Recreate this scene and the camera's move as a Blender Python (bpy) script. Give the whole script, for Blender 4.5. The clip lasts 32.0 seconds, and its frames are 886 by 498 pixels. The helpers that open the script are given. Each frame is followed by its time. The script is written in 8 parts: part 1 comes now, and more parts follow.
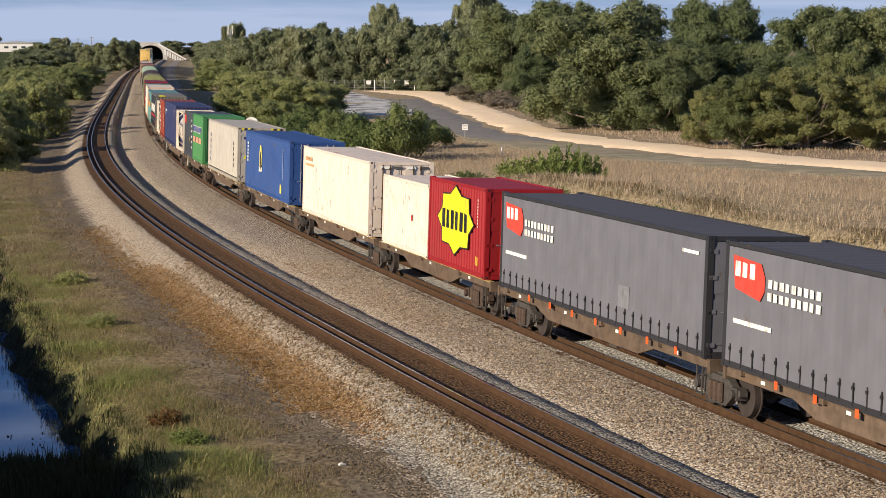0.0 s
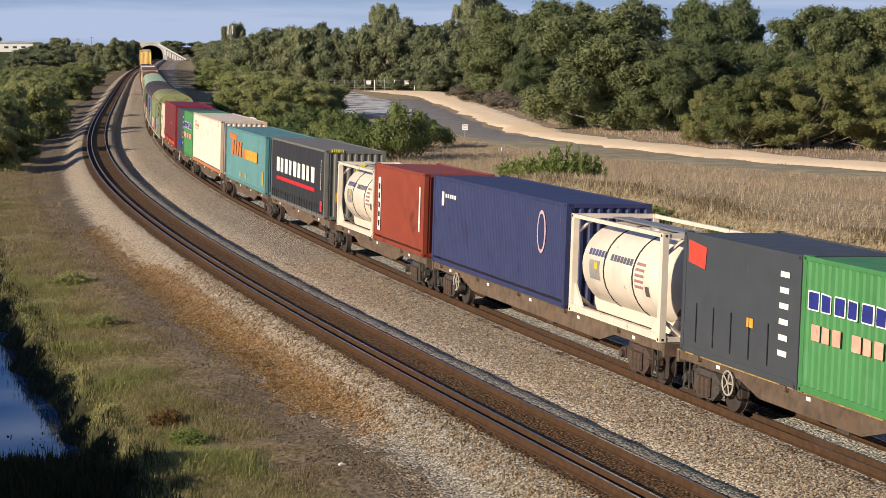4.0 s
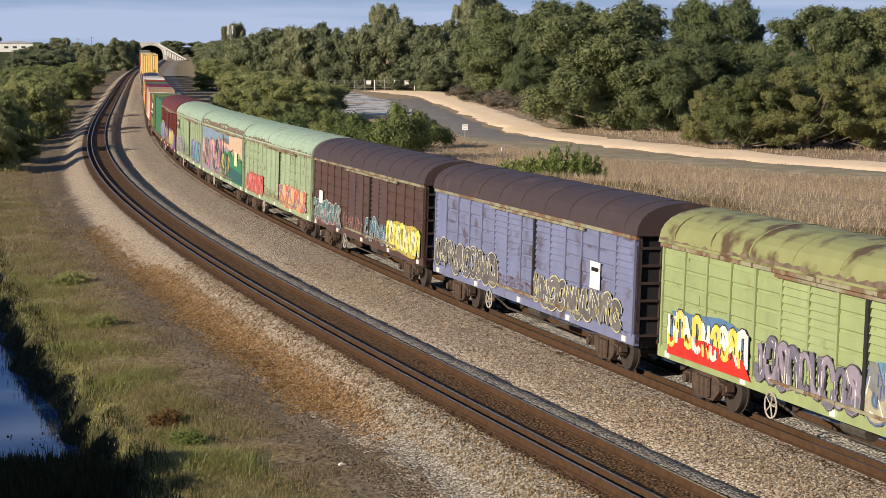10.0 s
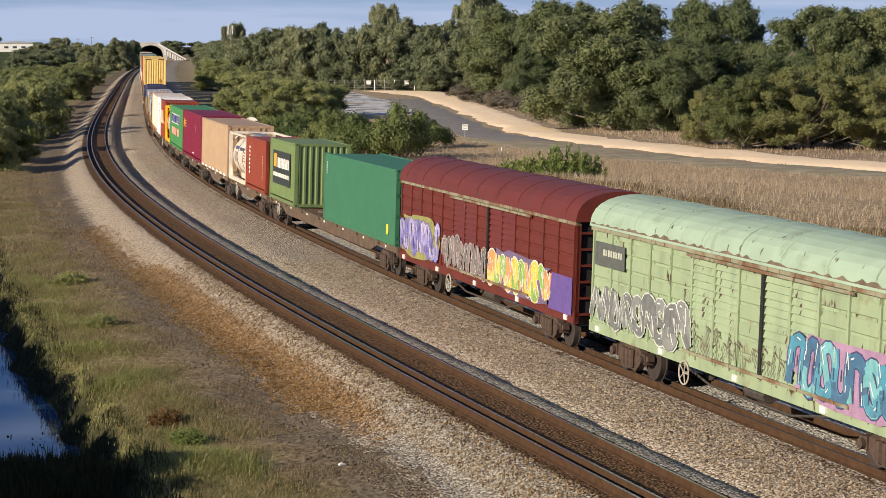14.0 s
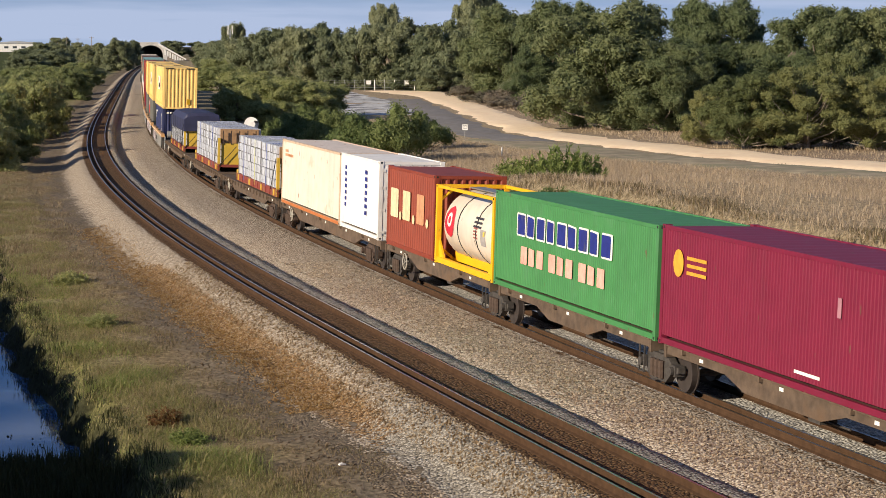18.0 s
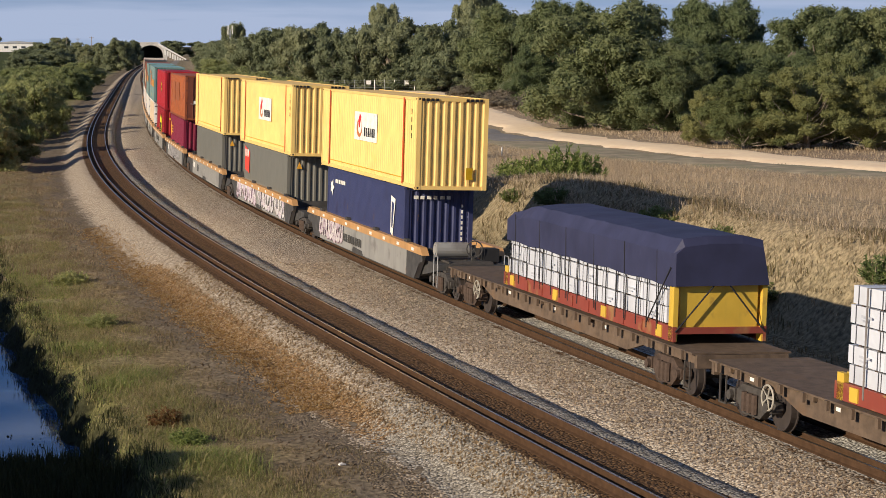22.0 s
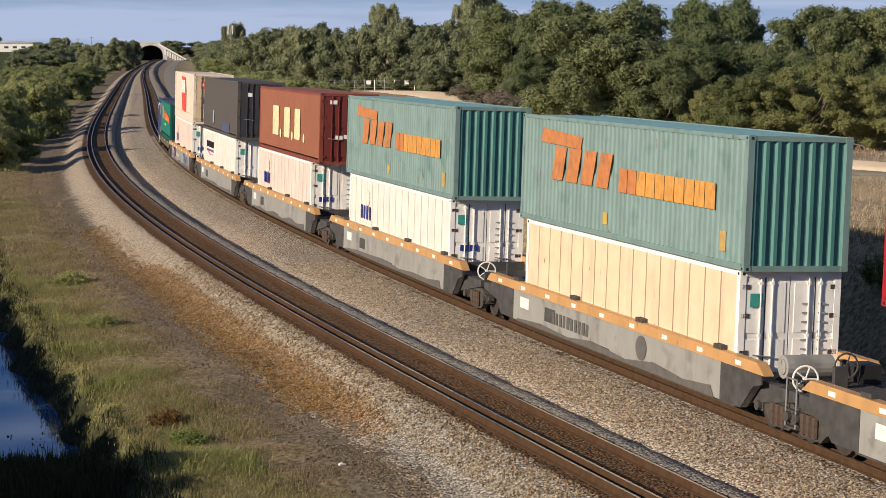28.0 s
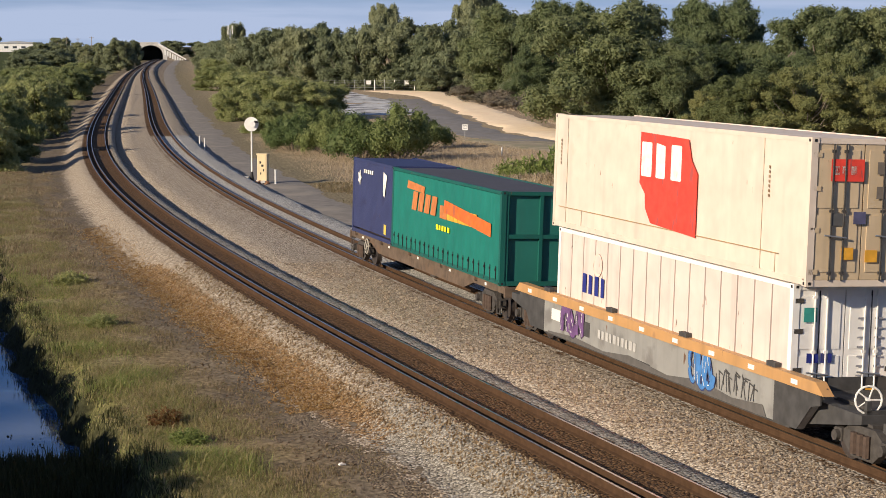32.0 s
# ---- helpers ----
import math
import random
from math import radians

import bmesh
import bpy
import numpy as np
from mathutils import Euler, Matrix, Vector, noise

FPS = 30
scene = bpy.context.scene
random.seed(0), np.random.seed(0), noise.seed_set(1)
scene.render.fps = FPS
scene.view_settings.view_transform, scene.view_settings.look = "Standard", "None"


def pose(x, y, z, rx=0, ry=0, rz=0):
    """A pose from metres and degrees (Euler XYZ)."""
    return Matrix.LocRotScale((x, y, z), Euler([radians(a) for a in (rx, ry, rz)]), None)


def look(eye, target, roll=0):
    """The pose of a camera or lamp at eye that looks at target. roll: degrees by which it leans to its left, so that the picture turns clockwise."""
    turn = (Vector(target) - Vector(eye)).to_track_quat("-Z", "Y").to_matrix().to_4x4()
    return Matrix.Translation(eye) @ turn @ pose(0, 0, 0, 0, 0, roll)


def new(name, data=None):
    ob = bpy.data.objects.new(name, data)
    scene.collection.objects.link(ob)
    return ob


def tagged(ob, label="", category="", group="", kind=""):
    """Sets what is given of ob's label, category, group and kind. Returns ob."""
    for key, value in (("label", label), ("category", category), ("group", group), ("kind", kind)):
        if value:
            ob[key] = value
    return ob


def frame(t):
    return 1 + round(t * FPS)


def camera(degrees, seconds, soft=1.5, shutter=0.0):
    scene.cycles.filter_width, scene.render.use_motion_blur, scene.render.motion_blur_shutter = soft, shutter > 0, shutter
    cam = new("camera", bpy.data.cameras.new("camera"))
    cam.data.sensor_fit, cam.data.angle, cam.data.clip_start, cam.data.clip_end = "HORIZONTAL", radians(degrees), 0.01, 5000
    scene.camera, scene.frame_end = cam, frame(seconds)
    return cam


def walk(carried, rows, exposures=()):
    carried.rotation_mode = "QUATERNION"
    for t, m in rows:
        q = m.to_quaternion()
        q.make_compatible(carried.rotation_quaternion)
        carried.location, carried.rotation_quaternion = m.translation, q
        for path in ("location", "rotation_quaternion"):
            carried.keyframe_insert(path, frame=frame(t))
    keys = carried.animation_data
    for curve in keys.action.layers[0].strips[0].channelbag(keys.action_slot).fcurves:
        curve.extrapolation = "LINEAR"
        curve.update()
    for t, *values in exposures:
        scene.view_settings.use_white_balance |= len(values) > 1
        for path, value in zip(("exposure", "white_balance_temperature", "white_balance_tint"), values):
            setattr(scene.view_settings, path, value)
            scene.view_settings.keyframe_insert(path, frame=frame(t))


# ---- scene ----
cam = camera(24.60, 32.0, soft=0.85)
EYE_HEIGHT = 8.207
VIEW = look((0, 0, EYE_HEIGHT), (0, 100, EYE_HEIGHT - 100 * math.tan(radians(5.792))))
walk(cam, [(0, VIEW), (32, VIEW)], exposures=[(0, -0.26), (17, -0.25), (20, -0.38), (23, -0.42), (25.5, -0.42), (28, -0.32), (30, -0.30), (32, -0.28)])

# ---- daylight: a low sun from behind and to one side, thin cloud ----
SUN_AZIMUTH = 38.0      # degrees from +x towards +y, the way the light travels
SUN_ELEVATION = 21.0
sky = bpy.data.worlds.new("sky")
scene.world = sky
sky.use_nodes = True
sn = sky.node_tree.nodes
sl = sky.node_tree.links
sky_tex = sn.new("ShaderNodeTexSky")
sky_tex.sky_type = 'NISHITA'
sky_tex.sun_disc = False
sky_tex.sun_elevation = radians(SUN_ELEVATION)
sky_tex.sun_rotation = math.atan2(-math.cos(radians(SUN_AZIMUTH)), -math.sin(radians(SUN_AZIMUTH)))
sky_tex.air_density = 1.0
sky_tex.dust_density = 0.3
sky_tex.ozone_density = 2.0
sky_coord = sn.new("ShaderNodeTexCoord")
sky_map = sn.new("ShaderNodeMapping")
sky_map.inputs["Scale"].default_value = (3.0, 3.0, 38.0)
sky_noise = sn.new("ShaderNodeTexNoise")
sky_noise.inputs["Scale"].default_value = 2.2
sky_noise.inputs["Detail"].default_value = 5.0
sky_ramp = sn.new("ShaderNodeValToRGB")
sky_ramp.color_ramp.elements[0].position = 0.42
sky_ramp.color_ramp.elements[1].position = 0.80
sky_ramp.color_ramp.elements[0].color = (0, 0, 0, 1)
sky_ramp.color_ramp.elements[1].color = (0.75, 0.75, 0.75, 1)
sky_mix = sn.new("ShaderNodeMix")
sky_mix.data_type = 'RGBA'
sky_mix.inputs["B"].default_value = (8.7, 10.4, 14.3, 1)
sky_lift = sn.new("ShaderNodeVectorMath")
sky_lift.inputs[1].default_value = (0, 0, 0.10)
sl.new(sky_coord.outputs["Generated"], sky_lift.inputs[0])
sl.new(sky_lift.outputs["Vector"], sky_tex.inputs["Vector"])
sl.new(sky_coord.outputs["Generated"], sky_map.inputs["Vector"])
sl.new(sky_map.outputs["Vector"], sky_noise.inputs["Vector"])
sl.new(sky_noise.outputs["Fac"], sky_ramp.inputs["Fac"])
sky_sep = sn.new("ShaderNodeSeparateXYZ")
sl.new(sky_coord.outputs["Generated"], sky_sep.inputs["Vector"])
sky_haze = sn.new("ShaderNodeMapRange")
sky_haze.inputs["From Min"].default_value = 0.0
sky_haze.inputs["From Max"].default_value = 0.10
sky_haze.inputs["To Min"].default_value = 0.75
sky_haze.inputs["To Max"].default_value = 0.0
sl.new(sky_sep.outputs["Z"], sky_haze.inputs["Value"])
sky_sum = sn.new("ShaderNodeMath")
sky_sum.use_clamp = True
sl.new(sky_ramp.outputs["Color"], sky_sum.inputs[0])
sl.new(sky_haze.outputs["Result"], sky_sum.inputs[1])
sl.new(sky_sum.outputs[0], sky_mix.inputs["Factor"])
sky_tint = sn.new("ShaderNodeMix")
sky_tint.data_type = 'RGBA'
sky_tint.blend_type = 'MULTIPLY'
sky_tint.inputs["Factor"].default_value = 1.0
sky_tint.inputs["B"].default_value = (0.58, 0.92, 1.46, 1)
sl.new(sky_tex.outputs["Color"], sky_tint.inputs["A"])
sl.new(sky_tint.outputs["Result"], sky_mix.inputs["A"])
sl.new(sky_mix.outputs["Result"], sn["Background"].inputs["Color"])
sn["Background"].inputs["Strength"].default_value = 0.062

sun_data = bpy.data.lights.new("sun", 'SUN')
sun_data.energy = 7.2
sun_data.angle = radians(0.6)
sun_data.color = (1.0, 0.85, 0.65)
sun = new("sun", sun_data)
sun_way = Vector((math.cos(radians(SUN_AZIMUTH)), math.sin(radians(SUN_AZIMUTH)), -math.tan(radians(SUN_ELEVATION))))
sun.matrix_world = look((-60, -40, 60), Vector((-60, -40, 60)) + sun_way)


# ---- materials ----
def material(name, colour, rough=0.7, metal=0.0, vary=0.15, scale=3.0, bump=0.0, bump_scale=40.0, second=None, second_scale=0.8,
             second_at=0.55, per_object=0.0, streak=0.0, spec=0.4, chip=None, chip_at=0.70):
    """A surface with fine variation, patches of a second colour and, for streak, vertical weathering."""
    m = bpy.data.materials.new(name)
    m.use_nodes = True
    nt = m.node_tree
    n, k = nt.nodes, nt.links
    b = n["Principled BSDF"]
    b.inputs["Roughness"].default_value = rough
    b.inputs["Metallic"].default_value = metal
    b.inputs["Specular IOR Level"].default_value = spec
    tc = n.new("ShaderNodeTexCoord")
    place = tc.outputs["Object"]
    if chip:
        own = n.new("ShaderNodeObjectInfo")
        far = n.new("ShaderNodeMath")
        far.operation = 'MULTIPLY'
        far.inputs[1].default_value = 60.0
        k.new(own.outputs["Random"], far.inputs[0])
        add = n.new("ShaderNodeVectorMath")
        k.new(place, add.inputs[0])
        k.new(far.outputs[0], add.inputs[1])
        place = add.outputs["Vector"]

    def noise_at(s, detail=4.0, stretch=None):
        x = n.new("ShaderNodeTexNoise")
        x.inputs["Scale"].default_value = s
        x.inputs["Detail"].default_value = detail
        if stretch:
            mp = n.new("ShaderNodeMapping")
            mp.inputs["Scale"].default_value = stretch
            k.new(place, mp.inputs["Vector"])
            k.new(mp.outputs["Vector"], x.inputs["Vector"])
        else:
            k.new(place, x.inputs["Vector"])
        return x.outputs["Fac"]

    def mixed(fac, a, bcol):
        x = n.new("ShaderNodeMix")
        x.data_type = 'RGBA'
        k.new(fac, x.inputs["Factor"])
        for sock, v in (("A", a), ("B", bcol)):
            if isinstance(v, tuple):
                x.inputs[sock].default_value = (*v, 1)
            else:
                k.new(v, x.inputs[sock])
        return x.outputs["Result"]

    def stepped(fac, lo, hi):
        x = n.new("ShaderNodeMapRange")
        x.inputs["From Min"].default_value = lo
        x.inputs["From Max"].default_value = hi
        k.new(fac, x.inputs["Value"])
        return x.outputs["Result"]

    dark = tuple(c * (1 - vary) for c in colour)
    lite = tuple(min(1, c * (1 + vary)) for c in colour)
    col = mixed(stepped(noise_at(scale), 0.3, 0.7), dark, lite)
    if second:
        col = mixed(stepped(noise_at(second_scale, 6.0), second_at, second_at + 0.12), col, second)
    if streak:
        f = stepped(noise_at(1.0, 5.0, (2.6, 2.6, 0.22)), 0.5, 0.75)
        mul = n.new("ShaderNodeMath")
        mul.operation = 'MULTIPLY'
        mul.inputs[1].default_value = streak
        k.new(f, mul.inputs[0])
        col = mixed(mul.outputs[0], col, tuple(c * 0.45 + 0.03 for c in colour))
    if chip:
        col = mixed(stepped(noise_at(1.0, 6.0, (5.0, 5.0, 1.6)), chip_at, chip_at + 0.05), col, chip)
    if per_object:
        oi = n.new("ShaderNodeObjectInfo")
        hs = n.new("ShaderNodeHueSaturation")
        mr = n.new("ShaderNodeMapRange")
        mr.inputs["To Min"].default_value = 1 - per_object
        mr.inputs["To Max"].default_value = 1 + per_object
        k.new(oi.outputs["Random"], mr.inputs["Value"])
        k.new(mr.outputs["Result"], hs.inputs["Value"])
        k.new(col, hs.inputs["Color"])
        col = hs.outputs["Color"]
    k.new(col, b.inputs["Base Color"])
    if bump:
        bp = n.new("ShaderNodeBump")
        bp.inputs["Strength"].default_value = bump
        bp.inputs["Distance"].default_value = 0.02
        k.new(noise_at(bump_scale, 3.0), bp.inputs["Height"])
        k.new(bp.outputs["Normal"], b.inputs["Normal"])
    return m


def paint(name, colour, rough=0.5, streak=0.35, vary=0.08, rust=None, rust_at=0.68, chip=(0.15, 0.085, 0.05), chip_at=0.69):
    """Weathered vehicle paint: faded patches, run-down streaks and rusty chips."""
    return material(name, colour, rough=rough, vary=vary, scale=1.6, bump=0.15, bump_scale=6.0, streak=streak, second=rust, second_scale=1.3,
                    second_at=rust_at, chip=chip, chip_at=chip_at)


def bed_material(name, tones, scale=15.0):
    """Broken stone whose kind changes with uneven edges: tones by zone name; a zone's weight is stored with the mesh."""
    m = bpy.data.materials.new(name)
    m.use_nodes = True
    n, k = m.node_tree.nodes, m.node_tree.links
    b = n["Principled BSDF"]
    b.inputs["Roughness"].default_value = 0.9
    b.inputs["Specular IOR Level"].default_value = 0.2
    tc = n.new("ShaderNodeTexCoord")
    v = n.new("ShaderNodeTexVoronoi")
    v.inputs["Scale"].default_value = scale
    k.new(tc.outputs["Object"], v.inputs["Vector"])
    sep = n.new("ShaderNodeSeparateColor")
    k.new(v.outputs["Color"], sep.inputs["Color"])
    edge = n.new("ShaderNodeTexNoise")
    edge.inputs["Scale"].default_value = 1.1
    edge.inputs["Detail"].default_value = 7.0
    edge.inputs["Roughness"].default_value = 0.7
    k.new(tc.outputs["Object"], edge.inputs["Vector"])
    each = n.new("ShaderNodeMath")
    each.operation = 'MULTIPLY_ADD'
    each.inputs[1].default_value = 0.35
    k.new(sep.outputs["Green"], each.inputs[0])
    k.new(edge.outputs["Fac"], each.inputs[2])
    col = None
    for zone, ramp in tones.items():
        r = n.new("ShaderNodeValToRGB")
        r.color_ramp.elements[0].color = (*ramp[0], 1)
        r.color_ramp.elements[1].color = (*ramp[-1], 1)
        for i, c in enumerate(ramp[1:-1]):
            r.color_ramp.elements.new((i + 1) / (len(ramp) - 1)).color = (*c, 1)
        k.new(sep.outputs["Red"], r.inputs["Fac"])
        if col is None:
            col = r.outputs["Color"]
            continue
        at = n.new("ShaderNodeAttribute")
        at.attribute_name = zone
        add = n.new("ShaderNodeMath")
        k.new(at.outputs["Fac"], add.inputs[0])
        k.new(each.outputs[0], add.inputs[1])
        mr = n.new("ShaderNodeMapRange")
        mr.inputs["From Min"].default_value = 1.12
        mr.inputs["From Max"].default_value = 1.26
        k.new(add.outputs[0], mr.inputs["Value"])
        mx = n.new("ShaderNodeMix")
        mx.data_type = 'RGBA'
        k.new(mr.outputs["Result"], mx.inputs["Factor"])
        k.new(col, mx.inputs["A"])
        k.new(r.outputs["Color"], mx.inputs["B"])
        col = mx.outputs["Result"]
    # colour darkens towards stone edges, painting in the shade of the gaps
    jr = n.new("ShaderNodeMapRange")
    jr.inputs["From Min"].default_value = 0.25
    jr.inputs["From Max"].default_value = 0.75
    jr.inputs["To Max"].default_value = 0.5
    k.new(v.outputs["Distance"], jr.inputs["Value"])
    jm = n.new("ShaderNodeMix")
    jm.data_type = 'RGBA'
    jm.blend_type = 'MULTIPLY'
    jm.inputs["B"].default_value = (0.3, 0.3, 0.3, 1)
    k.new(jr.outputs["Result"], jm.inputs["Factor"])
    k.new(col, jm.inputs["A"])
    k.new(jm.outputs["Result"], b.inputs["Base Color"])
    bp = n.new("ShaderNodeBump")
    bp.inputs["Strength"].default_value = 0.75
    bp.inputs["Distance"].default_value = 0.07
    bp.invert = True
    k.new(v.outputs["Distance"], bp.inputs["Height"])
    k.new(bp.outputs["Normal"], b.inputs["Normal"])
    return m


TAN_STONE = [(0.172, 0.131, 0.097), (0.423, 0.34, 0.253), (0.523, 0.432, 0.328), (0.681, 0.598, 0.49)]
GREY_STONE = [(0.20, 0.19, 0.18), (0.45, 0.43, 0.40), (0.60, 0.575, 0.53), (0.80, 0.77, 0.71)]
DULL_STONE = [(0.106, 0.098, 0.087), (0.26, 0.244, 0.218), (0.344, 0.323, 0.29), (0.47, 0.445, 0.403)]
PALE_STONE = [(0.125, 0.107, 0.081), (0.312, 0.275, 0.221), (0.41, 0.369, 0.307), (0.558, 0.517, 0.451)]
RUST_STONE = [(0.045, 0.024, 0.011), (0.12, 0.064, 0.028), (0.15, 0.084, 0.04), (0.20, 0.122, 0.066)]
ORANGE_STONE = [(0.101, 0.056, 0.026), (0.249, 0.142, 0.062), (0.335, 0.202, 0.09), (0.464, 0.353, 0.224)]
SOIL_STONE = [(0.10, 0.075, 0.05), (0.18, 0.14, 0.10), (0.22, 0.175, 0.125), (0.30, 0.24, 0.17)]
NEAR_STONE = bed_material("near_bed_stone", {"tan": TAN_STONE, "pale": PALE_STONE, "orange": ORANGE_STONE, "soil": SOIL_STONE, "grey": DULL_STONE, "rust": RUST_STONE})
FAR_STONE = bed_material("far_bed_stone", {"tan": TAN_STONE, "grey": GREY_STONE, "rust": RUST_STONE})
RAIL_STEEL = material("rail_steel", (0.075, 0.043, 0.025), rough=0.85, metal=0.0, spec=0.1, vary=0.2, scale=5, bump=0.1)
RAIL_HEAD = material("rail_head", (0.45, 0.42, 0.40), rough=0.30, metal=0.9, vary=0.05)
WAGON_BROWN = material("wagon_brown", (0.125, 0.088, 0.062), rough=0.8, vary=0.3, scale=4, bump=0.2, second=(0.15, 0.095, 0.058), second_at=0.58, per_object=0.12)
WAGON_YELLOW = material("wagon_yellow_sill", (0.36, 0.25, 0.09), rough=0.7, vary=0.3, scale=5, second=(0.12, 0.07, 0.04), second_at=0.52)
BOGIE = material("bogie_iron", (0.062, 0.055, 0.05), rough=0.8, vary=0.3, scale=8, bump=0.3)
BOGIE_RUST = material("bogie_rust", (0.075, 0.05, 0.038), rough=0.85, vary=0.35, scale=8, bump=0.3)
WHEEL = material("wheel_steel", (0.09, 0.075, 0.07), rough=0.5, metal=0.5, vary=0.2)
WELL_GREY = paint("well_grey", (0.30, 0.295, 0.28), rust=(0.20, 0.19, 0.18), rust_at=0.56, streak=0.5)
WELL_DARK = material("well_dark", (0.06, 0.058, 0.058), rough=0.8, vary=0.3, scale=3)
WELL_ORANGE = paint("well_orange", (0.52, 0.29, 0.12), rust=(0.36, 0.20, 0.10), rust_at=0.62)
WHITE = paint("white_paint", (0.80, 0.78, 0.74), streak=0.15)
BLACK = material("black_rubber", (0.02, 0.02, 0.022), rough=0.7)
REFLECT = material("reflector_white", (0.85, 0.83, 0.78), rough=0.4)
STEEL = material("galvanised_steel", (0.42, 0.43, 0.44), rough=0.45, metal=0.7, vary=0.15)

_plain = {}


def colour_of(rgb, rough=0.6):
    """A plain painted marking of that colour."""
    key = (tuple(round(c, 3) for c in rgb), rough)
    if key not in _plain:
        _plain[key] = material("marking_paint", key[0], rough=rough, vary=0.16, scale=5, streak=0.3, chip=tuple(0.5 * c + 0.05 for c in key[0]), chip_at=0.62)
    return _plain[key]


# ---- mesh building ----
class Shape:
    """Collects vertices and faces of one mesh."""

    def __init__(self):
        self.v, self.f, self.i = [], [], []

    def add(self, verts, faces, slot=0):
        n = len(self.v)
        self.v += [tuple(p) for p in verts]
        self.f += [tuple(n + j for j in q) for q in faces]
        self.i += [slot] * len(faces)
        return self

    def box(self, x0, x1, y0, y1, z0, z1, slot=0):
        return self.add([(x0, y0, z0), (x1, y0, z0), (x1, y1, z0), (x0, y1, z0), (x0, y0, z1), (x1, y0, z1), (x1, y1, z1), (x0, y1, z1)],
                        [(0, 3, 2, 1), (4, 5, 6, 7), (0, 1, 5, 4), (1, 2, 6, 5), (2, 3, 7, 6), (3, 0, 4, 7)], slot)

    def slab(self, poly, y0, y1, slot=0):
        """A plate: a polygon of (x, z), counter-clockwise seen from -y, from y0 to y1."""
        n = len(poly)
        vs = [(x, y0, z) for x, z in poly] + [(x, y1, z) for x, z in poly]
        fs = [tuple(range(n)), tuple(range(2 * n - 1, n - 1, -1))]
        fs += [(j, n + j, n + (j + 1) % n, (j + 1) % n) for j in range(n)]
        return self.add(vs, fs, slot)

    def rod(self, a, b, r, n=8, slot=0, r2=None):
        """A round bar from a to b."""
        a, b = Vector(a), Vector(b)
        q = (b - a).to_track_quat('Z', 'Y')
        r2 = r if r2 is None else r2
        vs = []
        for p, rr in ((a, r), (b, r2)):
            vs += [p + q @ Vector((rr * math.cos(2 * math.pi * j / n), rr * math.sin(2 * math.pi * j / n), 0)) for j in range(n)]
        fs = [(j, (j + 1) % n, n + (j + 1) % n, n + j) for j in range(n)] + [tuple(range(n - 1, -1, -1)), tuple(range(n, 2 * n))]
        return self.add(vs, fs, slot)

    def sweep(self, stations, slot=0, caps=True):
        """A skin over equal rings of points."""
        n = len(stations[0])
        vs = [p for ring in stations for p in ring]
        fs = []
        for a in range(len(stations) - 1):
            for j in range(n):
                fs.append((a * n + j, a * n + (j + 1) % n, (a + 1) * n + (j + 1) % n, (a + 1) * n + j))
        if caps:
            fs += [tuple(range(n - 1, -1, -1)), tuple((len(stations) - 1) * n + j for j in range(n))]
        return self.add(vs, fs, slot)

    def mesh(self, name, smooth=False):
        me = bpy.data.meshes.new(name)
        me.from_pydata(self.v, [], self.f)
        if any(self.i):
            me.polygons.foreach_set("material_index", self.i)
        if smooth:
            me.polygons.foreach_set("use_smooth", [True] * len(self.f))
        me.update()
        return me


def dress(ob, mats):
    """Materials that belong to the object, so that objects can share a mesh."""
    me = ob.data
    while len(me.materials) < len(mats):
        me.materials.append(None)
    for slot, m in zip(ob.material_slots, mats):
        slot.link = 'OBJECT'
        slot.material = m
    return ob


def part(name, shape, mats, parent, label="", at=None, smooth=False):
    """One mesh object under a thing or a part; shape is a Shape or a mesh to share."""
    me = shape if isinstance(shape, bpy.types.Mesh) else shape.mesh(name, smooth)
    ob = new(name, me)
    dress(ob, mats if isinstance(mats, (list, tuple)) else [mats])
    ob.parent = parent
    if at is not None:
        ob.matrix_basis = at
    if label:
        tagged(ob, label)
    return ob


_shared = {}


def shared(key, maker, smooth=False):
    if key not in _shared:
        _shared[key] = maker().mesh(key[0], smooth)
    return _shared[key]


# ---- the two tracks: plan of their centre lines ----
KNOT_Y = np.array([-120, -40, 20, 45, 65, 90, 120, 155, 200, 260, 340, 480, 700, 1100.0])
NEAR_X = np.array([62.83, 31.77, 9.88, 1.45, -4.83, -11.92, -19.24, -26.34, -33.92, -42.91, -54.57, -74.76, -104.35, -153.15])
FAR_X = np.array([64.97, 35.97, 15.31, 7.24, 1.15, -5.83, -13.14, -20.26, -27.9, -37.01, -48.96, -70.08, -101.26, -151.29])


def bends(knots, values):
    """Second derivatives of the natural cubic through the knots."""
    n = len(knots)
    h = np.diff(knots)
    a, r = np.zeros((n, n)), np.zeros(n)
    a[0, 0] = a[-1, -1] = 1
    for i in range(1, n - 1):
        a[i, i - 1], a[i, i], a[i, i + 1] = h[i - 1], 2 * (h[i - 1] + h[i]), h[i]
        r[i] = 6 * ((values[i + 1] - values[i]) / h[i] - (values[i] - values[i - 1]) / h[i - 1])
    return np.linalg.solve(a, r)


NEAR_BEND, FAR_BEND = bends(KNOT_Y, NEAR_X), bends(KNOT_Y, FAR_X)


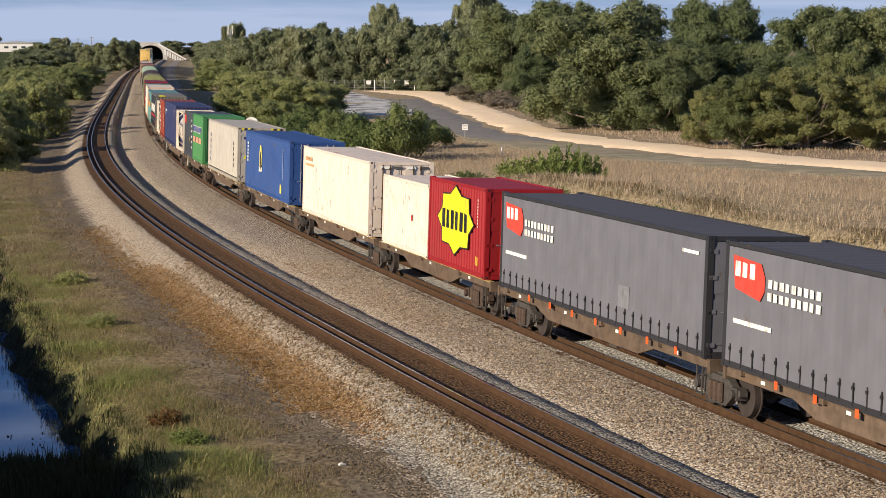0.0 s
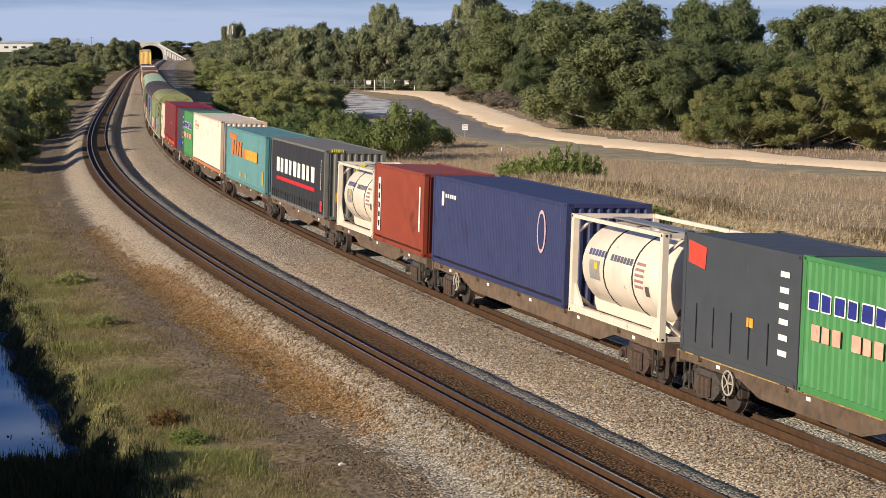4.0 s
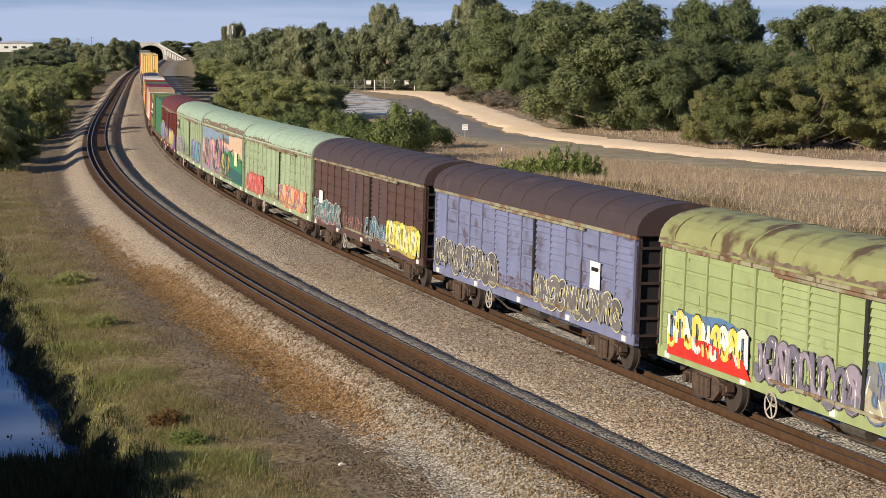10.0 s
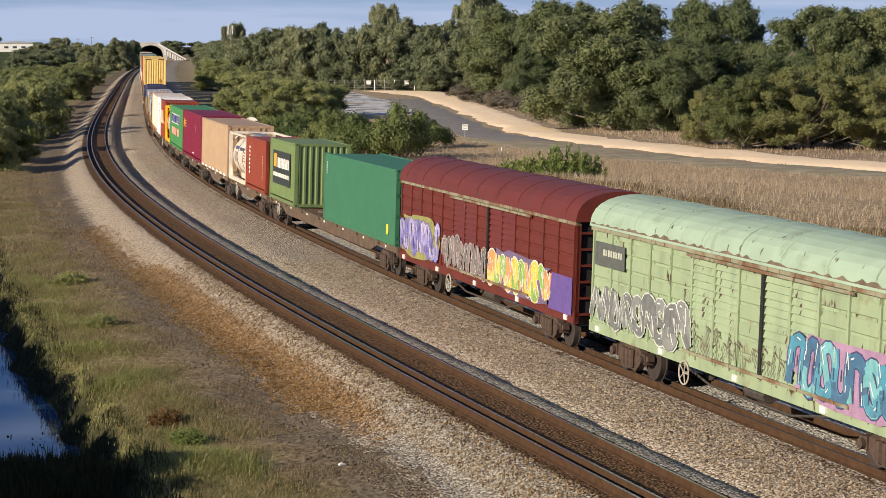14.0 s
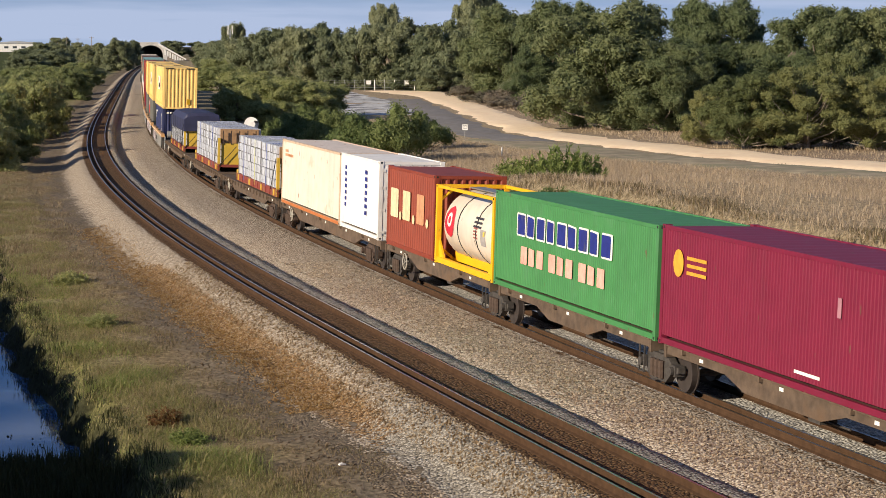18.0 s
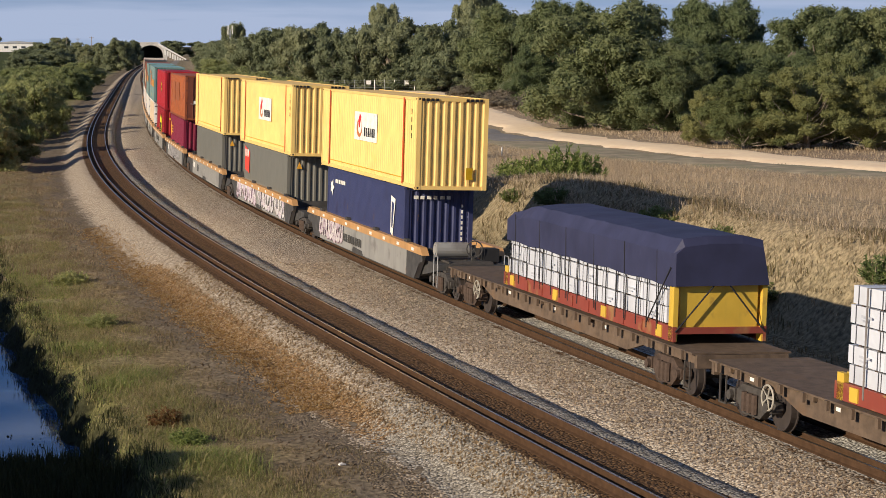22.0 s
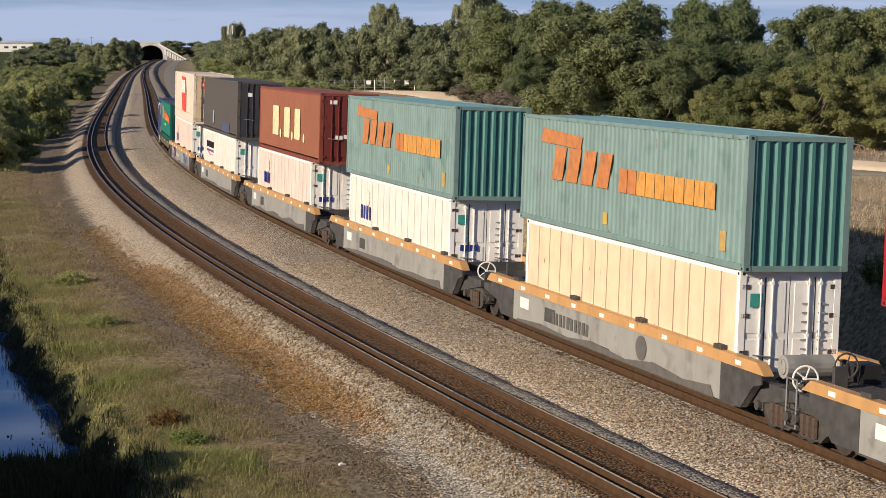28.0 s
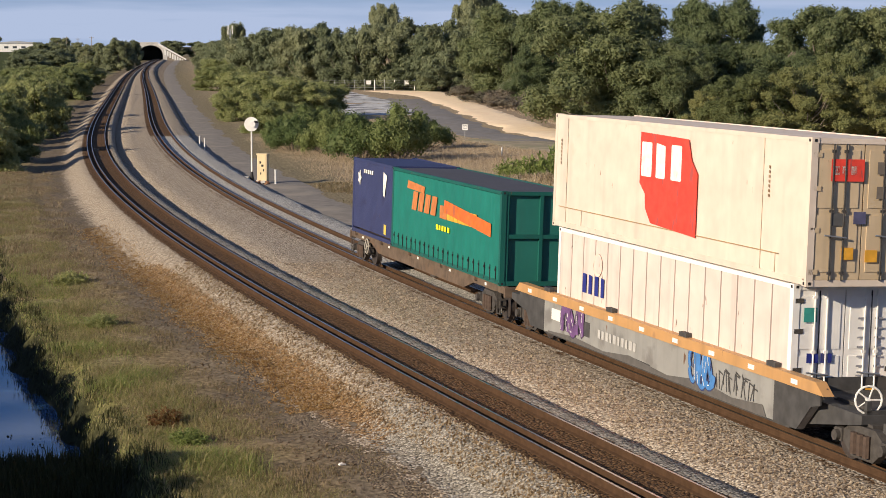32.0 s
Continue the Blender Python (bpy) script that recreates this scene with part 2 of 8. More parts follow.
def line_x(values, curv, y):
    """x and slope dx/dy of a centre line at y; straight beyond its ends."""
    yc = min(max(y, KNOT_Y[0]), KNOT_Y[-1])
    i = min(max(int(np.searchsorted(KNOT_Y, yc)) - 1, 0), len(KNOT_Y) - 2)
    h = KNOT_Y[i + 1] - KNOT_Y[i]
    a, b = (KNOT_Y[i + 1] - yc) / h, (yc - KNOT_Y[i]) / h
    x = a * values[i] + b * values[i + 1] + ((a ** 3 - a) * curv[i] + (b ** 3 - b) * curv[i + 1]) * h * h / 6
    d = (values[i + 1] - values[i]) / h + (-(3 * a * a - 1) * curv[i] + (3 * b * b - 1) * curv[i + 1]) * h / 6
    return float(x + d * (y - yc)), float(d)


def near_x(y):
    return line_x(NEAR_X, NEAR_BEND, y)[0]


def far_x(y):
    return line_x(FAR_X, FAR_BEND, y)[0]


_ys = np.arange(-900, 1300, 1.0)
_xs = np.array([far_x(y) for y in _ys])
_arc = np.concatenate([[0], np.cumsum(np.hypot(np.diff(_xs), np.diff(_ys)))])
_arc -= np.interp(40.0, _ys, _arc)
SPEED = 21.647


def on_track(s):
    """The point of the far track's centre line s metres up the line from y = 40."""
    y = float(np.interp(s, _arc, _ys))
    return Vector((far_x(y), y, 0))


def train_pose(middle, span, t):
    """Pose of a vehicle whose middle lies that many metres up the line at 0 s: x forwards, z up, leaning with the canted track."""
    s = middle - SPEED * t
    front, back = on_track(s - span * 0.35), on_track(s + span * 0.35)
    d = front - back
    lean = 1.8 * max(0.0, min(1.0, (330 - s) / 150))
    return pose(*((front + back) / 2), rz=math.degrees(math.atan2(d.y, d.x))) @ pose(0, 0, 0, -lean)


# ---- ground ----
def smooth(v, lo, hi):
    t = min(1.0, max(0.0, (v - lo) / (hi - lo)))
    return t * t * (3 - 2 * t)


PROFILE_D = [-3000, -200, -60, -30, -22, -18.5, -15.5, -9.8, -8.6, -7.9, -6, -3.4, -2.5, 9, 13, 20, 60, 3000]
PROFILE_Z = [1.0, 1.0, 0.6, 0.2, -0.6, -1.4, -3.1, -3.1, -2.55, -1.2, -1.05, -0.95, -0.88, -0.72, -0.70, -0.8, -0.8, -0.8]
WATER_LEVEL = -2.45


def ground_z(d, y):
    """Height of the ground at d metres right of the near track's centre line."""
    bend = 0.75 * noise.noise(Vector((1.7, y * 0.42, 11.0))) + 0.35 * noise.noise(Vector((4.1, y * 1.3, 2.0))) if -12 < d < -7.2 else 0
    z = float(np.interp(d + bend * smooth(-d, 7.2, 8.2), PROFILE_D, PROFILE_Z))
    if d < -5:
        z += (-0.9 - z) * smooth(y, 84, 118) * (1 - smooth(-d, 40, 90))
    if -17 < d < -8.4:
        z = max(z, -2.25 - 1.0 * smooth(y, 49, 53))
    z += 3.1 * smooth(d, 13.2, 16.8) * (1 - smooth(d, 23, 38)) * (1 - smooth(y, 84, 128))
    if d < -2.6 or d > 12.9:
        z += 0.16 * noise.noise(Vector((d * 0.35, y * 0.2, 3.0))) + 0.05 * noise.noise(Vector((d * 1.7, y * 1.1, 7.0)))
    return z


def spot(x, y):
    return Vector((x, y, ground_z(x - near_x(y), y)))


def steps(*spans):
    out = []
    for a, b, s in spans:
        out += list(np.arange(a, b, s))
    return [float(v) for v in out]


ROWS_Y = steps((-160, 30, 10), (30, 130, 1.0), (130, 260, 2.5), (260, 700, 10), (700, 1200, 50)) + [1200, 1500, 2000, 3000, 4500]
COLS_D = [-3000, -1500, -700, -300, -150, -80, -50] + steps((-40, -20, 2), (-20, -10, 0.8), (-10, -2, 0.35), (-2, 13, 1.5), (13, 40, 0.7),
                                                         (40, 80, 3)) + [80, 110, 160, 300, 700, 1500, 3000]


def zone_material():
    """Earth and turf: bare soil by the line, green and dry grass in patches, ordered by the distance from the line."""
    m = bpy.data.materials.new("earth_and_turf")
    m.use_nodes = True
    n, k = m.node_tree.nodes, m.node_tree.links
    b = n["Principled BSDF"]
    b.inputs["Roughness"].default_value = 0.95
    b.inputs["Specular IOR Level"].default_value = 0.1
    at = n.new("ShaderNodeAttribute")
    at.attribute_name = "offset"
    tc = n.new("ShaderNodeTexCoord")

    def noisy(scale, amount):
        x = n.new("ShaderNodeTexNoise")
        x.inputs["Scale"].default_value = scale
        x.inputs["Detail"].default_value = 6
        k.new(tc.outputs["Object"], x.inputs["Vector"])
        y = n.new("ShaderNodeMath")
        y.operation = 'MULTIPLY_ADD'
        y.inputs[1].default_value = amount
        y.inputs[2].default_value = -amount / 2
        k.new(x.outputs["Fac"], y.inputs[0])
        return x, y.outputs[0]
    big, shift = noisy(0.45, 4.0)
    add = n.new("ShaderNodeMath")
    k.new(at.outputs["Fac"], add.inputs[0])
    k.new(shift, add.inputs[1])
    mr = n.new("ShaderNodeMapRange")
    mr.inputs["From Min"].default_value = -20
    mr.inputs["From Max"].default_value = 60
    k.new(add.outputs[0], mr.inputs["Value"])
    r = n.new("ShaderNodeValToRGB")
    # near-black stops at the drain bank: its shade is put into the soil colour
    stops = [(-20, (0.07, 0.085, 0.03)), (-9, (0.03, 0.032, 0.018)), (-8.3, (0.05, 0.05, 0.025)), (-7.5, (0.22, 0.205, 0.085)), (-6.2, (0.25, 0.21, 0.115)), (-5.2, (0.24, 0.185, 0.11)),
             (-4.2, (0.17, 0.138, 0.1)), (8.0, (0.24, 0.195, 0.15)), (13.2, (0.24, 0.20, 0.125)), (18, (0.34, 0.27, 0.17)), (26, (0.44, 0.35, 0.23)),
             (40, (0.38, 0.30, 0.195)), (58, (0.33, 0.25, 0.175))]
    cr = r.color_ramp
    for i, (d, c) in enumerate(stops):
        p = (d + 20) / 80
        e = cr.elements[i] if i < 2 else cr.elements.new(p)
        e.position = p
        e.color = (*c, 1)
    k.new(mr.outputs["Result"], r.inputs["Fac"])
    fine = n.new("ShaderNodeTexNoise")
    fine.inputs["Scale"].default_value = 6
    fine.inputs["Detail"].default_value = 8
    k.new(tc.outputs["Object"], fine.inputs["Vector"])
    hs = n.new("ShaderNodeHueSaturation")
    fr = n.new("ShaderNodeMapRange")
    fr.inputs["From Min"].default_value = 0.3
    fr.inputs["From Max"].default_value = 0.7
    fr.inputs["To Min"].default_value = 0.45
    fr.inputs["To Max"].default_value = 1.5
    k.new(fine.outputs["Fac"], fr.inputs["Value"])
    k.new(fr.outputs["Result"], hs.inputs["Value"])
    k.new(r.outputs["Color"], hs.inputs["Color"])
    k.new(hs.outputs["Color"], b.inputs["Base Color"])
    bp = n.new("ShaderNodeBump")
    bp.inputs["Strength"].default_value = 0.8
    bp.inputs["Distance"].default_value = 0.08
    k.new(fine.outputs["Fac"], bp.inputs["Height"])
    k.new(bp.outputs["Normal"], b.inputs["Normal"])
    return m


def grid_mesh(name, rows, cols, place, zones=None):
    """A sheet over rows and columns; zones: name -> weight(column, row), stored with its points."""
    verts, faces, offs = [], [], []
    for y in rows:
        for d in cols:
            verts.append(place(d, y))
            offs.append(d)
    w = len(cols)
    for a in range(len(rows) - 1):
        for c in range(w - 1):
            faces.append((a * w + c, a * w + c + 1, (a + 1) * w + c + 1, (a + 1) * w + c))
    me = bpy.data.meshes.new(name)
    me.from_pydata(verts, [], faces)
    me.polygons.foreach_set("use_smooth", [True] * len(faces))
    for zone, weight in (zones or {}).items():
        z = me.attributes.new(zone, 'FLOAT', 'POINT')
        z.data.foreach_set("value", [weight(d, y) for y in rows for d in cols])
    a = me.attributes.new("offset", 'FLOAT', 'POINT')
    a.data.foreach_set("value", offs)
    me.update()
    return me


def setting(name, me, mats, label, category):
    ob = new(name, me)
    dress(ob, mats)
    return tagged(ob, label, category, kind="structure")


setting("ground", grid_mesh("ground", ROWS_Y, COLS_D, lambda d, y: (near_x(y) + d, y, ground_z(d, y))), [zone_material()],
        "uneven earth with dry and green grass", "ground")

# beds of broken stone under the two tracks
BED_Y = steps((10, 140, 0.5), (140, 300, 2), (300, 1200, 15))


NEAR_D = [-4.2, -3.8, -3.5, -3.1, -2.8, -2.5, -2.1, -1.7, -1.35, -1.15, -0.95, -0.8, 0.0, 0.7, 0.85, 0.98, 1.2, 1.45, 1.62, 1.74]
NEAR_Z = [-1.3, -1.2, -1.1, -1.0, -0.92, -0.84, -0.62, -0.36, -0.23, -0.21, -0.20, -0.20, -0.19, -0.19, -0.16, -0.09, -0.08, -0.09, -0.14, -0.30]


def trough(y):
    """Depth of the hollow between the two beds, deeper up the line."""
    return 0.36 + 0.24 * smooth(y, 75, 125)


def near_bed_point(d, y):
    z = float(np.interp(d, NEAR_D, NEAR_Z))
    if d < -2.3:
        z = max(z, ground_z(d, y) + (0.012 if d > -4 else -0.05))
    if d > 1.5:
        z += (d - 1.5) / 0.24 * (0.18 - trough(y) + 0.02)
    j = 0.035 * noise.noise(Vector((d * 3, y * 2.3, 1.0))) if abs(d) > 1.2 else 0
    return (near_x(y) + d + j * 1.6, y, z + j)


def band(v, lo, hi, soft):
    """1 between lo and hi, falling to 0 over soft on either side."""
    return min(smooth(v, lo - soft, lo), 1 - smooth(v, hi, hi + soft))


NEAR_ZONES = {"pale": lambda d, y: band(d, -2.7, -1.3, 0.4) * (1 - smooth(y, 42, 56)),
              "orange": lambda d, y: band(d, -2.95, -2.15, 0.6) * band(y, 52, 76, 12) * 0.9,
              "soil": lambda d, y: 1 - 0.85 * smooth(d, -3.9, -2.5 + 0.9 * smooth(y, 78, 105)),
              "grey": lambda d, y: smooth(d, 0.8, 1.0) * (1 - 0.5 * smooth(y, 110, 150)),
              "rust": lambda d, y: band(d, -1.02, 0.86, 0.3)}
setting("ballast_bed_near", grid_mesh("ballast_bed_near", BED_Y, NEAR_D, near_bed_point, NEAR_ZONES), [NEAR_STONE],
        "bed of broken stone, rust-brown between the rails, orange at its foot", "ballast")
FAR_OFF = [0, 0, 0, 0, 0, -1.35, -1.1, -0.85, 0.0, 0.70, 0.85, 1.0, 1.35, 1.8, 2.3, 2.55, 2.75, 3.1]
FAR_Z = [0, 0, 0, 0, 0, -0.20, -0.20, -0.195, -0.195, -0.19, -0.16, -0.11, -0.11, -0.13, -0.17, -0.26, -0.62, -0.80]


def far_bed_point(q, y):
    q = int(q)
    gap = far_x(y) - near_x(y)
    if q <= 4:
        left = 1.76 - gap
        d = left + [0, 0.08, 0.2, 0.5, 0.75][q] * (-1.35 - left)
        h = trough(y)
        z = -0.08 - h + [0, 0.06 * h, 0.55 * h, 0.75 * h, 0.72 * h][q] - [0, 0, 0, 0.04, 0.05][q]
        z = min(z, -0.19)
    else:
        d, z = FAR_OFF[q], FAR_Z[q]
        if 12 < q < 16:
            d += 0.22 * noise.noise(Vector((q * 0.2, y * 0.16, 8.0)))
    j = 0.03 * noise.noise(Vector((d * 3, y * 2.3, 5.0))) if abs(d) > 1.2 else 0
    return (far_x(y) + d + j * 2, y, z + j)


RUSTY_Q = {6: 0.5, 7: 0.35, 9: 0.2}
FAR_ZONES = {"grey": lambda q, y: (1 if q >= 8 else 0.85 if q == 7 else 0) * (1 - smooth(y, 178, 190)),
             "rust": lambda q, y: max(RUSTY_Q.get(int(q), 0), (1 if 6 <= q <= 10 else 0) * smooth(y, 178, 190))}
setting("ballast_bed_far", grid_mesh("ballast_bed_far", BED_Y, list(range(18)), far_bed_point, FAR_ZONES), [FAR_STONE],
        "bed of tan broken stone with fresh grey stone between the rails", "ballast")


def rail(centre, off):
    """One rail: foot, web and worn head, swept along its line."""
    prof = [(-0.075, -0.20), (0.075, -0.20), (0.075, -0.18), (0.012, -0.155), (0.012, -0.05), (0.036, -0.04), (0.036, -0.006), (0.028, 0), (-0.028, 0),
            (-0.036, -0.006), (-0.036, -0.04), (-0.012, -0.05), (-0.012, -0.155), (-0.075, -0.18)]
    rings = []
    for y in steps((10, 140, 1.5), (140, 320, 4), (320, 1200, 20)):
        x, s = line_x(*centre, y)
        q = 1 / math.sqrt(1 + s * s)
        rings.append([(x + (off + a) * q, y - (off + a) * q * s, z) for a, z in prof])
    sh = Shape().sweep(rings)
    n = len(prof)
    for j in range(len(rings) - 1):
        sh.i[j * n + 7] = 1
    ob = new("rail", sh.mesh("rail"))
    dress(ob, [RAIL_STEEL, RAIL_HEAD])
    return tagged(ob, "rusty steel rail with a polished running head", "rail", "rails of the curved tracks", "structure")


for centre in ((NEAR_X, NEAR_BEND), (FAR_X, FAR_BEND)):
    for off in (-0.75, -0.385, 0.75):
        rail(centre, off)

# water in the drain
# blue base colour stands in for sky mirrored on the water
water_mat = material("still_water", (0.05, 0.13, 0.28), rough=0.03, vary=0.1, bump=0.02, bump_scale=3, spec=0.9)
setting("water", grid_mesh("water", steps((-30, 100, 4)), [-16.5, -13, -10, -8.2], lambda d, y: (near_x(y) + d, y, WATER_LEVEL)), [water_mat],
        "still dark water in the drain beside the line", "water")

# service road beside the far track and the sandy track across the field
road_mat = material("gravel_road", (0.23, 0.205, 0.18), rough=0.95, vary=0.2, scale=2, bump=0.5, bump_scale=12, second=(0.30, 0.265, 0.22), second_scale=0.3)
setting("service_road", grid_mesh("service_road", steps((30, 300, 3), (300, 1150, 20)), [8.9, 9.6, 10.6, 11.6, 12.5],
        lambda d, y: (near_x(y) + d + 0.15 * noise.noise(Vector((d, y * 0.2, 0))), y, ground_z(d, y) + (0.035 if 9 < d < 12.4 else -0.02))), [road_mat],
        "grey gravel service road beside the line", "road")
sand_mat = material("pale_sand", (0.97, 0.74, 0.50), rough=0.95, vary=0.08, scale=1.5, bump=0.3, bump_scale=5, second=(0.90, 0.67, 0.44), second_scale=0.35)
tar_mat = material("old_tar", (0.22, 0.205, 0.195), rough=0.9, vary=0.2, scale=1.0, bump=0.3, second=(0.22, 0.19, 0.16), second_scale=0.25)
PATH_Y = [100, 120, 144, 156, 175, 190, 205, 240, 279, 300, 348, 381, 384]
PATH_D = [84, 71, 58.5, 53.2, 48.2, 45.6, 44.4, 46.6, 49.8, 51.0, 54.3, 53.0, 52]
PATH_W = [8.5, 8.5, 8.2, 8.6, 7.8, 6.4, 6.0, 5.6, 6.0, 6.2, 7.2, 14.0, 18]


def along_path(q, y, shift=0.0, lift=0.14, widen=1.0):
    d = float(np.interp(y, PATH_Y, PATH_D)) + shift
    w = float(np.interp(y, PATH_Y, PATH_W)) * widen
    e = d + (q - 0.5) * w + ((1.0 * noise.noise(Vector((q * 3, y * 0.09, 2))) + 0.8 * noise.noise(Vector((q * 5, y * 0.31, 6)))) * (1 if q in (0, 1) else 0.5))
    return (near_x(y) + e, y, ground_z(e, y) + (lift if 0 < q < 1 else -0.03))


setting("sandy_track", grid_mesh("sandy_track", steps((100, 384, 2)), [0, 0.12, 0.35, 0.65, 0.88, 1], along_path), [sand_mat],
        "pale sandy vehicle track across the field", "track")
turf_mat = material("low_turf_soil", (0.32, 0.27, 0.185), rough=0.95, vary=0.3, scale=0.9, bump=0.3, bump_scale=5, second=(0.25, 0.23, 0.14), second_scale=0.3, second_at=0.5)
setting("turf_strip", grid_mesh("turf_strip", steps((100, 192, 2)), [0, 0.12, 0.35, 0.65, 0.88, 1],
        lambda q, y: along_path(q, y, -float(np.interp(y, PATH_Y, PATH_W)) * 0.5 - 4.6, 0.10, 8.4 / float(np.interp(y, PATH_Y, PATH_W)))), [turf_mat],
        "grey-brown low turf along the sandy track", "turf")
setting("old_tar_strip", grid_mesh("old_tar_strip", steps((186, 330, 3)), [0, 0.2, 0.5, 0.8, 1],
        lambda q, y: along_path(q, y, -float(np.interp(y, PATH_Y, PATH_W)) * 0.5 - 3.4, 0.10, 1.0)), [tar_mat],
        "cracked grey strip of old tar beside the sandy track", "road")
chalk_mat = material("spilt_lime", (0.55, 0.55, 0.55), rough=0.95, vary=0.2, scale=0.5, second=(0.10, 0.10, 0.11), second_scale=0.35, second_at=0.5)
setting("pale_yard", grid_mesh("pale_yard", steps((255, 380, 4)), [28, 32, 36, 40, 43],
        lambda d, y: (near_x(y) + d, y, ground_z(d, y) + 0.04)), [chalk_mat], "patchy pale and black ground of a small yard", "yard")


# ---- vegetation ----
def leaf_material(name, tones, each=True):
    m = bpy.data.materials.new(name)
    m.use_nodes = True
    n, k = m.node_tree.nodes, m.node_tree.links
    b = n["Principled BSDF"]
    b.inputs["Roughness"].default_value = 0.6
    b.inputs["Specular IOR Level"].default_value = 0.25
    g = n.new("ShaderNodeNewGeometry")
    r = n.new("ShaderNodeValToRGB")
    r.color_ramp.elements[0].color = (*tones[0], 1)
    r.color_ramp.elements[1].color = (*tones[-1], 1)
    for i, c in enumerate(tones[1:-1]):
        r.color_ramp.elements.new((i + 1) / (len(tones) - 1)).color = (*c, 1)
    k.new(g.outputs["Random Per Island"], r.inputs["Fac"])
    oi = n.new("ShaderNodeObjectInfo")
    hs = n.new("ShaderNodeHueSaturation")
    mr = n.new("ShaderNodeMapRange")
    mr.inputs["To Min"].default_value = 0.76
    mr.inputs["To Max"].default_value = 1.24
    mh = n.new("ShaderNodeMapRange")
    mh.inputs["To Min"].default_value = 0.525
    mh.inputs["To Max"].default_value = 0.484
    k.new(oi.outputs["Random"], mr.inputs["Value"])
    k.new(oi.outputs["Random"], mh.inputs["Value"])
    k.new(mr.outputs["Result"], hs.inputs["Value"])
    k.new(mh.outputs["Result"], hs.inputs["Hue"])
    k.new(r.outputs["Color"], hs.inputs["Color"])
    out = hs.outputs["Color"] if each else r.outputs["Color"]
    k.new(out, b.inputs["Base Color"])
    t = n.new("ShaderNodeBsdfTranslucent")
    k.new(out, t.inputs["Color"])
    mx = n.new("ShaderNodeMixShader")
    mx.inputs["Fac"].default_value = 0.42
    k.new(b.outputs["BSDF"], mx.inputs[1])
    k.new(t.outputs["BSDF"], mx.inputs[2])
    k.new(mx.outputs["Shader"], n["Material Output"].inputs["Surface"])
    return m


GUM_LEAF = leaf_material("gum_leaves", [(0.13, 0.162, 0.074), (0.175, 0.208, 0.097), (0.215, 0.24, 0.118), (0.15, 0.182, 0.084)])
MALLEE_LEAF = leaf_material("mallee_leaves", [(0.16, 0.178, 0.072), (0.205, 0.222, 0.09), (0.25, 0.26, 0.11), (0.185, 0.20, 0.082)])
# far crowns paler and greyer: haze of the distance put into the leaf colour
HAZED_LEAF = leaf_material("distant_gum_leaves", [(0.185, 0.21, 0.12), (0.235, 0.26, 0.15), (0.28, 0.30, 0.175), (0.21, 0.235, 0.135)])
WATTLE_LEAF = leaf_material("wattle_leaves", [(0.22, 0.255, 0.10), (0.32, 0.345, 0.145), (0.39, 0.39, 0.18), (0.265, 0.295, 0.12)])
BUSH_LEAF = leaf_material("bush_leaves", [(0.115, 0.155, 0.055), (0.18, 0.225, 0.08), (0.24, 0.275, 0.11), (0.16, 0.20, 0.07)])
GREEN_LEAF = leaf_material("green_leaves", [(0.13, 0.18, 0.052), (0.215, 0.27, 0.082), (0.295, 0.335, 0.12)])
BARK = material("gum_bark", (0.26, 0.22, 0.18), rough=0.9, vary=0.3, scale=6, bump=0.5, bump_scale=14)


def leaf_mesh(name, rng, blobs, leaf, per_blob, slim=0.5):
    """Leaf sprays as small pointed blades scattered over uneven clumps. blobs: centre, radius, squash."""
    vs, fs = [], []
    for (cx, cy, cz), r, sq in blobs:
        n = max(14, int(per_blob * r * r))
        u = rng.normal(size=(n, 3))
        u /= np.linalg.norm(u, axis=1)[:, None]
        f1, f2, f3 = rng.random(3) * 6.28
        lumps = 1 + 0.13 * np.sin(5 * u[:, 0] + f1) * np.sin(5 * u[:, 1] + f2) + 0.10 * np.sin(9 * u[:, 2] + 6 * u[:, 0] + f3)
        rad = r * lumps * (0.62 + 0.56 * rng.random(n) ** 1.1)
        p = u * rad[:, None] * np.array([1, 1, sq]) + np.array([cx, cy, cz])
        nrm = u + 0.6 * rng.normal(size=(n, 3)) + np.array([0, 0, 0.2])
        nrm /= np.linalg.norm(nrm, axis=1)[:, None]
        t = np.cross(nrm, rng.normal(size=(n, 3)))
        t /= np.linalg.norm(t, axis=1)[:, None] + 1e-9
        b = np.cross(nrm, t)
        s = leaf * (0.5 + 0.9 * rng.random(n))[:, None]
        q = np.stack([p - t * s - b * s * slim, p - t * s + b * s * slim, p + t * s + nrm * s * 0.35], 1).reshape(-1, 3)
        k = len(vs)
        vs += [tuple(v) for v in q.tolist()]
        fs += [(k + 3 * i, k + 3 * i + 1, k + 3 * i + 2) for i in range(n)]
        # the dense inner twigs and leaves of the clump
        k = len(vs)
        for a in range(5):
            for b in range(7):
                f, g = math.pi * (a + 0.5) / 5, 2 * math.pi * (b + 0.5 * (a % 2)) / 7
                w = r * (0.52 + 0.25 * rng.random())
                vs.append((cx + w * math.sin(f) * math.cos(g), cy + w * math.sin(f) * math.sin(g), cz + w * sq * math.cos(f)))
        for a in range(4):
            for b in range(7):
                fs.append((k + a * 7 + b, k + (a + 1) * 7 + b, k + (a + 1) * 7 + (b + 1) % 7, k + a * 7 + (b + 1) % 7))
    me = bpy.data.meshes.new(name)
    me.from_pydata(vs, [], fs)
    me.update()
    return me


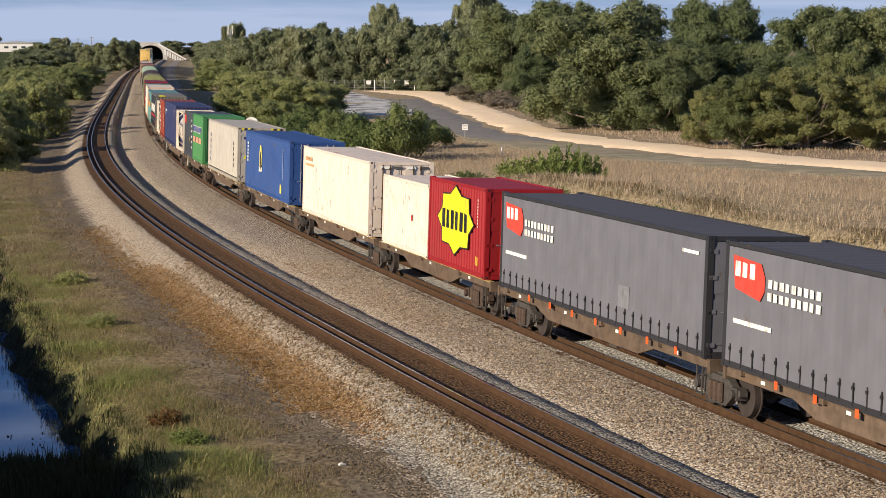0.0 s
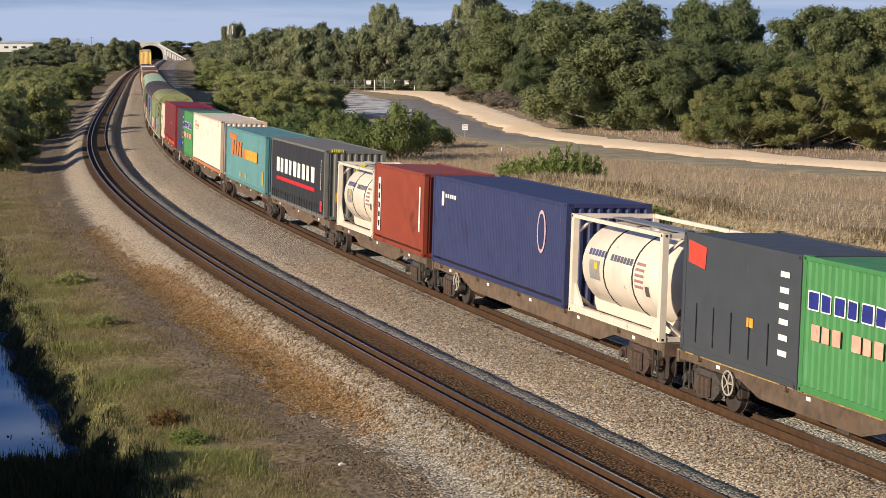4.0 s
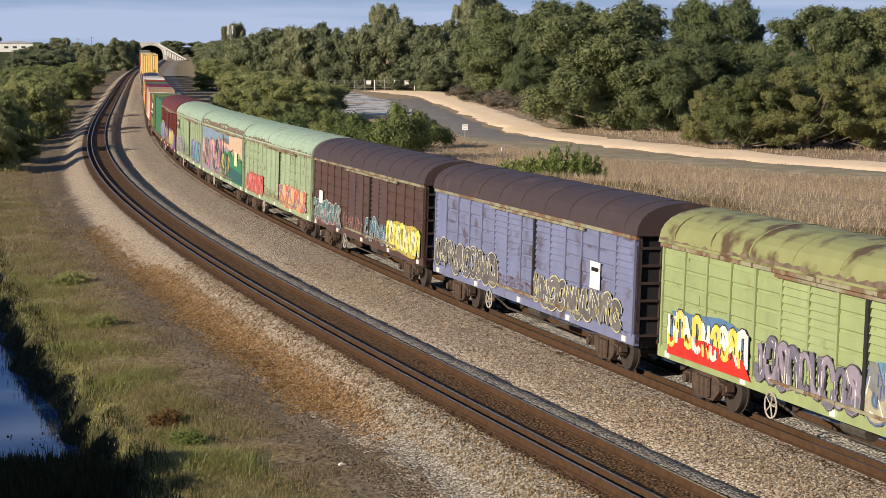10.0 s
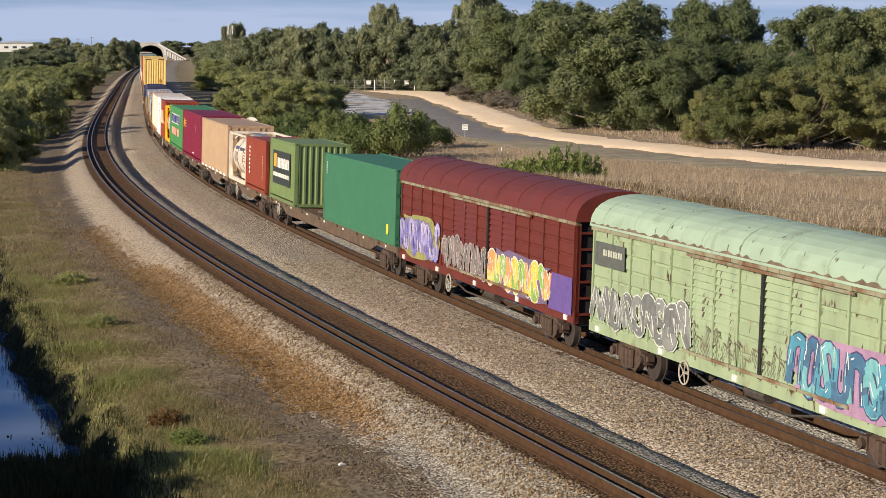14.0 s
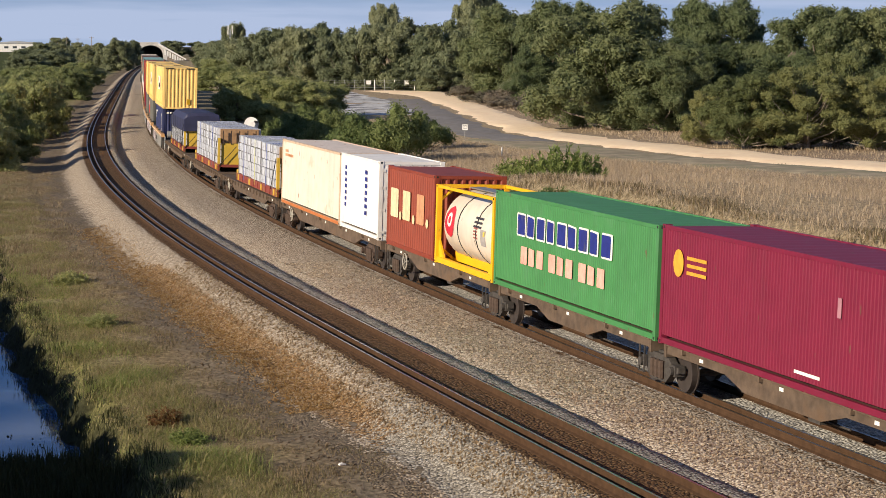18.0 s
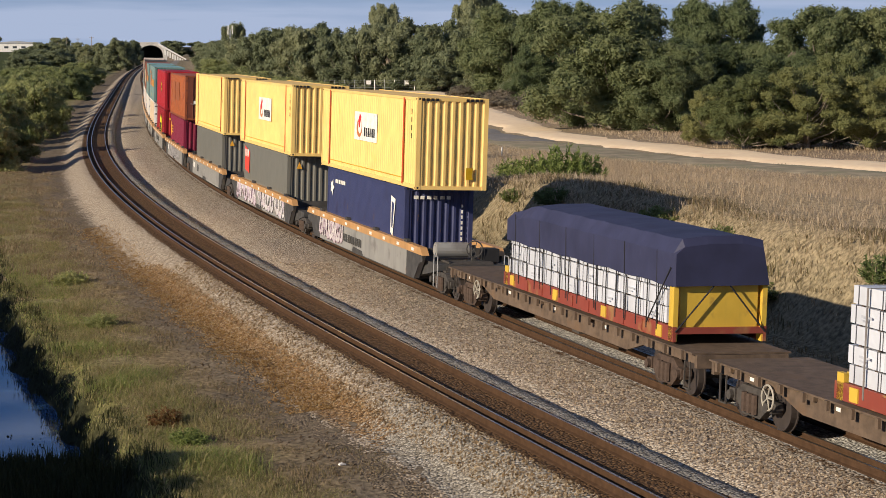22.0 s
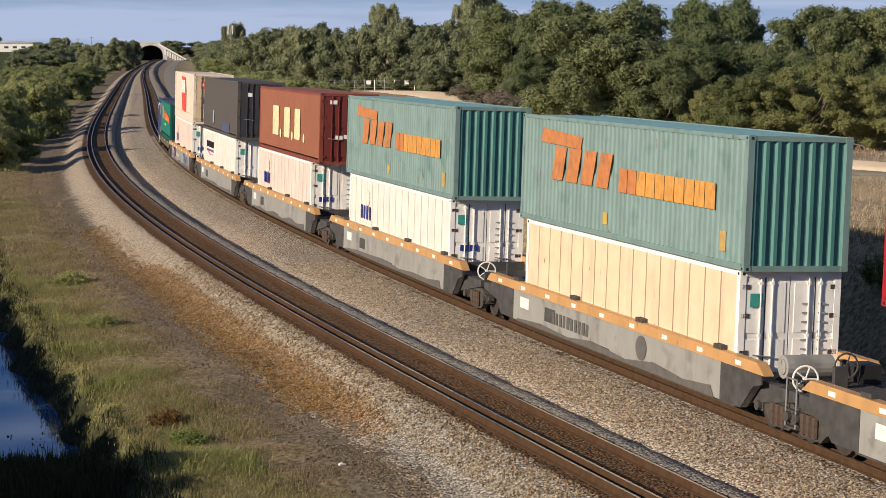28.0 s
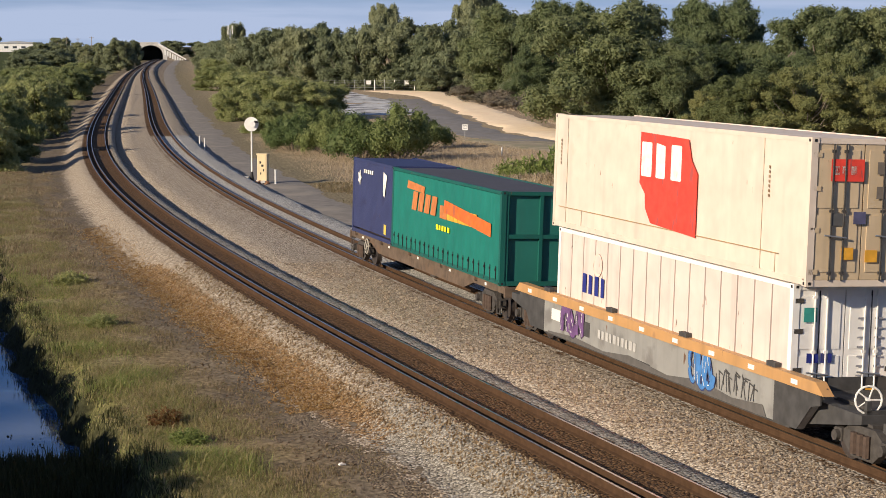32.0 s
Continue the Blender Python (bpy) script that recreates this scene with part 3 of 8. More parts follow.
def gum_model(seed, fullness=1.0, leaf=0.12, density=70, low=0.17, girth=0.46, clump_size=1.0):
    """Meshes of a gum tree 10 m high and wide: trunk with limbs, and a clumped crown that begins at the share low of the height."""
    rng = np.random.default_rng(seed)
    tops, blobs = [], []
    n = int(24 * fullness)
    for i in range(n):
        a = i * 2.4 + rng.random() * 0.6
        h = low + (0.92 - low) * ((i + 0.5) / n) ** 0.8
        reach = girth * math.sqrt(max(0.05, 1 - ((h - 0.48) / 0.58) ** 2)) * (0.5 + 0.55 * rng.random())
        c = (10 * reach * math.cos(a), 10 * reach * math.sin(a), 10 * h)
        tops.append(c)
        r = (0.95 + 0.65 * rng.random()) * clump_size
        blobs.append((c, r, 0.72))
        for j in range(7):
            o = rng.normal(size=3)
            o /= np.linalg.norm(o)
            blobs.append(((c[0] + o[0] * r * 0.95, c[1] + o[1] * r * 0.95, c[2] + o[2] * r * 0.6), r * (0.30 + 0.25 * rng.random()), 0.8))
    for i in range(7 if low < 0.4 else 0):
        blobs.append(((rng.normal() * 1.3, rng.normal() * 1.3, 2.4 + 0.75 * i), 1.6, 0.8))
    trunk = Shape()
    lean = rng.normal(size=2) * 0.5
    path = [(0, 0, -0.3, 0.34), (lean[0] * 0.3, lean[1] * 0.3, 2.2, 0.27), (lean[0] * 0.7, lean[1] * 0.7, 4.6, 0.2), (lean[0], lean[1], 7.6, 0.09)]
    for a, b in zip(path, path[1:]):
        trunk.rod(a[:3], b[:3], a[3], 8, r2=b[3])
    for c in tops:
        z = max(1.4, c[2] * 0.5)
        base = (lean[0] * z / 8, lean[1] * z / 8, z)
        mid = (base[0] * 0.4 + c[0] * 0.6, base[1] * 0.4 + c[1] * 0.6, base[2] * 0.55 + c[2] * 0.45)
        trunk.rod(base, mid, 0.08, 5, r2=0.05)
        trunk.rod(mid, c, 0.05, 5, r2=0.02)
    return trunk.mesh("trunk"), leaf_mesh("crown", rng, blobs, leaf, density)


def bush_model(seed, leaf=0.065, density=150):
    """Meshes of a bush 2 m high and 3 m wide: several stems and a low uneven crown."""
    rng = np.random.default_rng(seed)
    stems, blobs = Shape(), []
    for i in range(13):
        a = i * 2.4
        q = 1.25 * math.sqrt((i + 0.3) / 13)
        c = (q * math.cos(a) + 0.2 * rng.normal(), q * math.sin(a) + 0.2 * rng.normal(), 0.35 + 1.05 * (1 - (q / 1.5) ** 2) * (0.6 + 0.6 * rng.random()))
        r = 0.40 + 0.28 * rng.random()
        blobs.append((c, r, 0.85))
        for j in range(2):
            o = rng.normal(size=3) * 0.3
            blobs.append(((c[0] + o[0], c[1] + o[1], c[2] + abs(o[2]) * 1.2), r * 0.55, 1.2))
        stems.rod((0.15 * math.cos(a), 0.15 * math.sin(a), -0.1), c, 0.035, 5, r2=0.012)
    return stems.mesh("stems"), leaf_mesh("foliage", rng, blobs, leaf, density)


def shoot_model(seed, count=75):
    """Meshes of a bush 2 m high and 3 m wide: upright leafy shoots fanning out of the ground."""
    rng = np.random.default_rng(seed)
    stems, vs, fs = Shape(), [], []
    for i in range(count):
        a = rng.random() * 6.283
        q = 1.3 * math.sqrt(rng.random())
        foot = np.array([0.55 * q * math.cos(a), 0.55 * q * math.sin(a), 0.0])
        h = 2.0 * (1 - 0.4 * (q / 1.3) ** 2) * (0.35 + 0.75 * rng.random())
        tip = np.array([q * math.cos(a) + 0.12 * rng.normal(), q * math.sin(a) + 0.12 * rng.normal(), h])
        if i % 4 == 0:
            stems.rod(tuple(foot), tuple(tip), 0.02, 4, r2=0.006)
        for j in range(50):
            w = 0.12 + 0.9 * rng.random()
            p = foot + (tip - foot) * w + rng.normal(size=3) * 0.06
            go = (tip - foot) / np.linalg.norm(tip - foot) * 0.7 + rng.normal(size=3) * 0.6
            go /= np.linalg.norm(go)
            side = np.cross(go, rng.normal(size=3))
            side /= np.linalg.norm(side)
            s = 0.11 * (0.6 + 0.8 * rng.random())
            k = len(vs)
            vs += [tuple(p - side * s * 0.45), tuple(p + side * s * 0.45), tuple(p + go * 2.2 * s)]
            fs.append((k, k + 1, k + 2))
    me = bpy.data.meshes.new("foliage")
    me.from_pydata(vs, [], fs)
    me.update()
    return stems.mesh("stems"), me


GUMS = [gum_model(s, 1.0, 0.115, 560) for s in (3, 8, 15, 21)]
FAR_GUMS = [gum_model(s, 0.9, 0.20, 190, clump_size=0.95) for s in (4, 11, 17, 19)]
MALLEES = [gum_model(s, 1.5, 0.105, 600, low=0.2, girth=0.5, clump_size=0.68) for s in (61, 66)]
TALL_GUMS = [gum_model(s, 0.8, 0.17, 260, low=0.64, girth=0.42, clump_size=0.85) for s in (52, 57)]
WATTLES = [gum_model(s, 1.2, 0.15, 340) for s in (31, 37, 44)]
BUSHES = [bush_model(s, 0.062, 1700) for s in (5, 9, 12)]
SHOOTS = [shoot_model(s) for s in (2, 6, 7)]
_turn = random.Random(4)


def tree(x, y, height, width, models, leaf, label, name="tree", lower=0.0):
    i = _turn.randrange(len(models))
    t = new(name)
    p = spot(x, y)
    t.matrix_basis = pose(p.x, p.y, p.z - 0.05, rz=_turn.uniform(0, 360))
    low = models is BUSHES or models is SHOOTS
    unit = 2.0 if low else 10.0
    sx = width / (3.0 if low else 10.0)
    sz = height / (unit * 1.02)
    for nm, me, mt in (("stem" if low else "trunk", models[i][0], BARK), ("crown", models[i][1], leaf)):
        o = part(nm, me, mt, t)
        o.scale = (sx, sx, sz)
        if lower:
            o.location.z = -lower
    return tagged(t, label, name, {"tree": "trees", "bush": "bushes"}.get(name, "weeds of the verge"))


GUM_TEXT = "olive-green gum tree with a dense clumped crown"
for row in [(17.9, 213, 15.4, 16.8), (14.6, 298, 10.4, 9.9), (22.5, 208, 9.9, 9.5), (34.0, 252, 17.1, 13.3), (43.2, 233, 15.6, 14.3), (36.8, 222, 9.4, 9.9),
            (50.4, 233, 15.3, 13.0), (10.9, 338, 17.6, 17.9), (18.8, 312, 18.2, 15.6), (28, 235, 11, 12)]:
    tree(*row, GUMS, GUM_LEAF, GUM_TEXT, lower=row[2] * 0.13)
for row in [(26.0, 174, 7.6, 8.2), (31.0, 173, 8.1, 9.1), (36.3, 173, 7.6, 8.6), (23.7, 181, 5.8, 5.0), (35.0, 180, 9.8, 7.4), (28.9, 174, 6.9, 6.8),
            (41, 175, 8, 9)]:
    tree(*row, MALLEES, MALLEE_LEAF, "low spreading gum with yellow-green foliage in round clumps", lower=row[2] * 0.12)
# the long wood behind the field: its trees rise unevenly towards the tallest, which carries a small crown on a bare stem
WOOD_X = [-72, -61, -54, -46, -38, -30, -24, -18, -14, -8, -3, 1, 5, 9]
WOOD_Y = [628, 556, 510, 470, 436, 416, 404, 400, 400, 398, 388, 382, 372, 366]
WOOD_H = [10.2, 11.0, 11.8, 11.2, 13.4, 13.9, 13.2, 12.4, 13.6, 13.2, 13.6, 12.6, 16.6, 17.2]
for i in range(27):
    x = -72 + 3.1 * i + _turn.uniform(-0.8, 0.8)
    y = float(np.interp(x, WOOD_X, WOOD_Y)) + (14 if i % 3 == 1 else 0) + _turn.uniform(-4, 4)
    h = float(np.interp(x, WOOD_X, WOOD_H)) * (1.04, 0.93, 0.99, 0.88, 1.02)[i % 5] + _turn.uniform(-0.5, 0.4)
    h *= 0.87 if x < -40 else 0.96
    tree(x, y, h * 1.14, _turn.uniform(9.5, 13.0), FAR_GUMS, HAZED_LEAF, GUM_TEXT, lower=h * 0.14)
for row in [(-12.4, 428, 17.6, 8.6), (-54.5, 530, 14.6, 8.0), (6.6, 392, 20.5, 10.0)]:
    tree(*row, TALL_GUMS, HAZED_LEAF, "tall gum with a small crown on a bare pale trunk")
for row in [(-0.4, 378, 6.5, 9.5), (-6.9, 391, 5.9, 9.7), (-13.7, 398, 6.4, 9.9), (6.7, 365, 5.6, 8.1), (11.2, 318, 5.1, 6.2), (-20.3, 398, 5.8, 8.8),
            (14.6, 306, 4.4, 5.1)]:
    tree(*row, FAR_GUMS, HAZED_LEAF, "young gum growing below the tall trees", lower=row[2] * 0.25)
WATTLE_TEXT = "bushy wattle with yellow-green foliage"
for row in [(-42.0, 387, 7.0, 10.8), (-30.4, 312, 7.2, 10.6), (-24.6, 273, 7.2, 10.6), (-17.8, 242, 7.1, 9.4), (-15.3, 252, 5.9, 7.7), (-23.6, 233, 5.5, 5.8),
            (-17.3, 204, 4.8, 6.2), (-51, 470, 8, 12), (-61, 560, 8, 11)]:
    tree(*row, WATTLES, WATTLE_LEAF, WATTLE_TEXT, lower=row[2] * 0.28)
for row in [(-33.6, 145, 6.0, 6.2), (-35.2, 157, 7.6, 7.2), (-40.2, 198, 7.7, 6.6), (-52.4, 262, 6.6, 6.8), (-41.6, 186, 8.0, 8.0), (-47.0, 233, 8.0, 8.0),
            (-38.7, 152, 7.2, 7.3), (-60.0, 328, 7.3, 7.0), (-49.5, 218, 7.9, 8.0), (-77.6, 439, 7.6, 8.2), (-68.4, 365, 7.8, 10.6), (-68.1, 328, 7.6, 11.0),
            (-43.0, 172, 7.4, 8.0), (-44.5, 205, 7.5, 8.0), (-54, 245, 7.4, 9), (-58, 290, 7.4, 8.5)]:
    tree(*row, WATTLES, WATTLE_LEAF, WATTLE_TEXT + " close to the line", lower=row[2] * 0.28)
for row in [(-105.2, 665, 12.4, 11.1), (-122.4, 741, 11.3, 10.3), (-118.6, 777, 12.5, 8.6), (-134.8, 777, 11.2, 13.0), (-175, 1320, 13, 18), (-158, 1330, 12, 20), (-167.5, 907, 11.1, 15.1),
            (-177.6, 907, 11.6, 17.7), (-390.0, 1760, 17, 22), (-415, 1760, 16, 30), (-330, 1760, 15, 22), (-199.0, 1128, 9.0, 20), (-114, 600, 9, 14),
            (-132, 650, 9, 15), (-98, 480, 8, 12)]:
    tree(*row, FAR_GUMS, HAZED_LEAF, GUM_TEXT, lower=row[2] * 0.15)
for row in [(-12.4, 186, 3.1, 6.2), (-12.4, 169, 3.0, 4.2), (-9.0, 163, 3.4, 4.1), (-6.2, 155, 3.5, 4.7), (-3.6, 155, 4.0, 5.2), (-1.4, 174, 2.8, 4.4),
            (-5.3, 167, 2.6, 4.6), (-8.8, 181, 2.5, 3.0), (-14.2, 176, 2.2, 3.2), (-10.6, 171, 2.0, 3.0)]:
    tree(*row, BUSHES, BUSH_LEAF, "green bush beside the service road", "bush")
HEATH_LEAF = leaf_material("heath_leaves", [(0.15, 0.125, 0.10), (0.22, 0.19, 0.15), (0.28, 0.24, 0.19), (0.18, 0.17, 0.115)])
for row in [(8.6, 282, 1.6, 5.0), (11.4, 268, 1.3, 4.2), (6.2, 306, 1.7, 5.5), (13.4, 246, 1.2, 3.6), (9.6, 300, 2.2, 6.0), (12.2, 290, 2.0, 5.0), (3.4, 338, 1.8, 6.0), (14.6, 232, 1.3, 3.2)]:
    tree(*row, BUSHES, HEATH_LEAF, "low grey-brown heath bush at the edge of the wood", "bush")
for row in [(7.3, 123, 2.8, 3.8), (8.7, 123, 2.3, 2.8), (5.7, 124, 2.1, 3.2), (4.2, 126, 1.8, 2.8)]:
    tree(*row, SHOOTS, GREEN_LEAF, "bright green bush in the dry grass", "bush")
DOCK_LEAF = leaf_material("dock_leaves", [(0.16, 0.08, 0.035), (0.22, 0.12, 0.05), (0.20, 0.17, 0.07)])
for x, y, h, w, leaf, text in ((-6.8, 49.2, 0.5, 1.0, DOCK_LEAF, "small red-brown dock plant in the verge grass"), (-5.95, 46.9, 0.4, 1.2, GREEN_LEAF, "low green weed in the verge grass"),
                               (-11.2, 66.0, 0.5, 1.3, WATTLE_LEAF, "low yellow-green weed in the verge grass"),
                               (-14.4, 78.0, 0.6, 1.5, WATTLE_LEAF, "low yellow-green weed in the verge grass")):
    tree(x, y, h, w, SHOOTS, leaf, text, "weed")
for i in range(9):
    y = 58 + 5.5 * i
    tree(near_x(y) + 15.0 + _turn.uniform(-0.8, 1.4), y, _turn.uniform(0.5, 0.9), _turn.uniform(1.4, 2.6), SHOOTS, BUSH_LEAF, "low green weed on the straw-covered bank", "weed")
# growth on the far bank of the drain, whose shade lies over the water
for i in range(20):
    y = 12 + 3.4 * i + _turn.uniform(-0.5, 0.5)
    tree(near_x(y) - 19.0 + _turn.uniform(-0.4, 0.4), y, (5.1 if i < 9 else 4.7) + _turn.uniform(-0.15, 0.15), _turn.uniform(7.5, 8.5), FAR_GUMS, WATTLE_LEAF,
         WATTLE_TEXT + " on the bank of the drain", lower=1.2)


def grass(name, label, count, region, height, tones, seed, blades=7, lean=0.35, spread=0.16, width=0.012):
    """Tufts of grass blades. region(rng) gives a d, y; height(d, y) the length of the blades there."""
    rng = random.Random(seed)
    vs, fs = [], []
    for _ in range(count):
        d, y = region(rng)
        h = height(d, y) * rng.uniform(0.55, 1.25)
        if h <= 0.02:
            continue
        x, z = near_x(y) + d, ground_z(d, y)
        for _ in range(blades):
            a = rng.uniform(0, 6.283)
            bx, by = x + rng.gauss(0, spread), y + rng.gauss(0, spread)
            w = width * rng.uniform(0.8, 2.0)
            tilt = lean * rng.uniform(0.1, 1.2) * h
            hx, hy = math.cos(a) * tilt, math.sin(a) * tilt
            px, py = -math.sin(a) * w, math.cos(a) * w
            hh = h * rng.uniform(0.6, 1.1)
            k = len(vs)
            vs += [(bx - px, by - py, z - 0.02), (bx + px, by + py, z - 0.02), (bx + hx * 0.35 + px * 0.8, by + hy * 0.35 + py * 0.8, z + hh * 0.6),
                   (bx + hx * 0.35 - px * 0.8, by + hy * 0.35 - py * 0.8, z + hh * 0.6), (bx + hx, by + hy, z + hh)]
            fs += [(k, k + 1, k + 2, k + 3), (k + 3, k + 2, k + 4)]
    me = bpy.data.meshes.new(name)
    me.from_pydata(vs, [], fs)
    me.update()
    ob = new(name, me)
    dress(ob, [leaf_material(name + "_blades", tones, False)])
    return tagged(ob, label, "grass", kind="stuff")


STRAW = [(0.42, 0.325, 0.215), (0.55, 0.435, 0.30), (0.66, 0.53, 0.38), (0.34, 0.265, 0.18)]
TURF = [(0.19, 0.195, 0.07), (0.28, 0.265, 0.105), (0.42, 0.345, 0.19), (0.31, 0.26, 0.14)]
# reed tones near black, the shade of the drain painted in
SHADED_REED = [(0.045, 0.05, 0.02), (0.07, 0.075, 0.03), (0.09, 0.085, 0.04)]
LUSH = [(0.175, 0.225, 0.066), (0.26, 0.305, 0.092), (0.37, 0.37, 0.14), (0.44, 0.37, 0.19)]
MIXED = [(0.15, 0.13, 0.06), (0.25, 0.19, 0.11), (0.34, 0.26, 0.16), (0.18, 0.16, 0.08)]
SCRUB = [(0.19, 0.13, 0.08), (0.30, 0.225, 0.145), (0.41, 0.33, 0.22), (0.22, 0.20, 0.10)]
GREYED = [(0.23, 0.20, 0.13), (0.32, 0.27, 0.185), (0.40, 0.335, 0.235), (0.21, 0.205, 0.12)]


def clump(d, y, s, p, seed):
    return noise.noise(Vector((d * s, y * p, seed)))


def track_gap(d, y):
    return float(np.interp(y, PATH_Y, PATH_D)) - d


def field_height(d, y):
    g = track_gap(d, y)
    return 0.42 * smooth(g, 10.5, 14.5) * (0.6 + 0.7 * max(0, clump(d, y, 0.12, 0.05, 4) + 0.4)) * smooth(d, 14, 17)


grass("verge_grass", "short green and straw-coloured grass on the verge", 15000, lambda r: (-4.4 - 3.6 * r.random() ** 0.8, 33 + 85 * r.random() ** 1.8),
      lambda d, y: 0.24 * smooth(-d, 4.3, 5.8) * max(0, 1.3 * clump(d, y, 0.7, 0.4, 0) + 0.45), TURF, 1, blades=9, width=0.0045, spread=0.2, lean=1.9)
grass("lush_grass", "green grass on the lower verge above the drain", 7000, lambda r: (-6.0 - 2.2 * r.random(), 33 + 50 * r.random() ** 2.2),
      lambda d, y: 0.34 * max(0, 1.3 * clump(d, y, 0.6, 0.35, 3) + 0.25), LUSH, 7, blades=9, width=0.005, spread=0.18, lean=1.6)
grass("verge_straw", "dry tufts along the edge of the stone bed", 14000, lambda r: (-3.0 - 4.6 * r.random(), 33 + 110 * r.random() ** 1.8),
      lambda d, y: 0.15 * max(0, 1.2 * clump(d, y, 0.8, 0.5, 9) + 0.28) * (0.45 + 0.55 * smooth(-d, 3.2, 4.6)), MIXED, 2, width=0.006, lean=1.0)
grass("brown_scrub", "brown dry scrub and grass beside the far verge", 5200, lambda r: (-3.6 - 7.5 * r.random(), 72 + 75 * r.random()),
      lambda d, y: 0.30 * max(0, 1.2 * clump(d, y, 0.5, 0.3, 17) + 0.35) * smooth(y, 70, 84), SCRUB, 12, width=0.008, lean=0.9, spread=0.2)
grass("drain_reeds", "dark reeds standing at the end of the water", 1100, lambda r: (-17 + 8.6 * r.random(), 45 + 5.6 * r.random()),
      lambda d, y: 0.5, SHADED_REED, 8, spread=0.15, width=0.012)
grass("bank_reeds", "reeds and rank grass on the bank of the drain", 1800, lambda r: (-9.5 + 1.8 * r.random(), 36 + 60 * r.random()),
      lambda d, y: 0.2 + 0.5 * max(0, clump(d, y, 0.9, 0.7, 13)), SHADED_REED, 3, spread=0.1, width=0.008)
grass("field_grass", "dry straw-coloured grass in the field", 36000, lambda r: (14 + 48 * r.random(), 48 + 146 * r.random() ** 0.9),
      field_height, STRAW, 4, blades=8, spread=0.6, width=0.006, lean=1.2)
grass("bank_scrub", "rank grass and weeds along the low bank", 3500, lambda r: (12.8 + 5 * r.random(), 45 + 85 * r.random()),
      lambda d, y: 0.34 * max(0, clump(d, y, 0.5, 0.25, 6) + 0.5), MIXED, 5, blades=8, spread=0.25, width=0.011, lean=0.8)
grass("low_turf", "short greyish grass beside the sandy track", 5000, lambda r: (30 + 55 * r.random(), 95 + 100 * r.random()),
      lambda d, y: 0.10 if 4.5 < track_gap(d, y) < 13 else 0, GREYED, 11, blades=6, spread=0.35, width=0.014, lean=0.9)
grass("far_field_grass", "dry grass at the foot of the trees", 9000, lambda r: (34 + 46 * r.random(), 140 + 160 * r.random()),
      lambda d, y: 0.30 if track_gap(d, y) < -4.5 else 0, STRAW, 6, blades=6, spread=0.5, width=0.016, lean=0.9)


def scatter(name, label, count, region, size, tones, seed):
    """Loose stones, uneven and half sunk."""
    rng = random.Random(seed)
    vs, fs = [], []
    for _ in range(count):
        d, y, z = region(rng)
        r = size * rng.uniform(0.5, 1.4)
        k = len(vs)
        x = near_x(y) + d
        for i in range(3):
            a = i * 2.094 + rng.uniform(-0.5, 0.5)
            q = r * rng.uniform(0.8, 1.2)
            vs.append((x + q * math.cos(a), y + q * math.sin(a), z + r * rng.uniform(-0.3, 0.3)))
        a = rng.uniform(0, 6.283)
        vs += [(x + 0.35 * r * math.cos(a), y + 0.35 * r * math.sin(a), z + r * rng.uniform(0.6, 1.0)), (x, y, z - 0.6 * r)]
        vs.append((x - 0.4 * r * math.cos(a), y - 0.4 * r * math.sin(a), z + r * rng.uniform(0.5, 0.9)))
        fs += [(k, k + 1, k + 3), (k + 1, k + 2, k + 5), (k + 2, k, k + 5), (k, k + 3, k + 5), (k + 1, k + 5, k + 3), (k, k + 4, k + 1), (k + 1, k + 4, k + 2), (k + 2, k + 4, k)]
    me = bpy.data.meshes.new(name)
    me.from_pydata(vs, [], fs)
    me.update()
    ob = new(name, me)
    m = leaf_material(name + "_tones", tones, False)
    dress(ob, [m])
    return tagged(ob, label, "stones", kind="stuff")


def on_near_bed(rng):
    d, y = rng.uniform(-2.2, -1.1), 33 + 45 * rng.random() ** 1.6
    return d, y, near_bed_point(d, y)[2] + 0.01


def on_verge(rng):
    d, y = -2.9 - 1.9 * rng.random() ** 1.5, 33 + 70 * rng.random() ** 1.7
    return d, y, ground_z(d, y)


def between_tracks(rng):
    y = 33 + 45 * rng.random() ** 1.6
    gap = far_x(y) - near_x(y)
    f = rng.uniform(0.2, 1.0)
    lo = 2 if f < 0.5 else 3 if f < 0.75 else 4
    a, b = far_bed_point(lo, y), far_bed_point(lo + 1, y)
    k = (f - [0, 0, 0.2, 0.5, 0.75][lo]) / [1, 1, 0.3, 0.25, 0.25][lo]
    return a[0] + k * (b[0] - a[0]) - near_x(y), y, a[2] + k * (b[2] - a[2]) + 0.008


scatter("loose_ballast", "loose tan and orange stones on the shoulder of the bed", 9000, on_near_bed, 0.032,
        [(0.20, 0.14, 0.08), (0.40, 0.29, 0.17), (0.52, 0.42, 0.30), (0.66, 0.58, 0.46)], 21)
def at_foot(rng):
    d, y = -2.3 - 1.05 * rng.random() ** 0.8 + 0.25 * rng.gauss(0, 1), 50 + 50 * rng.random() ** 1.3
    return d, y, max(ground_z(d, y), near_bed_point(d, y)[2]) + 0.008


scatter("stone_spill", "orange and tan stones spilt at the foot of the bed", 12000, at_foot, 0.03,
        [(0.20, 0.115, 0.045), (0.40, 0.245, 0.095), (0.44, 0.30, 0.14), (0.54, 0.43, 0.29)], 24)
def on_water(rng):
    return -8.8 - 2.8 * rng.random() ** 2, 50 + 30 * rng.random(), WATER_LEVEL + 0.01


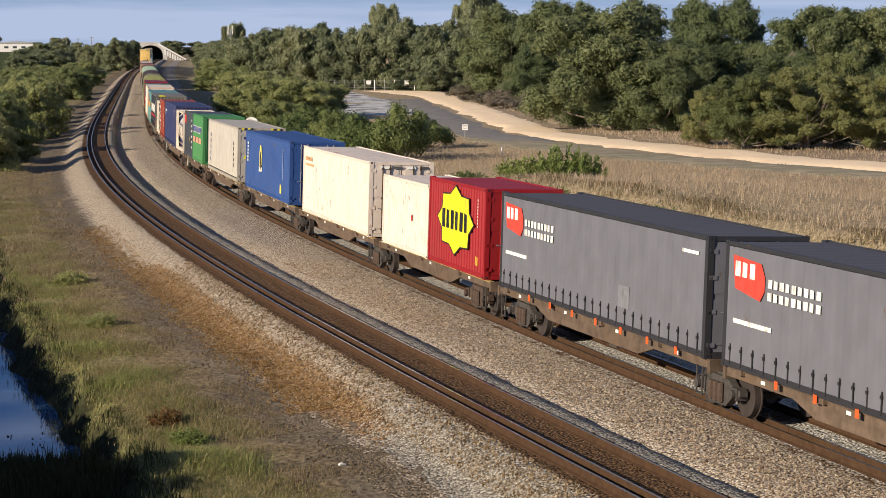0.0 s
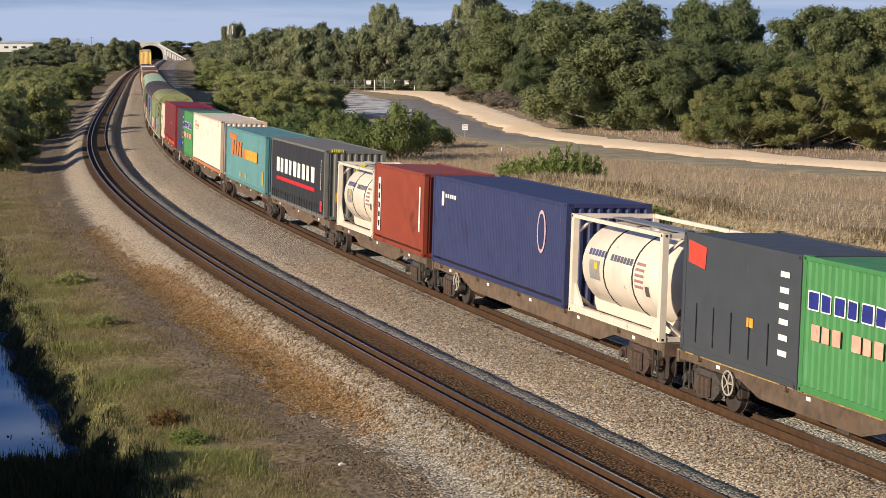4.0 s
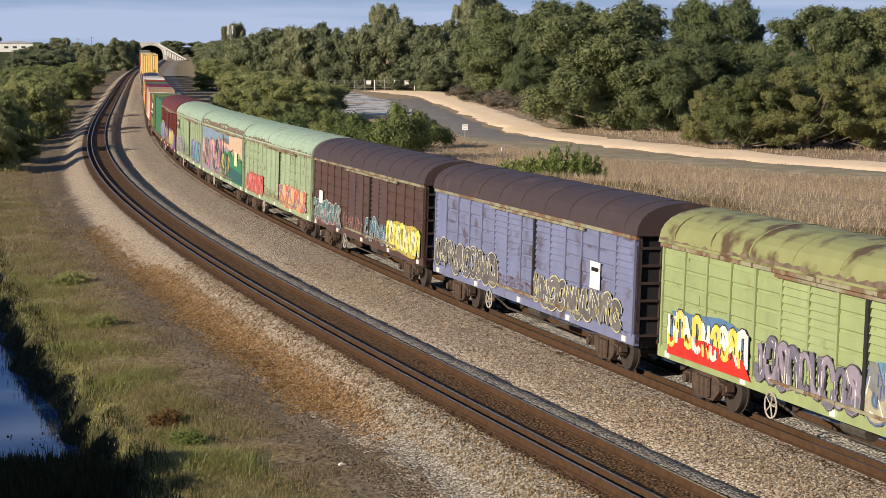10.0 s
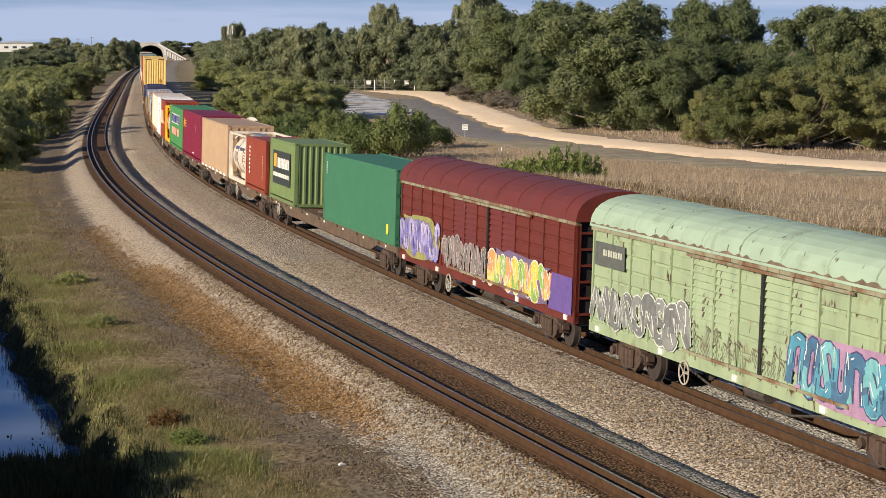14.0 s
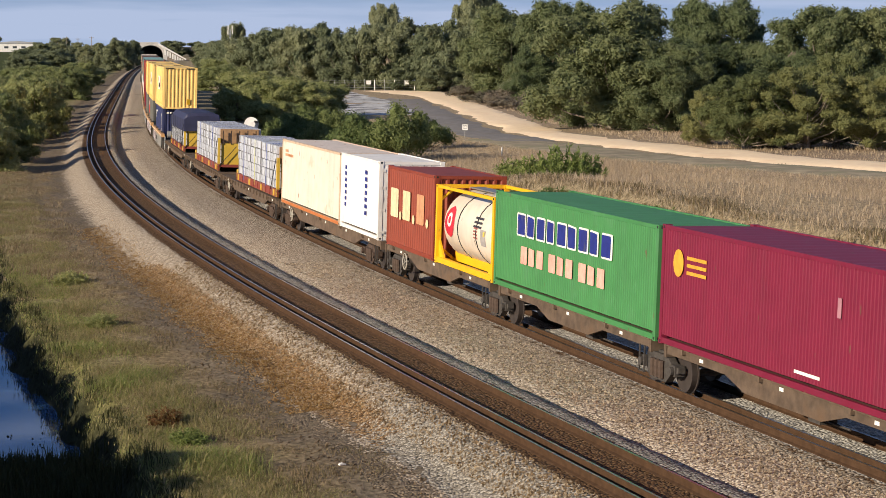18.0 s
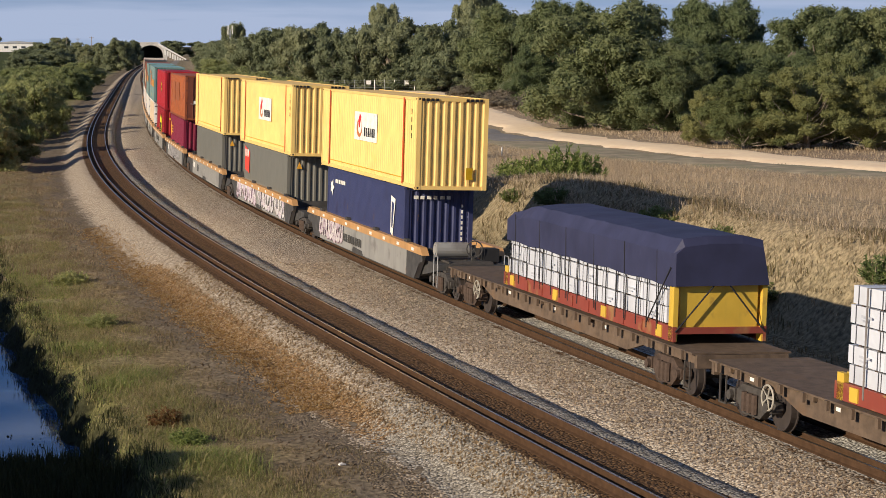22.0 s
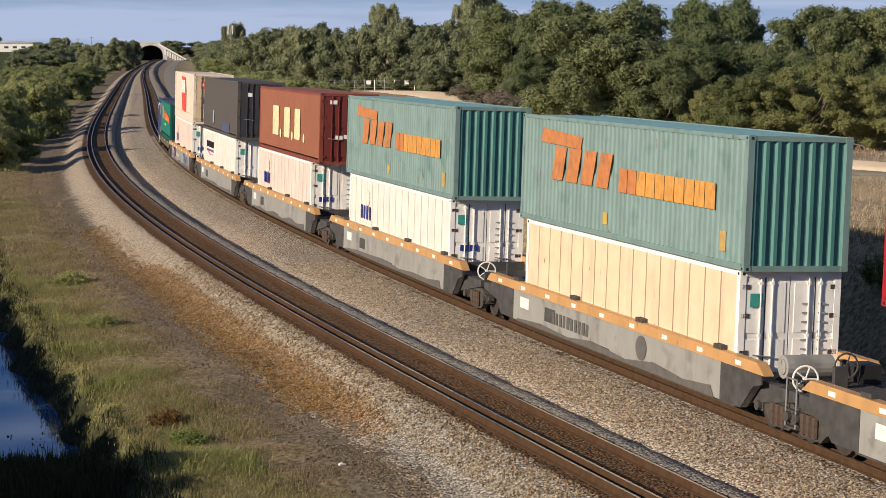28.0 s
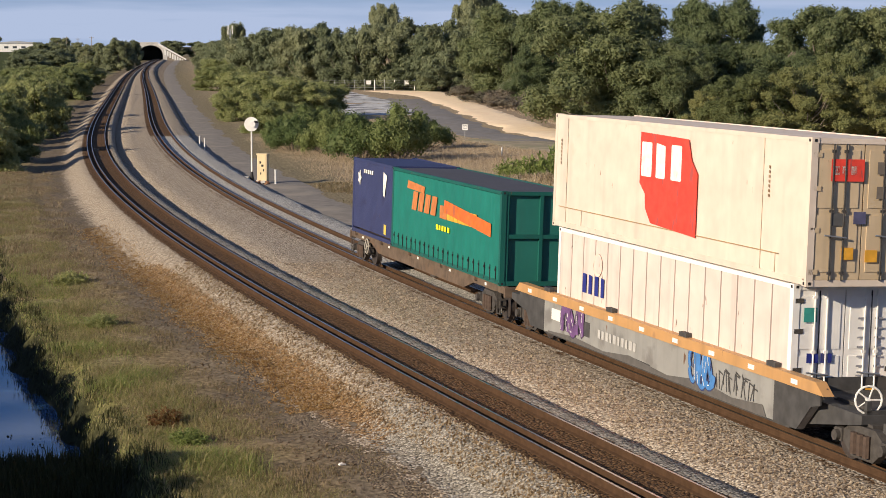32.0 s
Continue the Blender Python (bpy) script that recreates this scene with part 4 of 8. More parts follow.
scatter("floating_litterfall", "dark leaves and twigs floating on the water", 90, on_water, 0.03, [(0.03, 0.03, 0.015), (0.06, 0.055, 0.03), (0.09, 0.08, 0.05)], 25)
scatter("fallen_stones", "stones and clods strewn over the dirt verge", 5000, on_verge, 0.035,
        [(0.12, 0.085, 0.055), (0.24, 0.18, 0.12), (0.36, 0.28, 0.20), (0.16, 0.115, 0.08)], 22)
scatter("loose_tan_stone", "loose tan stones between the tracks", 9000, between_tracks, 0.03,
        [(0.28, 0.21, 0.15), (0.50, 0.40, 0.29), (0.62, 0.52, 0.40), (0.80, 0.70, 0.56)], 23)


# ---- bridge over the line, building, fence and small railway things ----
concrete = material("pale_concrete", (0.55, 0.53, 0.50), rough=0.85, vary=0.12, scale=0.8, streak=0.3, bump=0.2)
tunnel_shade_mat = material("tunnel_lining", (0.06, 0.06, 0.06), rough=0.9)
bridge = new("road_bridge")
BR_Y = 1040.0
BR_X = -149.0
bridge.matrix_basis = pose(BR_X, BR_Y, -0.8, rz=7)
arch = [(6.2 * math.cos(math.pi * i / 16), 2.4 + 5.4 * math.sin(math.pi * i / 16) ** 0.8) for i in range(17)]


def bridge_top(x):
    """Height of the bridge's upper edge, falling away on one side with the embankment."""
    return 8.9 - max(0.0, x - 4.0) * 0.57


face = Shape()
ring_out = [(8.4, 2.4)]
for i in range(1, 16):
    x = max(-7.6, min(8.4, 13 * math.cos(math.pi * i / 16)))
    ring_out.append((x, min(bridge_top(x), 2.4 + 11 * math.sin(math.pi * i / 16))))
ring_out.append((-7.6, 2.4))
for i in range(16):
    a, b, c, d = arch[i], arch[i + 1], ring_out[i + 1], ring_out[i]
    face.slab([a, d, c, b], -0.6, 26)
face.slab([(6.2, 0), (8.4, 0), (8.4, 2.4), (6.2, 2.4)], -0.6, 26)
face.slab([(-7.6, 0), (-6.2, 0), (-6.2, 2.4), (-7.6, 2.4)], -0.6, 26)
part("portal", face, concrete, bridge)
# added near-black sheet across the arch, for the darkness inside it
part("tunnel_back", Shape().box(-6.2, 6.2, 25, 25.6, 0, 8.0), tunnel_shade_mat, bridge)
part("wing_wall", Shape().slab([(8.4, 0), (17.5, 0), (17.5, bridge_top(17.5) - 0.5), (8.4, bridge_top(8.4) - 0.5)], -0.5, 0.2), BARK, bridge, "sloping weathered wing wall")
part("coping", Shape().slab([(4.0, bridge_top(4) + 0.02), (4.0, bridge_top(4) - 1.1), (18, bridge_top(18) - 0.7), (18, bridge_top(18))], -0.95, -0.62), WHITE, bridge, "pale sloping coping")
for i in range(8):
    x = 7.0 + 1.25 * i
    top = bridge_top(x + 0.9) - 1.25
    part("panel", Shape().slab([(x, max(0.0, top - 2.6)), (x + 0.85, max(0.0, top - 2.6)), (x + 0.85, top), (x, top + 0.45)], -0.9, -0.66), WHITE, bridge, "white concrete panel")
part("parapet", Shape().box(-7.6, 4.0, -0.7, -0.3, 8.9, 9.35), concrete, bridge)
tagged(bridge, "pale concrete arch bridge over both tracks", "bridge")

shed = new("industrial_building")
shed.matrix_basis = pose(-352, 1680, 0.5, rz=3)
shed_wall = paint("pale_cladding", (0.75, 0.74, 0.72))
part("wall", Shape().box(-20, 20, 0, 18, -1, 7.2), shed_wall, shed)
part("roof", Shape().slab([(-20.5, 7.2), (20.5, 7.2), (20.5, 7.7), (0, 9.2), (-20.5, 7.7)], -0.5, 18.5), material("grey_roof", (0.35, 0.36, 0.38), rough=0.6), shed)
for i in range(5):
    part("window", Shape().box(-16 + 7 * i, -12.5 + 7 * i, -0.06, 0.1, 3.2, 5.0), material("dark_glazing", (0.05, 0.06, 0.07), rough=0.2) if i == 0 else bpy.data.materials["dark_glazing"], shed)
tagged(shed, "white industrial building with a low grey roof beyond the trees", "building")

fence = new("wire_fence")
fence.matrix_basis = pose(0, 0, 0)
for i in range(13):
    x = -22.5 + 1.9 * i
    thick = 0.09 if i in (5, 7, 9) else 0.045
    p = spot(x, 388)
    part("post", Shape().rod((x, 388, p.z - 0.1), (x, 388, p.z + 2.05), thick, 8), STEEL if thick < 0.05 else WHITE, fence)
for h in (0.1, 0.55, 1.0, 1.45, 1.95):
    part("wire", Shape().rod((-22.5, 388, h - 0.8), (0.5, 388, h - 0.8), 0.02, 5), STEEL, fence)
for x, w in ((-14.6, 0.9), (-7.2, 0.8), (-5.9, 0.8)):
    part("sign_panel", Shape().box(x, x + w, 387.85, 387.9, 0.35, 1.1), WHITE, fence, "white warning sign")
tagged(fence, "galvanised wire security fence with white signs", "fence")

signal = new("railway_signal")
p = spot(-12.2, 129.5)
signal.matrix_basis = pose(p.x, p.y, p.z)
disc = Shape().rod((0, -0.03, 3.78), (0, 0.03, 3.78), 0.46, 28)
part("disc", disc, WHITE, signal, "round white signal target")
part("lamp_hood", Shape().rod((0.12, -0.30, 3.78), (0.12, -0.03, 3.78), 0.17, 14), WHITE, signal)
part("hood_bracket", Shape().box(0.2, 0.42, -0.28, -0.05, 3.85, 4.0), BLACK, signal)
part("mast", Shape().rod((0, 0.05, 0.2), (0, 0.05, 3.6), 0.055, 10), WHITE, signal)
part("mast_foot", Shape().rod((0, 0.05, -0.05), (0, 0.05, 0.75), 0.17, 8, r2=0.07), BLACK, signal)
part("plinth", Shape().box(-0.75, -0.2, -0.3, 0.3, -0.1, 0.45), concrete, signal, "pale concrete box at its foot")
tagged(signal, "white round railway signal on a slim white mast", "signal")
cabinet = new("equipment_cabinet")
p = spot(-11.45, 129.2)
cabinet.matrix_basis = pose(p.x, p.y, p.z, rz=-14)
cream_box = paint("cream_enamel", (0.70, 0.56, 0.34), streak=0.2)
part("body", Shape().box(-0.32, 0.32, -0.25, 0.25, -0.05, 1.85), cream_box, cabinet)
part("lid", Shape().box(-0.36, 0.36, -0.29, 0.29, 1.85, 1.93), cream_box, cabinet)
part("door", Shape().box(-0.27, 0.27, -0.275, -0.25, 0.12, 1.75), cream_box, cabinet)
for a, b, c in ((-0.15, 1.3, 0.12), (-0.02, 1.1, 0.14), (0.08, 0.8, 0.08), (-0.1, 0.6, 0.06)):
    part("scrawl", Shape().box(a, a + c, -0.283, -0.276, b, b + 0.14), BLACK, cabinet)
tagged(cabinet, "cream-coloured steel equipment cabinet with black scrawls", "cabinet")
pile = new("rubble_pile")
p = spot(-11.7, 128.2)
pile.matrix_basis = pose(p.x, p.y, p.z)
rubble = random.Random(12)
rust_chunk = material("rusty_scrap", (0.30, 0.15, 0.075), rough=0.9, vary=0.4, scale=6, per_object=0.3)
for i in range(26):
    a, q, r = rubble.uniform(0, 6.283), 0.75 * rubble.random() ** 0.6, rubble.uniform(0.06, 0.15)
    part("lump", Shape().slab([(-r, -r * 0.5), (r * 0.8, -r * 0.7), (r, r * 0.4), (0.1 * r, r * 0.8), (-r * 0.9, r * 0.3)], -r * 0.7, r * 0.7), rust_chunk if i % 3 else concrete, pile,
         at=pose(q * math.cos(a), 0.5 * q * math.sin(a), 0.05 + 0.22 * (1 - q / 0.75), rubble.uniform(-40, 40), rubble.uniform(-40, 40), rubble.uniform(0, 360)))
tagged(pile, "small heap of rusty scrap and broken concrete", "rubble")
for x, y, h in ((-10.6, 128.4, 0.95), (-20.6, 172, 1.1), (-20.0, 170.5, 1.0), (4.7, 162, 0.75), (-31.5, 285, 1.2), (-35.5, 330, 1.4), (-43.5, 395, 1.3)):
    post = new("marker_post")
    p = spot(x, y)
    post.matrix_basis = pose(p.x, p.y, p.z - 0.05)
    part("post", Shape().rod((0, 0, 0), (0, 0, h), 0.06, 8), WHITE, post)
    part("cap", Shape().rod((0, 0, h), (0, 0, h + 0.05), 0.07, 8), WHITE, post)
    tagged(post, "short white marker post beside the line", "post", "marker posts")
board = new("notice_board")
p = spot(2.1, 194)
board.matrix_basis = pose(p.x, p.y, p.z)
part("post", Shape().rod((0, 0, -0.05), (0, 0, 1.0), 0.035, 8), STEEL, board)
part("panel", Shape().box(-0.26, 0.26, -0.05, -0.02, 0.75, 1.3), WHITE, board)
for z in (1.15, 1.03, 0.9):
    part("text_bar", Shape().box(-0.2, 0.2, -0.056, -0.05, z, z + 0.05), colour_of((0.2, 0.2, 0.22)), board)
tagged(board, "small white notice on a steel post", "sign")
for x, y, h in ((-160, 930, 12), (-168, 940, 11.5), (-176, 955, 12)):
    pole = new("power_pole")
    p = spot(x, y)
    pole.matrix_basis = pose(p.x, p.y, p.z)
    part("shaft", Shape().rod((0, 0, -0.1), (0, 0, h), 0.2, 8, r2=0.12), BARK, pole)
    part("crossarm", Shape().box(-1.1, 1.1, -0.08, 0.08, h - 0.7, h - 0.5), BARK, pole)
    tagged(pole, "wooden power pole among the trees", "pole", "power poles")
mast = new("radio_mast")
p = spot(-52.6, 505)
mast.matrix_basis = pose(p.x, p.y, p.z)
for a, b in ((-0.3, -0.3), (0.3, -0.3), (0.0, 0.35)):
    part("leg", Shape().rod((a, b, -0.1), (a * 0.6, b * 0.6, 12.4), 0.06, 6), STEEL, mast)
for i in range(12):
    part("brace", Shape().rod((-0.3, -0.3, i), (0.3, -0.3, i + 1), 0.03, 5), STEEL, mast)
for a, z in ((-0.55, 11.2), (0.55, 11.2), (-0.5, 12.3), (0.5, 12.3)):
    part("antenna", Shape().box(a - 0.12, a + 0.12, -0.1, 0.1, z, z + 1.0), WHITE, mast)
part("platform", Shape().rod((0, 0, 11.1), (0, 0, 11.25), 0.8, 10), STEEL, mast)
tagged(mast, "grey lattice radio mast with antennas above the trees", "mast")
for x, y in ((-2.2, 43.6),):
    litter = new("litter")
    p = spot(x, y)
    litter.matrix_basis = pose(p.x, p.y, p.z + 0.02, rz=30)
    part("wrapper", Shape().slab([(-0.08, 0), (0.08, 0), (0.07, 0.03), (0.01, 0.05), (-0.07, 0.03)], -0.04, 0.04), WHITE, litter)
    tagged(litter, "crumpled white litter on the dirt", "litter", "litter on the verge")


# ---- the train: vehicles and their loads ----
TRAIN = []     # thing, middle, span, height of its base


def rolling(name, label, category, group, front, rear, base):
    """An empty thing of the train that reaches from front to rear metres up the line at 0 s."""
    t = new(name)
    TRAIN.append((t, (front + rear) / 2, rear - front, base))
    return tagged(t, label, category, group)


def wheel_shape():
    s = Shape().rod((0, -0.07, 0), (0, 0.07, 0), 0.46, 24)
    s.rod((0, -0.11, 0), (0, -0.07, 0), 0.14, 12)
    s.rod((0, 0.07, 0), (0, 0.10, 0), 0.50, 24)
    return s


def sideframe_shape():
    s = Shape()
    s.slab([(-1.12, 0.47), (-0.76, 0.42), (-0.46, 0.2), (-0.42, 0.16), (0.42, 0.16), (0.46, 0.2), (0.76, 0.42), (1.12, 0.47), (1.12, 0.6), (0.74, 0.63), (0.46, 0.8), (-0.46, 0.8),
            (-0.74, 0.63), (-1.12, 0.6)], -0.09, 0.09)
    for x in (-0.88, 0.88):
        s.box(x - 0.14, x + 0.14, -0.13, 0.13, 0.38, 0.64)
        s.rod((x, -0.22, 0.49), (x, -0.13, 0.49), 0.11, 12)
    return s


def spring_shape():
    return Shape().rod((0, -0.13, 0.24), (0, -0.13, 0.66), 0.085, 8)


def bogie(parent, x, mat=None):
    mat = mat or BOGIE
    b = part("bogie", shared(("bogie",), lambda: Shape().box(-0.22, 0.22, -1.0, 1.0, 0.48, 0.86).rod((0, 0, 0.8), (0, 0, 1.0), 0.3, 12)), mat, parent,
             at=pose(x, 0, 0))
    for y, turn in ((-1.0, 0), (1.0, 180)):
        part("side_frame", shared(("side_frame",), sideframe_shape), mat, b, at=pose(0, y, 0, rz=turn))
        if turn == 0:
            for x in (-0.24, 0.0, 0.24):
                part("spring", shared(("spring",), spring_shape), BOGIE_RUST, b, at=pose(x, y, 0))
    for wx in (-0.88, 0.88):
        part("axle", shared(("axle",), lambda: Shape().rod((0, -1.0, 0), (0, 1.0, 0), 0.08, 8)), BOGIE, b, at=pose(wx, 0, 0.46))
        for y, turn in ((-0.76, 0), (0.76, 180)):
            part("wheel", shared(("wheel",), wheel_shape), WHEEL, b, at=pose(wx, y, 0.46, rz=turn))
    return b


def hand_wheel_shape():
    s = Shape()
    n = 16
    rim = []
    for i in range(n + 1):
        a = 2 * math.pi * i / n
        rim.append([((0.27 + 0.022 * math.cos(g)) * math.cos(a), 0.022 * math.sin(g), (0.27 + 0.022 * math.cos(g)) * math.sin(a)) for g in (0, 1.05, 2.09, 3.14, 4.19, 5.24)])
    s.sweep(rim)
    for i in range(5):
        a = 2 * math.pi * i / 5
        s.rod((0, 0, 0), (0.27 * math.cos(a), 0, 0.27 * math.sin(a)), 0.016, 5)
    return s.rod((0, -0.02, 0), (0, 0.12, 0), 0.04, 8)


def hand_wheel(parent, x, y, z):
    part("brake_wheel", shared(("brake_wheel",), hand_wheel_shape), colour_of((0.42, 0.39, 0.33)), parent, "cream spoked hand-brake wheel", at=pose(x, y, z))


def flat_wagon(front, rear, bogies, sill=None, label="", deck=False, brake=True, frame_mat=None):
    """A skeletal container wagon: deep-bellied sills, crossmembers, bogies, couplers and reflectors."""
    w = rolling("container_wagon", label or "brown skeletal container wagon on bogies", "rail wagon", "wagons of the train", front, rear, 0)
    frame_mat = frame_mat or WAGON_BROWN
    L = rear - front
    mid = (front + rear) / 2
    h = L / 2 - 0.15
    belly = max(1.5, h - 3.2)
    for y in (-1.12, 1.02):
        part("side_sill", Shape().slab([(-h, 0.86), (-belly, 0.86), (-belly + 1.0, 0.60), (belly - 1.0, 0.60), (belly, 0.86), (h, 0.86), (h, 1.06), (-h, 1.06)],
                                       y, y + 0.10), frame_mat, w)
        part("sill_flange", Shape().box(-h, h, y - 0.05 if y < 0 else y, y + 0.10 if y < 0 else y + 0.15, 1.06, 1.09), sill or frame_mat, w)
    part("centre_sill", Shape().box(-h, h, -0.25, 0.25, 0.62, 1.0), frame_mat, w)
    n = max(3, int(L / 2.2))
    for i in range(n + 1):
        x = -h + 0.1 + (2 * h - 0.2) * i / n
        part("crossmember", shared(("crossmember",), lambda: Shape().box(-0.09, 0.09, -1.02, 1.02, 0.84, 1.05)), frame_mat, w, at=pose(x, 0, 0))
    if deck:
        part("deck", Shape().box(-h, h, -1.25, 1.25, 1.09, 1.13), frame_mat, w, "worn steel deck")
        for i in range(int(L)):
            x = -h + 0.5 + i * (2 * h - 1) / max(1, int(L) - 1)
            part("stake_pocket", shared(("stake_pocket",), lambda: Shape().box(-0.06, 0.06, -1.32, -1.25, 0.92, 1.12)), frame_mat, w, at=pose(x, 0, 0))
    for s in (-1, 1):
        part("end_sill", shared(("end_sill",), lambda: Shape().box(-0.07, 0.07, -1.15, 1.15, 0.78, 1.08)), frame_mat, w, at=pose(s * h, 0, 0))
    ends = [mid - u for u in bogies]
    for x in ends:
        bogie(w, x, BOGIE if (int(abs(x) * 10 + front)) % 3 else BOGIE_RUST)
    for x, s in ((h, 1), (-h, -1)):
        if not any(abs(b - x) < 0.9 for b in ends):
            part("coupler", Shape().box(min(x, x + s * 0.4), max(x, x + s * 0.4), -0.1, 0.1, 0.72, 0.95), BOGIE, w)
            part("step", Shape().box(x - s * 0.5 - 0.03, x - s * 0.5 + 0.35, -1.22, -1.17, 0.25, 0.28).box(x - s * 0.5, x - s * 0.5 + 0.04, -1.22, -1.19, 0.25, 0.9)
                 .box(x - s * 0.5 + 0.3, x - s * 0.5 + 0.34, -1.22, -1.19, 0.25, 0.9), BOGIE, w)
    n = max(2, int(L / 3.5))
    for i in range(n):
        x = -h + (i + 0.5) * 2 * h / n
        part("reflector", shared(("reflector",), lambda: Shape().box(-0.09, 0.09, -1.135, -1.122, 0.93, 1.01)), REFLECT, w, at=pose(x, 0, 0))
        part("twist_lock", shared(("twist_lock",), lambda: Shape().box(-0.13, 0.13, -1.22, -1.12, 0.98, 1.1)), frame_mat, w, at=pose(x - 1.0, 0, 0))
    part("brake_gear", Shape().rod((-0.5, -0.6, 0.62), (0.35, -0.6, 0.62), 0.16, 10).rod((-2.2, -0.7, 0.55), (2.2, -0.7, 0.5), 0.025, 6)
         .box(0.8, 1.3, -0.9, -0.5, 0.45, 0.8), BOGIE, w)
    if brake:
        hand_wheel(w, -h + 2.8, -1.2, 0.72)
    return w


def wave_panel(length, depth, pitch, z0, z1, y, dip):
    """A corrugated sheet in x, facing -y, with a thickness."""
    n = max(2, int(round(length / pitch)))
    p = length / n
    xs = []
    for i in range(n):
        a = -length / 2 + i * p
        xs += [(a, 0), (a + 0.30 * p, 0), (a + 0.46 * p, 1), (a + 0.84 * p, 1)]
    xs.append((length / 2, 0))
    s = Shape()
    vs, fs = [], []
    for x, k in xs:
        vs += [(x, y + k * dip, z0), (x, y + k * dip, z1), (x, y + depth, z0), (x, y + depth, z1)]
    for i in range(len(xs) - 1):
        a, b = 4 * i, 4 * i + 4
        fs += [(a, b, b + 1, a + 1), (a + 2, a + 3, b + 3, b + 2), (a + 1, b + 1, b + 3, a + 3), (a, a + 2, b + 2, b)]
    return s.add(vs, fs)


def corner_shape():
    s = Shape().box(-0.09, 0.09, -0.085, 0.085, -0.06, 0.06)
    return s.box(-0.035, 0.035, -0.092, -0.08, -0.03, 0.03, 1).box(0.08, 0.096, -0.03, 0.03, -0.03, 0.03, 1)


def rod_shape(H):
    s = Shape()
    s.rod((0, -0.045, 0.12), (0, -0.045, H - 0.12), 0.02, 6)
    for z in (0.25, H * 0.5, H - 0.3):
        s.box(-0.045, 0.045, -0.06, -0.02, z, z + 0.06)
    return s


def box_container(front, rear, base, H, mat, label, side="wave", end="wave", W=2.44, roof=None, trim=None, door=None, end_mat=None, name="shipping_container",
                  category="container", dark_gear=BLACK, rods=None):
    """A freight container: side panels, rails, posts, castings, roof, and a corrugated, ribbed or doored end at the front."""
    c = rolling(name, label, category, "containers on the train", front, rear, base)
    L = rear - front
    trim = trim or mat
    end_mat = end_mat or mat
    roof = roof or mat
    hx, hy = L / 2, W / 2
    key = (round(L, 2), round(H, 2), round(W, 2))
    for turn in (0, 180):
        if side == "wave":
            me = shared(("side_panel", *key), lambda: wave_panel(L - 0.3, 0.05, 0.28, 0.15, H - 0.1, -hy + 0.012, 0.034))
            part("side_panel", me, mat, c, at=pose(0, 0, 0, rz=turn))
        elif side == "fine":
            me = shared(("side_panel_fine", *key), lambda: wave_panel(L - 0.3, 0.04, 0.14, 0.22, H - 0.1, -hy + 0.012, 0.011))
            part("side_panel", me, mat, c, at=pose(0, 0, 0, rz=turn))
        elif side == "curtain":
            me = shared(("curtain", *key), lambda: wave_panel(L - 0.3, 0.03, 0.9, 0.12, H - 0.12, -hy + 0.008, 0.012))
            part("curtain", me, mat, c, at=pose(0, 0, 0, rz=turn))
            if turn == 0:
                n = int(L / 0.55)
                for i in range(n):
                    part("strap", shared(("strap",), lambda: Shape().box(-0.02, 0.02, -0.012, 0, -0.34, 0.12).box(-0.035, 0.035, -0.03, 0, -0.02, 0.05)), dark_gear, c,
                         at=pose(-hx + 0.4 + i * (L - 0.8) / (n - 1), -hy + 0.004, 0.42))
        elif side == "panels":
            part("backing", Shape().box(-hx + 0.15, hx - 0.15, -hy + 0.05, -hy + 0.09, 0.15, H - 0.1), dark_gear, c, at=pose(0, 0, 0, rz=turn))
            n = int(round((L - 0.3) / 0.86))
            p = (L - 0.3) / n
            for i in range(n):
                part("panel", shared(("panel", *key), lambda: Shape().box(-p / 2 + 0.03, p / 2 - 0.03, -hy + 0.012, -hy + 0.05, 0.15, H - 0.1)), mat, c,
                     at=pose(0, 0, 0, rz=turn) @ pose(-hx + 0.15 + p * (i + 0.5), 0, 0))
        else:
            part("side_panel", shared(("side_panel_flat", *key), lambda: Shape().box(-hx + 0.15, hx - 0.15, -hy + 0.012, -hy + 0.05, 0.15, H - 0.1)), mat, c,
                 at=pose(0, 0, 0, rz=turn))
        part("bottom_rail", shared(("bottom_rail", *key), lambda: Shape().box(-hx + 0.09, hx - 0.09, -hy, -hy + 0.1, 0.02, 0.155)), trim, c, at=pose(0, 0, 0, rz=turn))
        part("top_rail", shared(("top_rail", *key), lambda: Shape().box(-hx + 0.09, hx - 0.09, -hy, -hy + 0.08, H - 0.105, H - 0.01)), trim, c, at=pose(0, 0, 0, rz=turn))
    part("roof_panel", shared(("roof_panel", *key), lambda: roof_shape(L, W, H)), roof, c)
    part("floor", shared(("floor", *key), lambda: Shape().box(-hx + 0.1, hx - 0.1, -hy + 0.1, hy - 0.1, 0.03, 0.12)), WAGON_BROWN, c)
    for sx in (-1, 1):
        for sy in (-1, 1):
            part("corner_post", shared(("corner_post", *key), lambda: Shape().box(-0.08, 0.08, -0.075, 0.075, 0.06, H - 0.06)), trim, c,
                 at=pose(sx * (hx - 0.08), sy * (hy - 0.075), 0))
            for z in (0.06, H - 0.06):
                part("corner_casting", shared(("corner_casting",), corner_shape), [trim, BLACK], c, at=pose(sx * (hx - 0.088), sy * (hy - 0.083), z, rz=0 if sy < 0 else 180)
                     if sx * sy < 0 else pose(sx * (hx - 0.088), sy * (hy - 0.083), z, rz=0 if sy < 0 else 180))
